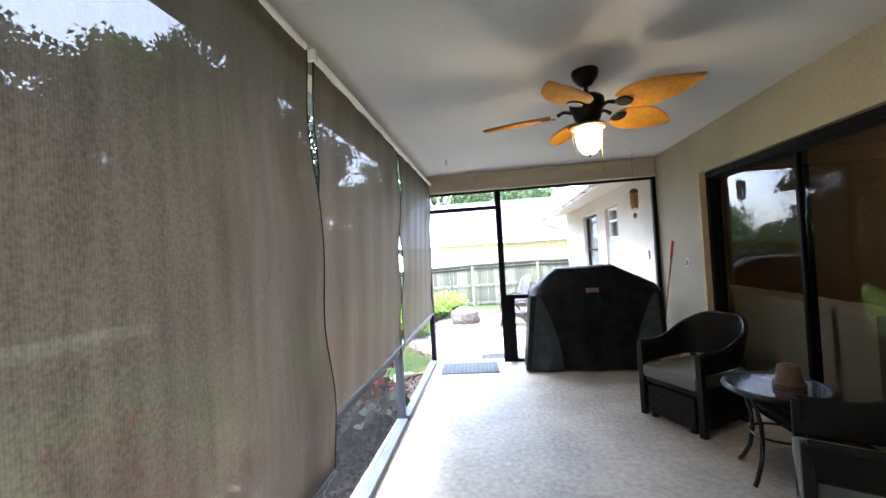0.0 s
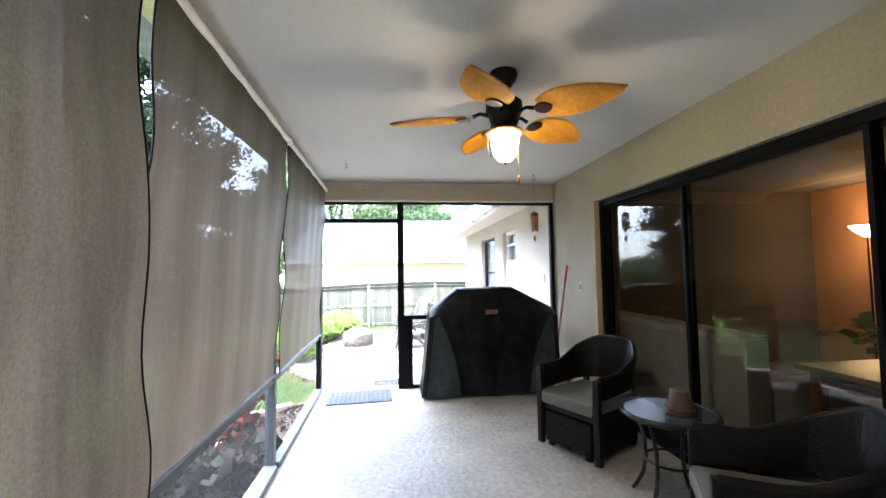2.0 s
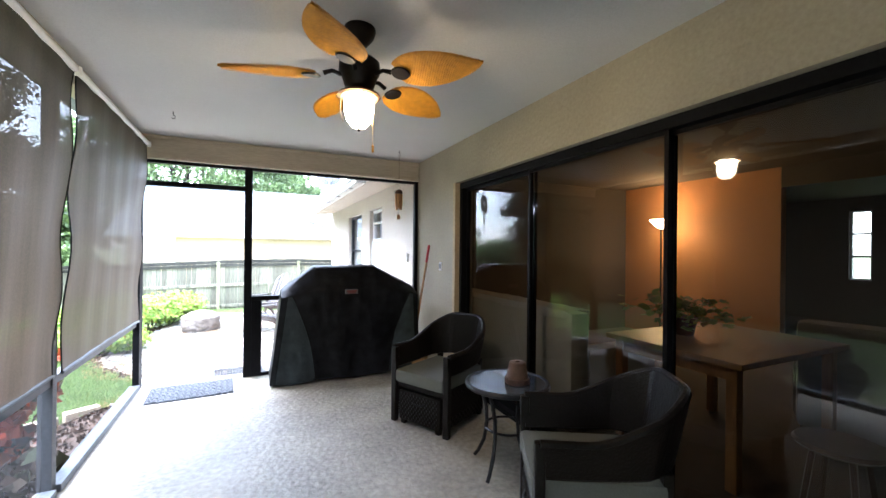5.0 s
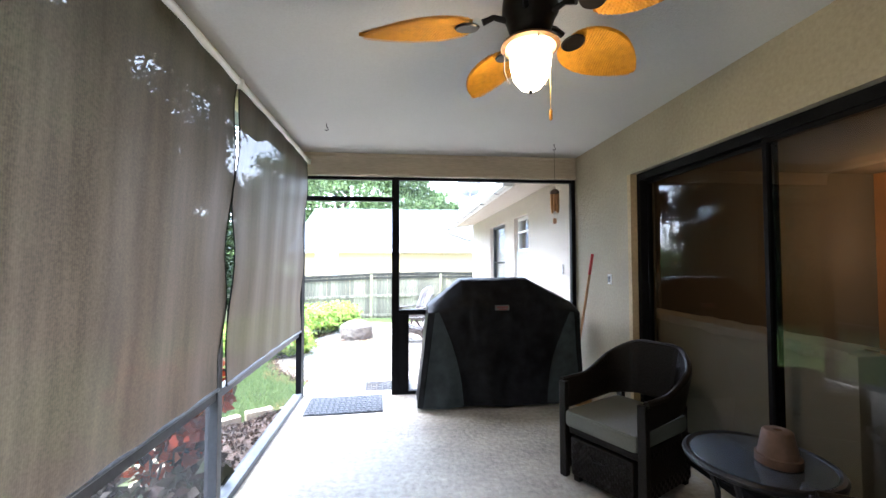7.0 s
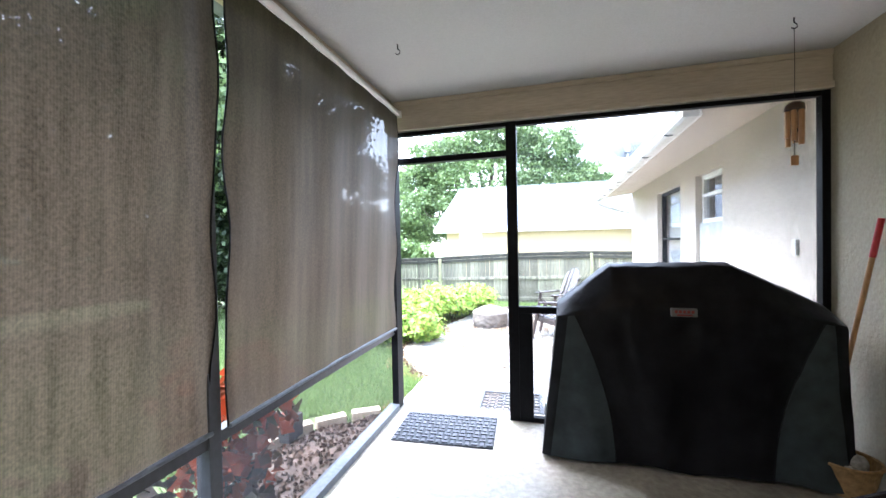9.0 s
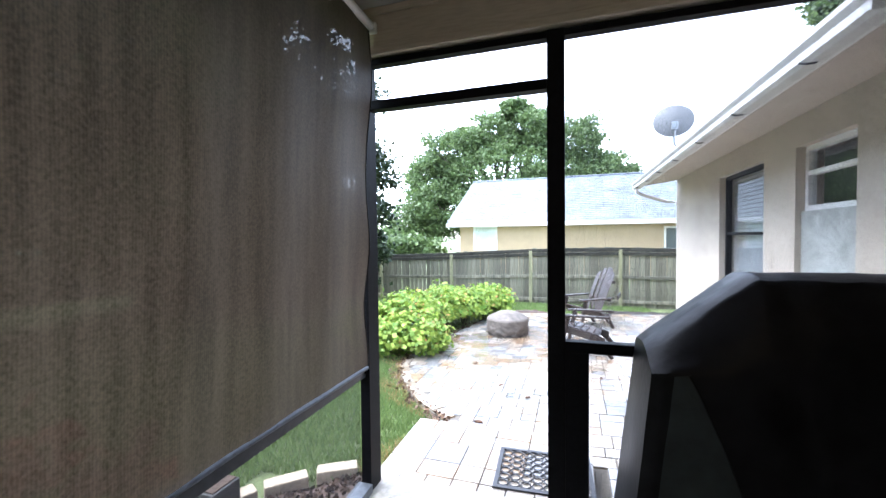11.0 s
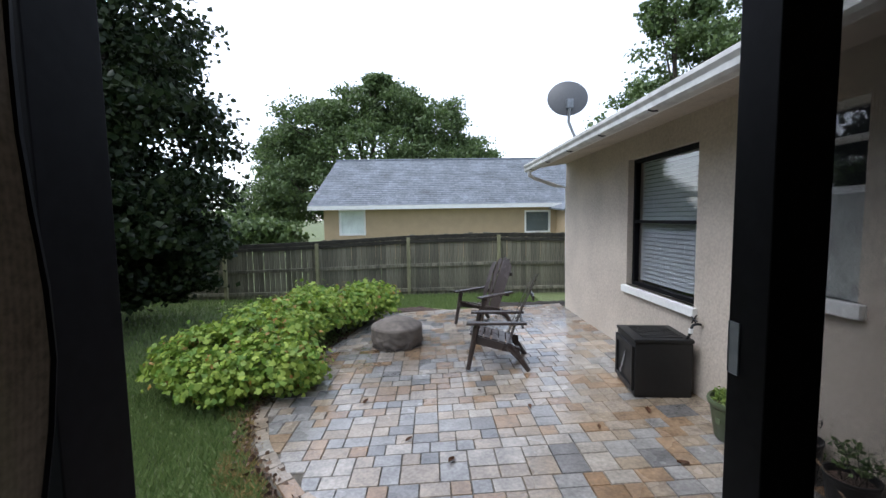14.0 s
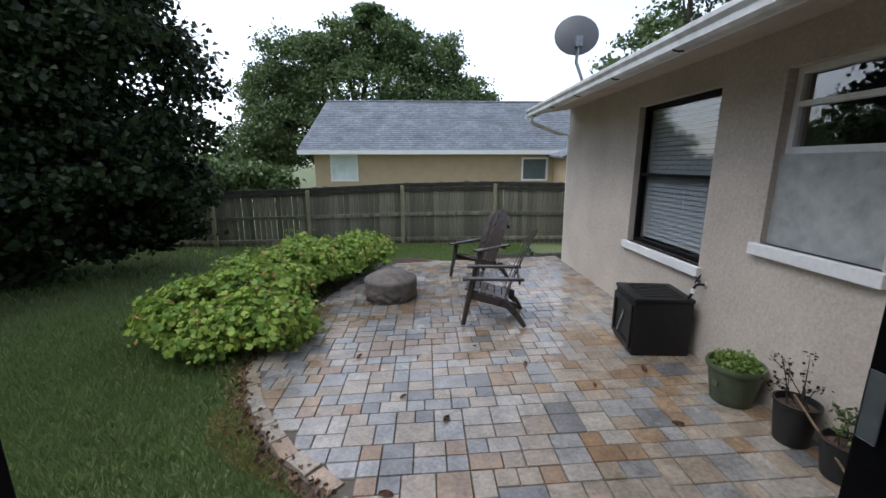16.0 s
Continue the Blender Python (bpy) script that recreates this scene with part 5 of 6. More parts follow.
# ---- living room behind the glass ----
BEIGE = mat("beige_upholstery", (0.50, 0.46, 0.36), 0.9, vary=0.06, grain=60, bump=0.15)
sofa = thing("sofa", "beige sofa with a throw, its back against the glass", "sofa", pose(2.56, 3.32, 0))
part("back", box(0, 0, 0.06, 0.18, 1.95, 0.90, 0.03), BEIGE, sofa, smooth=True)
part("seat", box(0.18, 0.16, 0.06, 0.90, 1.79, 0.44, 0.03), BEIGE, sofa, smooth=True)
for y in (0, 1.79):
    part("arm", box(0.18, y, 0.06, 0.92, y + 0.16, 0.62, 0.04), BEIGE, sofa, smooth=True)
throw = grid_sheet(lambda u, v: Vector((-0.012 + 0.25 * v, 0.05 + 1.85 * u, 0.905 + 0.02 * abs(noise.noise(Vector((u * 9, v * 3, 0)))) - (0.05 + 0.03 * noise.noise(Vector((u * 6, 1, 0)))) * max(0, 1 - v * 9))), 60, 10)
part("throw_blanket", throw, mat("crumpled_beige_throw", (0.50, 0.45, 0.37), 0.9, vary=0.1, bump=0.2), sofa, smooth=True)
TAUPE = mat("taupe_upholstery", (0.17, 0.15, 0.125), 0.9, vary=0.08, grain=60, bump=0.15)
ac = thing("upholstered_armchair", "large taupe upholstered armchair in the living room", "armchair", pose(4.85, 2.35, 0, 0, 0, 15))
for n_, b in (("seat", (-0.35, -0.4, 0.05, 0.35, 0.4, 0.45)), ("back", (-0.55, -0.5, 0.05, -0.35, 0.5, 0.85)), ("arm", (-0.35, -0.55, 0.05, 0.4, -0.4, 0.62)), ("arm", (-0.35, 0.4, 0.05, 0.4, 0.55, 0.62))):
    part(n_, box(*b, bevel=0.05), TAUPE, ac, smooth=True)
DKW = mat("dark_brown_wood", (0.07, 0.035, 0.02), 0.35, vary=0.2, bump=0.05)
HONEY = mat("honey_brown_wood", (0.26, 0.125, 0.045), 0.4, vary=0.2, grain=14, bump=0.06, stretch=(4, 4, 0.6))
dt = thing("dining_table", "honey brown wooden table inside the glass door", "table", pose(2.86, 2.35, 0))
part("tabletop", box(0, 0, 0.715, 1.25, 0.93, 0.75, 0.006), HONEY, dt)
for x in (0.05, 1.14):
    for y in (0.05, 0.82):
        part("leg", box(x, y, 0, x + 0.06, y + 0.06, 0.715, 0.004), HONEY, dt)
part("apron", box(0.06, 0.065, 0.63, 0.078, 0.865, 0.713), HONEY, dt)
part("apron", box(0.08, 0.85, 0.63, 1.17, 0.868, 0.713), HONEY, dt)
hp = thing("house_plant", "leafy green house plant in a dark pot on the table", "plant", pose(3.35, 3.0, 0.75))
part("pot", lathe([(0, 0), (0.06, 0), (0.065, 0.01), (0.085, 0.12), (0.09, 0.13), (0.08, 0.13), (0, 0.11)], 20), DKW, hp, smooth=True)
rh = np.random.default_rng(35)
q = rh.normal(size=(160, 3)) * np.array([0.13, 0.16, 0.05]) + np.array([0, 0, 0.18])
lobed_leaves("foliage", q, np.tile(np.array([0.0, 0.0, 1.0]), (160, 1)), 0.075, LIGHTLEAF, hp, 36)
bs = thing("stool", "dark round wooden stool beside the table", "stool", pose(3.0, 2.0, 0))
part("seat", lathe([(0, 0.43), (0.16, 0.43), (0.175, 0.445), (0.165, 0.462), (0, 0.465)], 24), DKW, bs, smooth=True)
for k in range(4):
    a = math.radians(45 + 90 * k)
    part("leg", tube([(0.10 * math.cos(a), 0.10 * math.sin(a), 0.435), (0.16 * math.cos(a), 0.16 * math.sin(a), 0.0)], 0.014, 7), DKW, bs, smooth=True)
fl = thing("floor_lamp", "tall black floor lamp with a lit white glass bowl", "floor lamp", pose(6.12, 5.23, 0))
part("base", lathe([(0, 0.025), (0.12, 0.02), (0.13, 0.0)], 24), BLACKMETAL, fl, smooth=True)
part("pole", tube([(0, 0, 0.02), (0, 0, 1.73)], 0.012, 10), BLACKMETAL, fl, smooth=True)
part("shade", lathe([(0.025, 1.72), (0.05, 1.735), (0.12, 1.80), (0.165, 1.86), (0.158, 1.86), (0.11, 1.805), (0.0, 1.745)], 24), glow("lamp_bowl_glass", (1.0, 0.62, 0.26), 5.0), fl, "glowing white glass bowl", smooth=True)
for sx in (-0.45, 0.3):
    for sy in (-0.45, 0.45):
        part("foot", box(sx - 0.03, sy - 0.03, -0.002, sx + 0.03, sy + 0.03, 0.05), DKW, ac)
for x in (0.08, 0.82):
    for y in (0.08, 1.87):
        part("foot", box(x - 0.03, y - 0.03, -0.002, x + 0.03, y + 0.03, 0.06), DKW, sofa)
cl = thing("ceiling_lamp", "lit round ceiling lamp in the living room", "ceiling lamp", pose(5.5, 3.93, 2.46))
part("base", lathe([(0, 0), (0.13, 0), (0.13, -0.025), (0, -0.025)], 20), WHITE, cl)
part("glass_bowl", lathe([(0.10, -0.025), (0.104, -0.045), (0.08, -0.075), (0.0, -0.09)], 20), glow("ceiling_lamp_glass", (1.0, 0.62, 0.26), 2.2), cl, "glowing glass", smooth=True)

# ---- patio things ----
PLASTIC = mat("dark_brown_resin", (0.050, 0.038, 0.034), 0.28, vary=0.2, grain=30, bump=0.08)
def adirondack(m):
    """A resin garden chair with a fanned back; front towards -y."""
    c = thing("adirondack_chair", "dark brown resin adirondack chair standing on wet pavers", "chair", m, "chairs round the fire pit")
    for sx in (-1, 1):
        part("front_leg", tube([(sx * 0.31, -0.37, 0.0), (sx * 0.295, -0.32, 0.26), (sx * 0.29, -0.27, 0.50)], [0.026, 0.030, 0.036], 8), PLASTIC, c, smooth=True)
        bm = bmesh.new()
        slab([(sx * 0.25 - 0.016, -0.33, 0.37), (sx * 0.25 + 0.016, -0.33, 0.37), (sx * 0.25 + 0.016, 0.20, 0.25), (sx * 0.25 - 0.016, 0.20, 0.25)], 0.085, bm)
        part("side_rail", bm, PLASTIC, c)
        part("rear_leg", tube([(sx * 0.262, 0.06, 0.27), (sx * 0.275, 0.20, 0.13), (sx * 0.285, 0.29, 0.0)], [0.042, 0.036, 0.026], 8), PLASTIC, c, smooth=True)
        a = box(sx * 0.305 - 0.055, -0.38, 0.50, sx * 0.305 + 0.055, 0.27, 0.528, 0.008)
        for v in a.verts:
            if v.co.y > 0:
                v.co.x = sx * 0.30 + (v.co.x - sx * 0.30) * 0.6
                v.co.z += 0.012
        part("armrest", a, PLASTIC, c)
    for k in range(6):
        y = -0.36 + k * 0.082
        bm = bmesh.new()
        slab([(-0.235, y, 0.392 - k * 0.020), (0.235, y, 0.392 - k * 0.020), (0.235, y + 0.068, 0.376 - k * 0.020), (-0.235, y + 0.068, 0.376 - k * 0.020)], 0.02, bm)
        part("seat_slat", bm, PLASTIC, c)
    for k in range(5):
        s = k - 2
        h = (0.755, 0.815, 0.835, 0.815, 0.755)[k]
        def fb(u, v, s=s, h=h):
            x = s * 0.098 * (0.86 + 0.26 * u - 0.10 * u * u) + (v - 0.5) * 0.096 * (0.86 + 0.24 * u - 0.10 * u * u)
            if u > 0.88:
                x = s * 0.098 + (x - s * 0.098) * (1 - ((u - 0.88) / 0.12) ** 2 * 0.35) - 0.05 * s * ((u - 0.88) / 0.12) ** 2 * 0.3
            return Vector((x, 0.08 + 0.34 * (u * h / 0.84) - 0.06 * u * (1 - u) - 0.012 * abs(s) ** 1.5, 0.20 + h * u))
        bm = grid_sheet(fb, 14, 2)
        bmesh.ops.solidify(bm, geom=bm.faces[:], thickness=0.028)
        part("back_slat", bm, PLASTIC, c)
    for y, z, w in ((0.215, 0.46, 0.28), (0.335, 0.76, 0.23)):
        part("back_brace", box(-w, y, z, w, y + 0.022, z + 0.055, 0.004), PLASTIC, c)
    return c
adirondack(pose(0.70, 9.73, patio_z(0.70, 9.7) + 0.002, 0, -2, -100))
c2 = [o for o in scene.objects if o.name == "adirondack_chair"][0]
copy_thing(c2, pose(0.74, 11.36, patio_z(0.76, 11.4) + 0.002, 0, 0, -58))

PITC = mat("grey_brown_canvas", (0.13, 0.11, 0.093), 0.8, vary=0.25, grain=14, stain=5, bump=0.5, bump_scale=14)
pit = thing("fire_pit", "round fire pit under a wrinkled grey-brown canvas cover", "fire pit", pose(-0.60, 10.62, patio_z(-0.6, 10.6)))
def pitf(u, v):
    a = -2 * math.pi * u
    prof = [(0.325, 0.0), (0.345, 0.09), (0.35, 0.19), (0.352, 0.262), (0.340, 0.282), (0.18, 0.365), (0.0, 0.41)]
    t = v * (len(prof) - 1)
    i = min(int(t), len(prof) - 2)
    r = prof[i][0] + (prof[i + 1][0] - prof[i][0]) * (t - i)
    z = prof[i][1] + (prof[i + 1][1] - prof[i][1]) * (t - i)
    n = noise.noise(Vector((math.cos(a) * 2.2, math.sin(a) * 2.2, z * 7)))
    fold = max(0.0, 1 - z / 0.27) * (0.034 * abs(math.sin(a * 7 + 6 * n)) - 0.016) + 0.018 * n * (1 - v)
    return Vector(((r + fold) * math.cos(a), (r + fold) * math.sin(a), z + 0.012 * n * v * (1 - v) * 4))
part("canvas_cover", grid_sheet(pitf, 72, 36), PITC, pit, smooth=True)
part("draw_cord", tube([(0.336 * math.cos(k * math.pi / 24), 0.336 * math.sin(k * math.pi / 24), 0.035 + 0.01 * math.sin(k)) for k in range(48)], 0.005, 5, closed=True), BLACKMETAL, pit)

bx = thing("covered_air_conditioner", "black square unit with open vent and torn plastic by the wall", "air conditioner", pose(1.99, 8.86, patio_z(1.99, 8.86), 0, 0, -8))
BOXM = mat("black_resin_case", (0.008, 0.008, 0.0085), 0.5, vary=0.25, grain=30, bump=0.15)
bm = box(-0.25, -0.25, 0.0, 0.245, 0.245, 0.50, 0.022)
part("case", bm, BOXM, bx, smooth=True)
part("lid", box(-0.26, -0.26, 0.50, 0.25, 0.25, 0.535, 0.014), BOXM, bx, smooth=True)
for k in range(9):
    part("lid_slat", box(-0.17, -0.185 + k * 0.043, 0.5355, 0.18, -0.160 + k * 0.043, 0.5415), BOXM, bx)
for b in ((-0.27, -0.23, 0.05, -0.251, -0.195, 0.46), (-0.27, 0.195, 0.05, -0.251, 0.23, 0.46), (-0.27, -0.195, 0.40, -0.251, 0.195, 0.46), (-0.27, -0.195, 0.05, -0.251, 0.195, 0.085)):
    part("vent_frame", box(*b, bevel=0.004), BOXM, bx)
crump = grid_sheet(lambda u, v: Vector((-0.262 - 0.012 * noise.noise(Vector((u * 6, v * 9, 2))), 0.10 - 0.13 * v + 0.05 * u * (1 - u), 0.12 + 0.24 * v - 0.04 * u)), 6, 14)
bmesh.ops.solidify(crump, geom=crump.faces[:], thickness=0.003)
part("torn_plastic", crump, mat("clear_grey_plastic", (0.55, 0.56, 0.58), 0.15, bump=0.3), bx, "shiny torn plastic strip")

tap = thing("garden_tap", "black outdoor tap with cross handle and dark hose", "tap", pose(XR, 8.60, 0.42))
part("flange", tube([(0, 0, 0), (-0.012, 0, 0)], 0.026, 12), STUCCO, tap)
part("spout", tube([(-0.012, 0, 0), (-0.055, 0, 0.006), (-0.085, 0, -0.004), (-0.10, 0, -0.035)], [0.011, 0.013, 0.012, 0.012], 9), BLACKMETAL, tap, smooth=True)
part("stem", tube([(-0.055, 0, 0.0), (-0.075, 0, 0.05)], 0.006, 6), BLACKMETAL, tap)
for dy, dz in ((0.045, 0.012), (0.014, -0.040)):
    part("cross_handle", tube([(-0.075 - dz * 0.3, -dy, 0.052 - dz), (-0.075 + dz * 0.3, dy, 0.052 + dz)], 0.006, 6), BLACKMETAL, tap)
part("white_coupling", tube([(-0.10, 0, -0.035), (-0.102, 0, -0.075)], 0.019, 10), WHITE, tap, "white plastic coupling", smooth=True)
part("hose", tube([(-0.102, 0, -0.07), (-0.115, 0.02, -0.12), (-0.125, 0.05, -0.19), (-0.125, 0.06, -0.28), (-0.115, 0.055, -0.40), (-0.10, 0.04, -0.64)], 0.012, 8), BLACKMETAL, tap, smooth=True)

def plant_pot(label, x, y, prof, material, soil_r, soil_z):
    p = thing("plant_pot", label, "plant pot", pose(x, y, patio_z(x, y)), "pots along the house wall")
    part("pot", lathe(prof, 30), material, p, smooth=True)
    part("soil", lathe([(0, soil_z + 0.012), (soil_r * 0.6, soil_z + 0.006), (soil_r, soil_z)], 18), MULCH, p)
    return p
GREENPOT = mat("olive_green_glazed_pot", (0.075, 0.10, 0.05), 0.45, vary=0.15, grain=20, bump=0.08)
BLACKPOT = mat("black_nursery_pot", (0.014, 0.014, 0.014), 0.5, vary=0.2, bump=0.05)
p1_ = plant_pot("olive green round pot full of small green leaves", 2.09, 7.94, [(0, 0), (0.12, 0), (0.13, 0.01), (0.165, 0.24), (0.178, 0.25), (0.185, 0.275), (0.178, 0.295), (0.165, 0.29), (0.155, 0.24), (0, 0.22)], GREENPOT, 0.155, 0.25)
rng_ = np.random.default_rng(31)
q = rng_.normal(size=(900, 3)) * np.array([0.065, 0.065, 0.022]) + np.array([0, 0, 0.295])
leaves("small_leaves", q[np.hypot(q[:, 0], q[:, 1]) < 0.16], 0.03, LIGHTLEAF, p1_, 32)
part("stamp", box(-0.155, -0.045, 0.13, -0.148, -0.0, 0.17, 0.003), GREENPOT, p1_)
for (x, y, h, lab, sd) in ((2.13, 7.50, 0.27, "black nursery pot with a thin bare-stemmed plant", 41), (2.14, 7.20, 0.22, "black nursery pot with small trailing plant", 42)):
    p_ = plant_pot(lab, x, y, [(0, 0), (0.085, 0), (0.09, 0.01), (0.114, h - 0.02), (0.120, h - 0.015), (0.120, h), (0.110, h), (0.102, h - 0.05), (0, h - 0.06)], BLACKPOT, 0.104, h - 0.04)
    rs = random.Random(sd)
    bm = bmesh.new()
    tips = []
    for k in range(9):
        tip = Vector((rs.uniform(-0.15, 0.13), rs.uniform(-0.14, 0.14), h + rs.uniform(0.08, 0.32 if sd == 41 else 0.18)))
        base = Vector((rs.uniform(-0.05, 0.05), rs.uniform(-0.05, 0.05), h - 0.05))
        mid = base.lerp(tip, 0.55) + Vector((0, 0, 0.04))
        tube([base, mid, tip], [0.004, 0.003, 0.0015], 5, bm)
        tips += [tip, mid.lerp(tip, 0.5), mid, tip + Vector((0.02, 0.01, -0.02))]
    part("stems", bm, BARK, p_)
    pts = np.array([t + Vector((rs.gauss(0, 0.018), rs.gauss(0, 0.018), rs.gauss(0, 0.015))) for t in tips for _ in range(7)])
    leaves("small_leaves", pts[::2] if sd == 41 else pts, 0.024, DARKLEAF if sd == 41 else OAK, p_, sd)
stk = thing("wooden_stick", "thin pale wooden stick leaning across the pots", "stick", pose(0, 0, 0))
part("stick", tube([(1.98, 6.86, patio_z(1.98, 6.86) + 0.012), (2.04, 7.15, -0.09), (2.10, 7.50, 0.075)], 0.007, 7), mat("pale_stick", (0.16, 0.105, 0.06), 0.8, vary=0.2, bump=0.2), stk, smooth=True)
bu = thing("bucket", "orange plastic bucket standing by the wall", "bucket", pose(2.08, 6.58, patio_z(2.08, 6.58)) @ Matrix.Scale(1.13, 4))
part("body", lathe([(0, 0), (0.125, 0), (0.13, 0.01), (0.152, 0.30), (0.162, 0.31), (0.162, 0.36), (0.155, 0.368), (0.148, 0.36), (0.122, 0.02), (0, 0.015)], 32), mat("orange_plastic", (0.62, 0.09, 0.02), 0.4, vary=0.1, bump=0.03), bu, smooth=True)
part("handle", tube([(0.160, 0, 0.32), (0.15, -0.10, 0.36), (0.0, -0.165, 0.385), (-0.15, -0.10, 0.36), (-0.160, 0, 0.32)], 0.0035, 6), GREYALU, bu)

dish = thing("satellite_dish", "grey satellite dish on a bent mast on the roof", "satellite dish", pose(2.09, 11.62, 2.49))
DISHM = mat("grey_dish_paint", (0.10, 0.103, 0.108), 0.5, vary=0.08, bump=0.03)
aim = pose(0, -0.02, 0.76, 78, 0, -10)
bm = bmesh.new()
lathe([(0, -0.065), (0.12, -0.058), (0.24, -0.035), (0.34, -0.002), (0.345, 0.0), (0.34, 0.006), (0.24, -0.027), (0.12, -0.05), (0, -0.057)], 40, bm)
for v in bm.verts:
    v.co *= 0.84
    v.co.x *= 1.08
    v.co.z = -v.co.z
bm.transform(aim)
part("reflector", bm, DISHM, dish, smooth=True)
part("mast", tube([(0.16, -0.02, -0.06), (0.15, -0.02, 0.10), (0.0, -0.08, 0.38), (0.0, -0.11, 0.62)], 0.024, 10), mat("galvanised_mast", (0.45, 0.46, 0.47), 0.4, 0.6, bump=0.02), dish, smooth=True)
part("mount", box(-0.05, -0.16, 0.58, 0.05, -0.055, 0.72, 0.01), GREYALU, dish)
part("feed_arm", tube([(0, -0.06, 0.60), (0, 0.25, 0.62), (0, 0.40, 0.80)], 0.012, 7), GREYALU, dish)

# ---- planting bed along the screens ----
bm = bmesh.new()
def bedf(u, v):
    y = -1.5 + 7.9 * u
    out = 1.0 + 0.25 * math.sin(y * 0.8) if y < 5.2 else max(0.12, 1.05 * (1 - ((y - 5.2) / 1.25) ** 2) ** 0.5 if y < 6.4 else 0.12)
    x = XL - 0.07 - out * v
    return Vector((x, y, -0.30 + 0.05 * noise.noise(Vector((x * 3, y * 3, 0))) - 0.10 * v ** 3))
tagged(part("mulch_bed", grid_sheet(bedf, 80, 14), MULCH), "brown bark mulch bed beside the lanai", "mulch bed", kind="structure")
BLOCK = mat("pale_concrete_edging", (0.44, 0.36, 0.26), 0.9, vary=0.2, grain=30, bump=0.5)
edge_pts = [bedf(i / 400, 1.0) for i in range(401)]
rb = random.Random(9)
acc, last = 0, edge_pts[0]
for p in edge_pts[1:]:
    acc += (p - last).length
    if acc > 0.31 and p.y > 1.0:
        d_ = p - last
        e = thing("edging_block", "pale concrete edging block round the mulch bed", "edging stone", pose(p.x - 0.06, p.y, p.z - 0.06, 0, 0, math.degrees(math.atan2(d_.y, d_.x)) + rb.uniform(-6, 6)), "edging blocks of the bed")
        part("stone", box(-0.14, -0.055, 0, 0.14, 0.055, 0.15, 0.012), BLOCK, e)
        acc = 0
    last = p
def croton(x, y, h, seed, material, label):
    c = thing("croton_plant", label, "shrub", pose(x, y, -0.31))
    rs = random.Random(seed)
    bm = bmesh.new()
    pts = []
    for k in range(8):
        tip = Vector((rs.uniform(-.3, .3), rs.uniform(-.35, .35), h * rs.uniform(0.55, 1.0)))
        tube([(rs.uniform(-.05, .05), rs.uniform(-.05, .05), 0), tip * 0.5 + Vector((0, 0, h * 0.1)), tip], [0.010, 0.008, 0.004], 5, bm)
        for j in range(60):
            f = rs.uniform(0.35, 1.05)
            pts.append(tip * f + Vector((rs.gauss(0, 0.07), rs.gauss(0, 0.07), rs.gauss(0, 0.05))))
    part("stems", bm, BARK, c)
    leaves("foliage", np.array(pts), 0.10, material, c, seed, droop=0.15)
croton(-1.15, 4.5, 1.1, 51, CROTON, "red and green croton plant in the mulch bed")
croton(-1.2, 3.75, 0.7, 52, DARKLEAF, "dark purple-leaved shrub in the mulch bed")
croton(-1.0, 4.25, 0.45, 53, DARKLEAF, "dark purple-leaved shrub in the mulch bed")
croton(-1.15, 3.1, 0.7, 54, DARKLEAF, "dark purple-leaved shrub in the mulch bed")
croton(-1.25, 2.3, 1.2, 55, CROTON, "red and green croton plant in the mulch bed")
croton(-1.1, 1.4, 0.9, 56, DARKLEAF, "dark purple-leaved shrub in the mulch bed")
rm = np.random.default_rng(58)
chips = np.array([bedf(a, b) for a, b in zip(rm.uniform(0.3, 1, 5200), rm.uniform(0, 1, 5200))]) + np.array([0, 0, 0.008])
tagged(leaves("mulch_chips", chips, 0.042, mat("bark_chip", (0.052, 0.033, 0.023), 0.95, vary=0.3, island=0.4, bump=0.0, spec=0.1), None, 59, droop=0.0), "loose brown bark chips on the planting bed", "mulch", kind="stuff")
pt = thing("plant_pot", "small dark square plastic planter at the bed's edge", "plant pot", pose(-1.62, 5.72, -0.36))
part("pot", box(-0.10, -0.10, 0, 0.10, 0.10, 0.2, 0.01), BLACKPOT, pt)
part("soil", box(-0.085, -0.085, 0.2, 0.085, 0.085, 0.208), MULCH, pt)

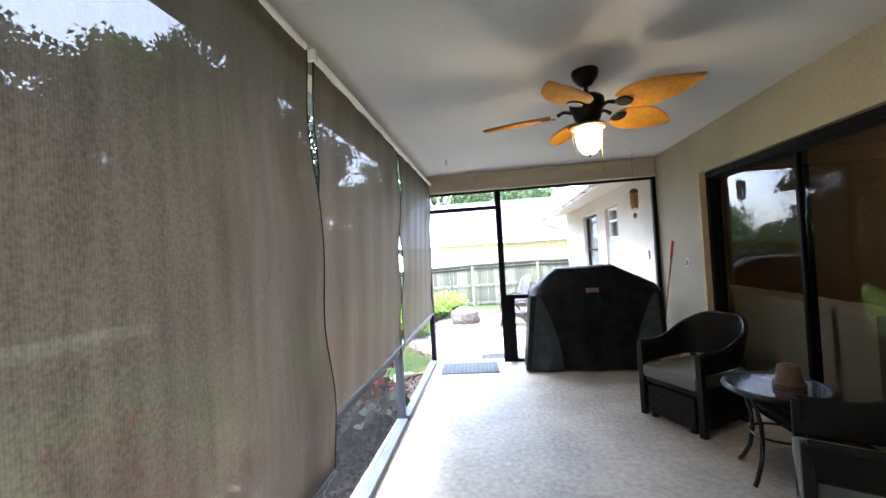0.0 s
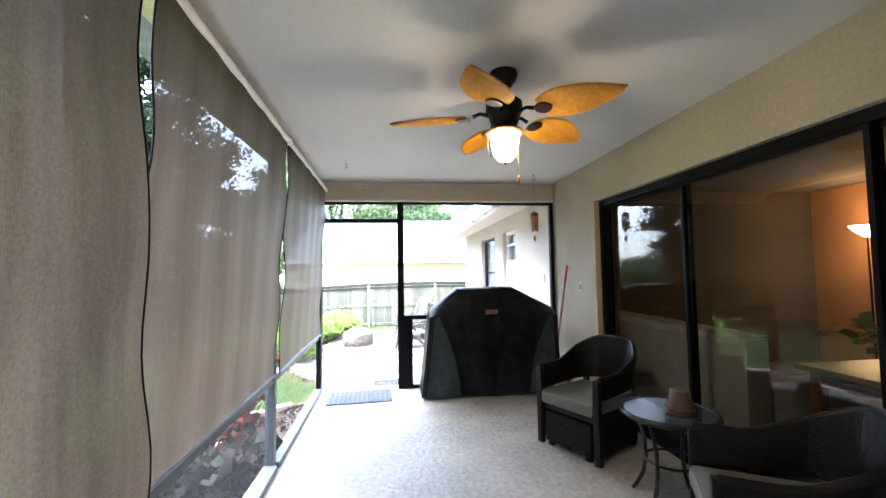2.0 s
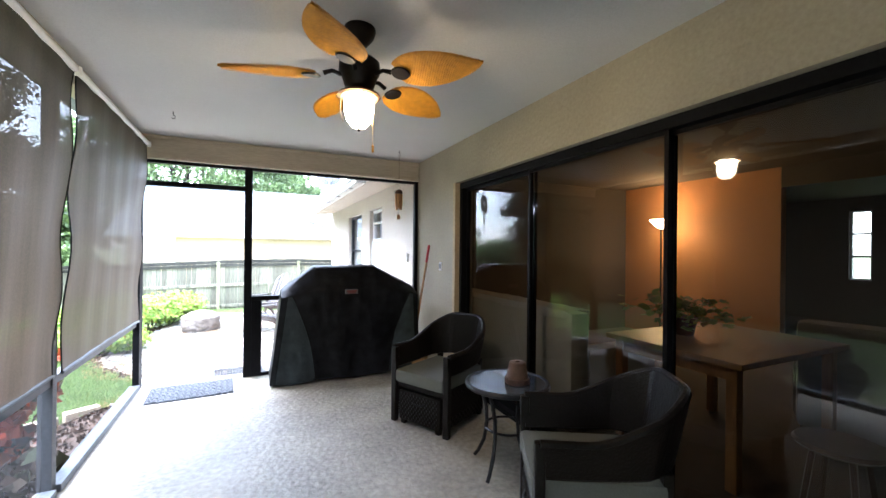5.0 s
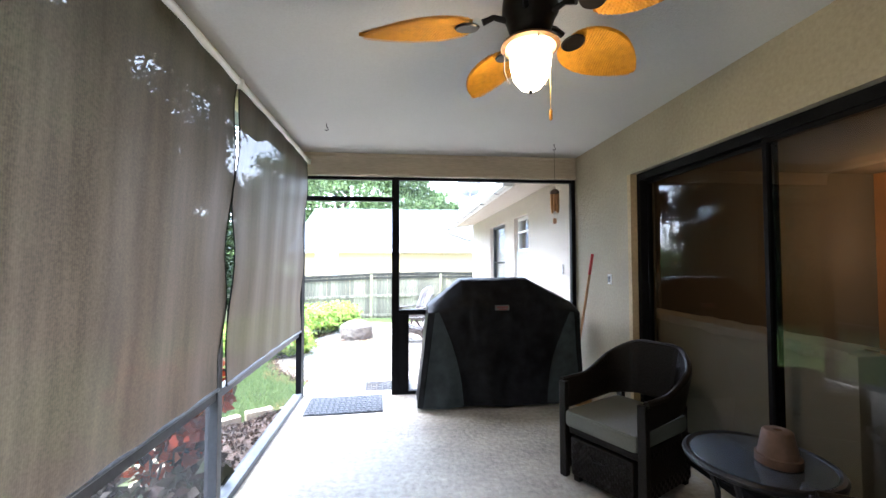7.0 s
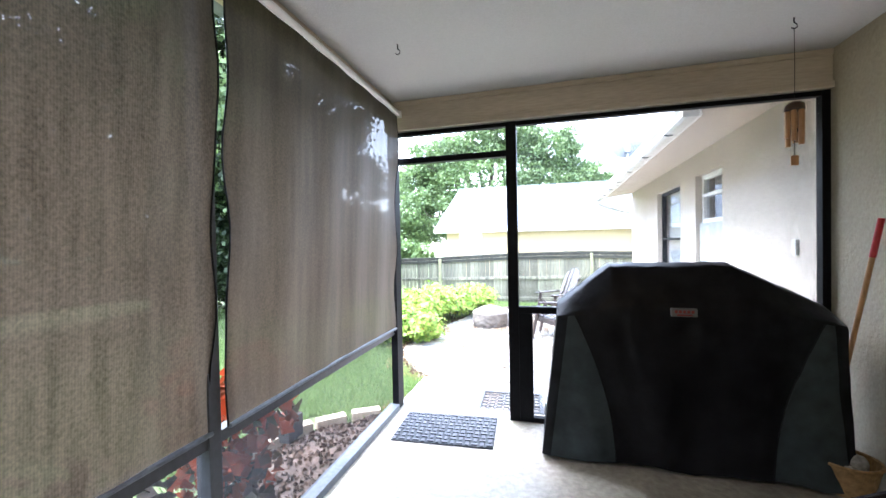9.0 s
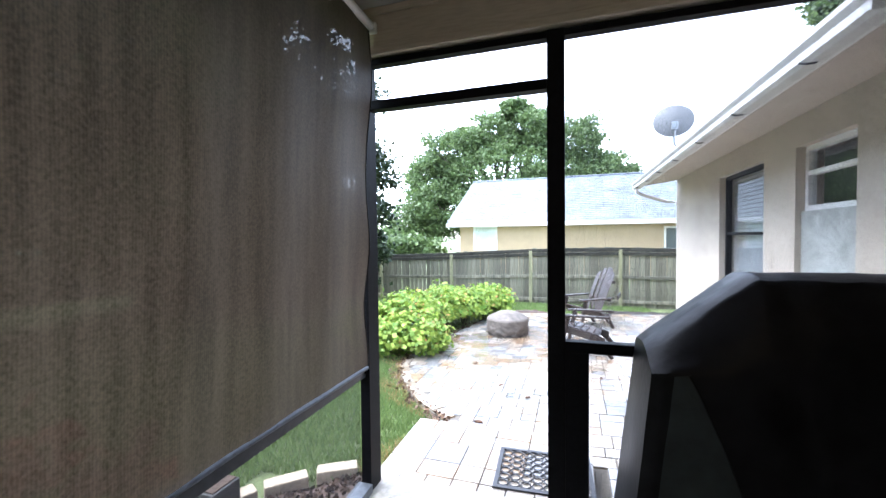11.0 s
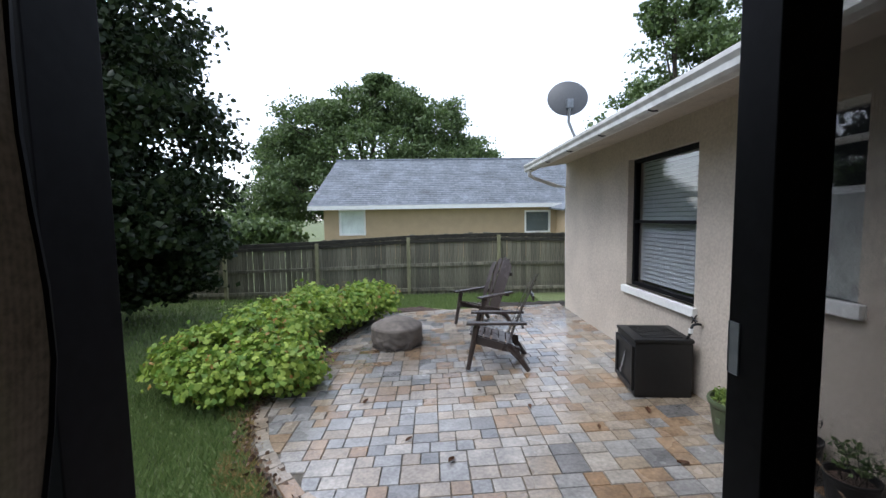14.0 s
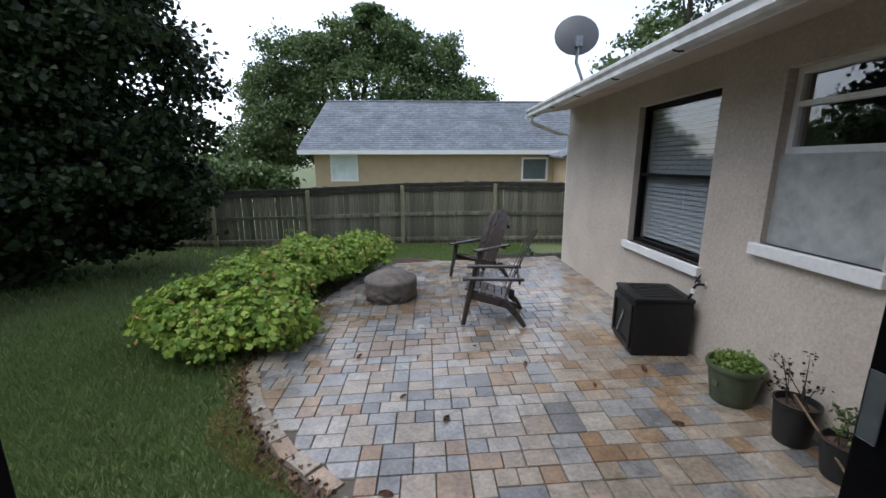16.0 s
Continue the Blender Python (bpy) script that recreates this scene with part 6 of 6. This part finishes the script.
# ---- patio of mixed pavers ----
def paver_mat(name, socket_node, socket):
    """Wet concrete pavers in blended tans, greys and rusts: one tone to each stone."""
    m = bpy.data.materials.new(name)
    m.use_nodes = True
    n, l = m.node_tree.nodes, m.node_tree.links
    b = n["Principled BSDF"]
    src = n.new(socket_node)
    ramp = n.new("ShaderNodeValToRGB")
    cr = ramp.color_ramp
    cr.interpolation = "CONSTANT"
    tones = [(0.0, (0.33, 0.275, 0.215)), (0.14, (0.25, 0.242, 0.23)), (0.26, (0.29, 0.20, 0.125)), (0.38, (0.35, 0.315, 0.27)), (0.54, (0.28, 0.225, 0.165)), (0.66, (0.175, 0.17, 0.165)), (0.74, (0.25, 0.16, 0.09)), (0.80, (0.31, 0.255, 0.195)), (0.93, (0.285, 0.275, 0.26))]
    cr.elements[0].position, cr.elements[0].color = 0.0, (*tones[0][1], 1)
    cr.elements[1].position, cr.elements[1].color = tones[1][0], (*tones[1][1], 1)
    for p, c in tones[2:]:
        e = cr.elements.new(p)
        e.color = (*c, 1)
    l.new(src.outputs[socket], ramp.inputs["Fac"])
    geo = n.new("ShaderNodeNewGeometry")
    g, s = n.new("ShaderNodeTexNoise"), n.new("ShaderNodeTexNoise")
    g.inputs["Scale"].default_value, g.inputs["Detail"].default_value = 42, 8
    s.inputs["Scale"].default_value, s.inputs["Detail"].default_value = 7, 6
    l.new(geo.outputs["Position"], g.inputs["Vector"])
    l.new(geo.outputs["Position"], s.inputs["Vector"])
    add = n.new("ShaderNodeMath")
    add.operation = "ADD"
    l.new(g.outputs[0], add.inputs[0])
    l.new(s.outputs[0], add.inputs[1])
    mr = n.new("ShaderNodeMapRange")
    mr.inputs["From Min"].default_value, mr.inputs["From Max"].default_value = 0.6, 1.4
    mr.inputs["To Min"].default_value, mr.inputs["To Max"].default_value = 0.45, 1.4
    l.new(add.outputs[0], mr.inputs["Value"])
    damp = n.new("ShaderNodeTexNoise")
    damp.inputs["Scale"].default_value, damp.inputs["Detail"].default_value = 0.55, 3
    l.new(geo.outputs["Position"], damp.inputs["Vector"])
    dr = n.new("ShaderNodeMapRange")
    dr.inputs["From Min"].default_value, dr.inputs["From Max"].default_value = 0.35, 0.65
    dr.inputs["To Min"].default_value, dr.inputs["To Max"].default_value = 0.62, 1.08
    l.new(damp.outputs[0], dr.inputs["Value"])
    both = n.new("ShaderNodeMath")
    both.operation = "MULTIPLY"
    l.new(mr.outputs[0], both.inputs[0])
    l.new(dr.outputs[0], both.inputs[1])
    hs = n.new("ShaderNodeHueSaturation")
    l.new(ramp.outputs[0], hs.inputs["Color"])
    l.new(both.outputs[0], hs.inputs["Value"])
    l.new(hs.outputs[0], b.inputs["Base Color"])
    wet = n.new("ShaderNodeTexNoise")
    wet.inputs["Scale"].default_value, wet.inputs["Detail"].default_value = 1.1, 4
    l.new(geo.outputs["Position"], wet.inputs["Vector"])
    rr = n.new("ShaderNodeMapRange")
    rr.inputs["From Min"].default_value, rr.inputs["From Max"].default_value = 0.35, 0.65
    rr.inputs["To Min"].default_value, rr.inputs["To Max"].default_value = 0.10, 0.40
    l.new(wet.outputs[0], rr.inputs["Value"])
    l.new(rr.outputs[0], b.inputs["Roughness"])
    b.inputs["Coat Weight"].default_value, b.inputs["Coat Roughness"].default_value = 0.45, 0.12
    bp = n.new("ShaderNodeBump")
    bp.inputs["Strength"].default_value, bp.inputs["Distance"].default_value = 0.45, 0.006
    l.new(g.outputs[0], bp.inputs["Height"])
    l.new(bp.outputs[0], b.inputs["Normal"])
    return m
PAVER = paver_mat("wet_paver", "ShaderNodeObjectInfo", "Random")
PAVER_FAR = paver_mat("wet_paver_blend", "ShaderNodeNewGeometry", "Random Per Island")
YP0, YP1 = 5.88, 12.55
LEFT = [(5.8, -0.72), (7.18, -0.72), (7.26, -0.62), (7.41, -0.78), (7.67, -1.08), (8.0, -1.34), (8.3, -1.54), (8.8, -1.76), (9.3, -1.82), (10.2, -1.62), (11.2, -1.38), (12.6, -1.05)]
def left_edge(y):
    for (a, xa), (b, xb) in zip(LEFT, LEFT[1:]):
        if y <= b:
            return xa + (xb - xa) * (y - a) / (b - a)
    return LEFT[-1][1]
bm = grid_sheet(lambda u, v: (lambda y: (lambda x: Vector((x, y, patio_z(x, y) - 0.016)))(left_edge(y) - 0.02 + (XR - left_edge(y) + 0.018) * v))(YP0 + (YP1 - YP0) * u), 60, 8)
patio = tagged(part("pavement", bm, JOINT), "patio of wet tan, grey and rust pavers with sandy joints", "patio", kind="structure")


def paver_mesh(w, d, material):
    """One stone: chamfered top, sides going into the joint."""
    me = bpy.data.meshes.new("paver")
    h, c, z = 0.0022, 0.0035, -0.05
    a, b = w / 2 - h, d / 2 - h
    v = [(sx * a, sy * b, z) for sx, sy in ((-1, -1), (1, -1), (1, 1), (-1, 1))]
    v += [(sx * a, sy * b, -0.007) for sx, sy in ((-1, -1), (1, -1), (1, 1), (-1, 1))]
    v += [(sx * (a - c), sy * (b - c), 0) for sx, sy in ((-1, -1), (1, -1), (1, 1), (-1, 1))]
    f = [(8, 9, 10, 11)]
    for k in range(4):
        j = (k + 1) % 4
        f += [(k, j, 4 + j, 4 + k), (4 + k, 4 + j, 8 + j, 8 + k)]
    me.from_pydata(v, [], f)
    me.materials.append(material)
    return me


U = 0.067
rngp = random.Random(77)
nx, ny = int((XR + 1.9) / U), int((YP1 - YP0) / U)
BANDS = {5: [[(0, 0, 3, 2), (0, 2, 3, 3)], [(0, 0, 3, 3), (0, 3, 3, 2)], [(0, 0, 2, 2), (0, 2, 2, 3)], [(0, 0, 3, 2), (3, 0, 2, 2), (0, 2, 2, 3), (2, 2, 3, 3)], [(0, 0, 2, 3), (2, 0, 3, 3), (0, 3, 3, 2), (3, 3, 2, 2)], [(0, 0, 4, 3), (0, 3, 2, 2), (2, 3, 2, 2)]],
         4: [[(0, 0, 3, 2), (0, 2, 3, 2)], [(0, 0, 2, 2), (0, 2, 2, 2)], [(0, 0, 3, 2), (3, 0, 2, 2), (0, 2, 2, 2), (2, 2, 3, 2)], [(0, 0, 2, 2), (2, 0, 3, 2), (0, 2, 3, 2), (3, 2, 2, 2)]]}
pieces = []
j0, turn = 0, 0
while j0 <= ny - 4:
    band = 5 if turn % 2 == 0 and j0 <= ny - 5 else 4
    i0 = 0
    while i0 < nx:
        blk = rngp.choice(BANDS[band])
        bw = max(a + w for a, b, w, d in blk)
        for a, b, w, d in blk:
            x0 = XR - (i0 + a + w) * U - 0.002
            pieces.append((x0 + w * U / 2, YP0 + (j0 + b) * U + d * U / 2, w, d))
        i0 += bw
    j0 += band
    turn += 1
near, far, BORDER = [], [], 0.128
for x, y, w, d in pieces:
    edge_x = max(left_edge(y - d * U / 2), left_edge(y + d * U / 2)) + BORDER
    if (y < 6.86 and -0.95 < x < 0.62) or x + w * U / 2 < edge_x + 0.03:
        continue
    (near if y < 8.75 and len(near) < 280 and x - w * U / 2 > edge_x else far).append((x, y, w, d))
meshes = {}
slope = math.atan(0.036)
for x, y, w, d in near:
    if (w, d) not in meshes:
        meshes[(w, d)] = paver_mesh(w * U, d * U, PAVER)
    ob = new("paver", meshes[(w, d)])
    ob.parent = patio
    ob.location = (x, y, patio_z(x, y) + rngp.uniform(-0.002, 0.002))
    ob.rotation_euler = (rngp.uniform(-0.006, 0.006), -slope + rngp.uniform(-0.006, 0.006), rngp.uniform(-0.006, 0.006))
V, F = [], []
def add_stone(x, y, w, d, rz=0.0, z=None):
    h, c = 0.0025, 0.004
    a, b = w / 2 - h, d / 2 - h
    tx, ty = rngp.uniform(-0.006, 0.006), rngp.uniform(-0.006, 0.006)
    dz = rngp.uniform(-0.002, 0.002)
    base = len(V)
    cs, sn = math.cos(rz), math.sin(rz)
    for aa, bb, zz in ((a, b, -0.05), (a, b, -0.007), (a - c, b - c, 0)):
        for sx, sy in ((-1, -1), (1, -1), (1, 1), (-1, 1)):
            px, py = sx * aa, sy * bb
            X, Y = x + cs * px - sn * py, y + sn * px + cs * py
            if rz == 0.0:
                X = max(X, left_edge(Y) + BORDER + (0 if sx < 0 else 0.02))
            V.append((X, Y, (patio_z(X, Y) if z is None else z) + zz + dz + tx * px + ty * py))
    F.append(tuple(base + k for k in (8, 9, 10, 11)))
    for k in range(4):
        j = (k + 1) % 4
        F.append((base + k, base + j, base + 4 + j, base + 4 + k))
        F.append((base + 4 + k, base + 4 + j, base + 8 + j, base + 8 + k))
for x, y, w, d in far:
    add_stone(x, y, w * U, d * U)
# the border course that follows the curved edge
yy = 7.24
while yy < 12.5:
    x0, x1 = left_edge(yy), left_edge(yy + 0.02)
    ang = math.atan2(0.02, x1 - x0)
    add_stone(x0 + 0.06 * math.sin(ang), yy - 0.06 * math.cos(ang), 0.215, 0.12, ang)
    yy += 0.222 * math.sin(ang)
me = bpy.data.meshes.new("pavers_joined")
me.from_pydata(V, [], F)
me.materials.append(PAVER_FAR)
ob = new("far_pavers", me)
ob.parent = patio
tagged(ob, kind="stuff")

# bare soil with litter between the border course and the lawn
bm = grid_sheet(lambda u, v: (lambda y: Vector((left_edge(y) - 0.03 - (0.13 + 0.07 * noise.noise(Vector((y * 2.3, 0, 5)))) * v + 0.03, y, patio_z(left_edge(y), y) - 0.022 - 0.02 * v + 0.012 * noise.noise(Vector((y * 9, v * 3, 1))))))(7.2 + 5.3 * u), 120, 5)
tagged(part("soil_edge", bm, MULCH), "bare brown soil along the curved paver edge", "soil", kind="structure")
rl = np.random.default_rng(71)
ly = rl.uniform(7.25, 11.5, 420)
lx = np.array([left_edge(y) for y in ly]) + rl.normal(-0.05, 0.07, 420)
lz = np.array([patio_z(a, b) for a, b in zip(lx, ly)]) + 0.006
litter = leaves("leaf_litter", np.stack([lx, ly, lz], 1), 0.045, mat("brown_litter", (0.12, 0.07, 0.04), 0.8, vary=0.35, island=0.5, bump=0.1), None, 72)
tagged(litter, "small brown dead leaves and twigs along the paver edge", "leaf litter", kind="stuff")

# the step outside the doorway
STEPZ = -0.115
step = tagged(part("door_step", box(-0.70, YE + 0.082, -0.5, 0.56, 6.80, STEPZ - 0.012), JOINT), "raised paver step outside the doorway", "step", kind="structure")
yy = YE + 0.085
row = 0
while yy < 6.72:
    d = min(0.158 if row % 2 else 0.237, 6.805 - yy)
    xx = -0.705
    while xx < 0.5:
        w = min(rngp.choice((0.237, 0.158, 0.237)), 0.565 - xx)
        if 0.565 - xx - w < 0.08:
            w = 0.565 - xx
        key = (round(w, 3), round(d, 3), "s")
        if key not in meshes:
            meshes[key] = paver_mesh(w, d, PAVER)
        ob = new("paver", meshes[key])
        ob.parent = step
        ob.location = (xx + w / 2, yy + d / 2, STEPZ + rngp.uniform(-0.002, 0.002))
        xx += w
    yy += d
    row += 1
sm = thing("doormat", "black openwork rubber doormat with scrolls on the step", "mat", pose(0.275, 6.33, STEPZ + 0.003, 0, 0, 3))
part("border", boxes((-0.28, -0.22, 0, 0.28, -0.195, 0.01), (-0.28, 0.195, 0, 0.28, 0.22, 0.01), (-0.28, -0.195, 0, -0.255, 0.195, 0.01), (0.255, -0.195, 0, 0.28, 0.195, 0.01)), BLACKRUB, sm)
bm = bmesh.new()
for i in range(8):
    for j in range(6):
        cx, cy = -0.225 + i * 0.0643, -0.163 + j * 0.065
        tube([(cx + 0.029 * math.cos(k * 0.6283), cy + 0.029 * math.sin(k * 0.6283), 0.005) for k in range(10)], 0.005, 4, bm, closed=True)
tagged(part("scrollwork", bm, BLACKRUB, sm), kind="stuff")

# ---- far edge of the patio ----
rs = random.Random(5)
STONE = mat("pale_edging_stone", (0.42, 0.35, 0.27), 0.9, vary=0.2, grain=20, bump=0.5)
for k in range(8):
    a = k / 7
    x, y = -0.95 + 1.05 * a, 12.66 + 0.32 * math.sin(math.pi * (0.15 + 0.75 * a)) - 0.12 * a
    e = thing("edging_stone", "pale rough stone edging a small mulch bed", "edging stone", pose(x, y, ground_z(x, y) - 0.03, 0, 0, -14 - 26 * (a - 0.5) + rs.uniform(-8, 8)), "stones round the small bed")
    bm = box(-0.085, -0.05, 0, 0.085, 0.05, 0.15, 0.02)
    for v in bm.verts:
        v.co += 0.008 * Vector((noise.noise(v.co * 17 + Vector((k, 0, 0))), noise.noise(v.co * 17 + Vector((0, k, 0))), noise.noise(v.co * 17)))
    part("stone", bm, STONE, e)
bm = grid_sheet(lambda u, v: Vector((-1.0 + 1.05 * u, 12.56 + (0.10 + 0.28 * math.sin(math.pi * u)) * v, -0.34 + 0.03 * noise.noise(Vector((u * 7, v * 5, 0))))), 20, 6)
tagged(part("mulch_bed_small", bm, MULCH), "small red-brown mulch bed at the end of the patio", "mulch bed", kind="structure")
DARKSOIL = mat("black_soil", (0.03, 0.025, 0.02), 0.95, vary=0.4, grain=40, bump=1.0)
bm = grid_sheet(lambda u, v: Vector((1.15 + 1.35 * u, 12.56 + 0.36 * v, -0.30 + 0.05 * math.sin(math.pi * v) + 0.03 * noise.noise(Vector((u * 9, v * 5, 4))))), 24, 8)
tagged(part("soil_strip", bm, DARKSOIL), "dark soil strip between patio and grass", "soil", kind="structure")

# ---- dead leaves ----
DEAD = mat("brown_dead_leaf", (0.16, 0.075, 0.035), 0.7, vary=0.3, bump=0.2)
for (x, y) in ((-0.343, 7.27), (0.02, 7.9), (-0.30, 8.2), (0.75, 8.6), (0.35, 9.0), (1.2, 8.2), (1.55, 7.7), (-0.75, 8.9), (0.05, 7.1), (1.0, 10.2), (1.5, 9.7), (1.7, 8.4)):
    lf = thing("dead_leaf", "curled brown dead leaf lying on the pavers", "leaf", pose(x, y, patio_z(x, y) + 0.004, 0, 0, rs.uniform(0, 360)), "dead leaves on the patio")
    sz = rs.uniform(0.02, 0.04) if (x, y) != (-0.343, 7.27) else 0.045
    bm = grid_sheet(lambda u, v: Vector(((u - 0.5) * 2 * sz, (v - 0.5) * 1.1 * sz * math.sin(math.pi * (0.06 + 0.88 * u)), 0.35 * sz * (2 * v - 1) ** 2 + 0.25 * sz * u)), 6, 4)
    bmesh.ops.solidify(bm, geom=bm.faces[:], thickness=0.0012)
    part("blade", bm, DEAD, lf)

# ---- grass ----
def blades(name, pts, h, material, seed, label, lean=0.45):
    rng = np.random.default_rng(seed)
    n = len(pts)
    a = rng.uniform(0, 2 * np.pi, n)
    hh = h * rng.uniform(0.5, 1.25, n)
    side = np.stack([np.cos(a), np.sin(a), np.zeros(n)], 1) * (0.0035 + 0.002 * rng.random(n))[:, None]
    b = rng.uniform(0, 2 * np.pi, n)
    tip = np.stack([np.cos(b) * hh * lean, np.sin(b) * hh * lean, hh], 1)
    v = np.empty((n, 4, 3))
    v[:, 0], v[:, 1] = pts - side, pts + side
    v[:, 2] = pts + tip * np.array([0.4, 0.4, 0.6]) + side * 0.8
    v[:, 3] = pts + tip
    me = bpy.data.meshes.new(name)
    me.vertices.add(n * 4)
    me.vertices.foreach_set("co", v.ravel())
    idx = (np.arange(n)[:, None] * 4 + np.array([0, 1, 2, 0, 2, 3])[None]).ravel()
    me.loops.add(n * 6)
    me.loops.foreach_set("vertex_index", idx.astype(np.int32))
    me.polygons.add(n * 2)
    me.polygons.foreach_set("loop_start", np.arange(0, n * 6, 3, dtype=np.int32))
    me.update(calc_edges=True)
    me.materials.append(material)
    return tagged(new(name, me), label, "grass", kind="stuff")
rg = np.random.default_rng(8)
def lawn_points(n, x0, x1, y0, y1, keep):
    x, y = rg.uniform(x0, x1, n), rg.uniform(y0, y1, n)
    z = np.array([ground_z(a, b) for a, b in zip(x, y)])
    k = np.array([keep(a, b) for a, b in zip(x, y)])
    return np.stack([x, y, z], 1)[k]
def on_lawn(x, y):
    if y < 6.5 and x > -1.9:
        return x < -1.75 or (y > 6.25 and x < -0.8)
    return x < left_edge(y) - 0.06 if y < 12.6 else y > 12.95 or x < -1.1
def near_lawn(x, y):
    return on_lawn(x, y) and random.random() < max(0.0, min(1.0, (11.5 - y) / 3.0)) * max(0.0, min(1.0, (x + 5.6) / 2.0))
blades("grass_near", lawn_points(120000, -5.6, -0.6, 5.0, 11.5, near_lawn), 0.075, GRASS, 61, "short green lawn grass beside the patio")
blades("grass_far", lawn_points(60000, -8.5, -0.6, 2.0, 16.2, on_lawn), 0.085, GRASS, 62, "short green lawn grass across the yard")
blades("grass_strip", lawn_points(22000, -2.0, 2.4, 12.6, 16.2, on_lawn), 0.085, GRASS, 63, "short green grass strip before the fence")
STRAW = leafy("straw_grass", (0.28, 0.20, 0.08), (0.40, 0.30, 0.13))
def at_edge(x, y):
    d = left_edge(y) - x
    return 0.0 < d < 0.26 * (0.6 + 0.5 * math.sin(y * 5)) + 0.08 and y < 9.6
blades("dry_grass_edge", lawn_points(60000, -2.2, -0.5, 6.0, 9.6, at_edge), 0.05, STRAW, 64, "dry straw-coloured grass along the paver edge", 1.1)
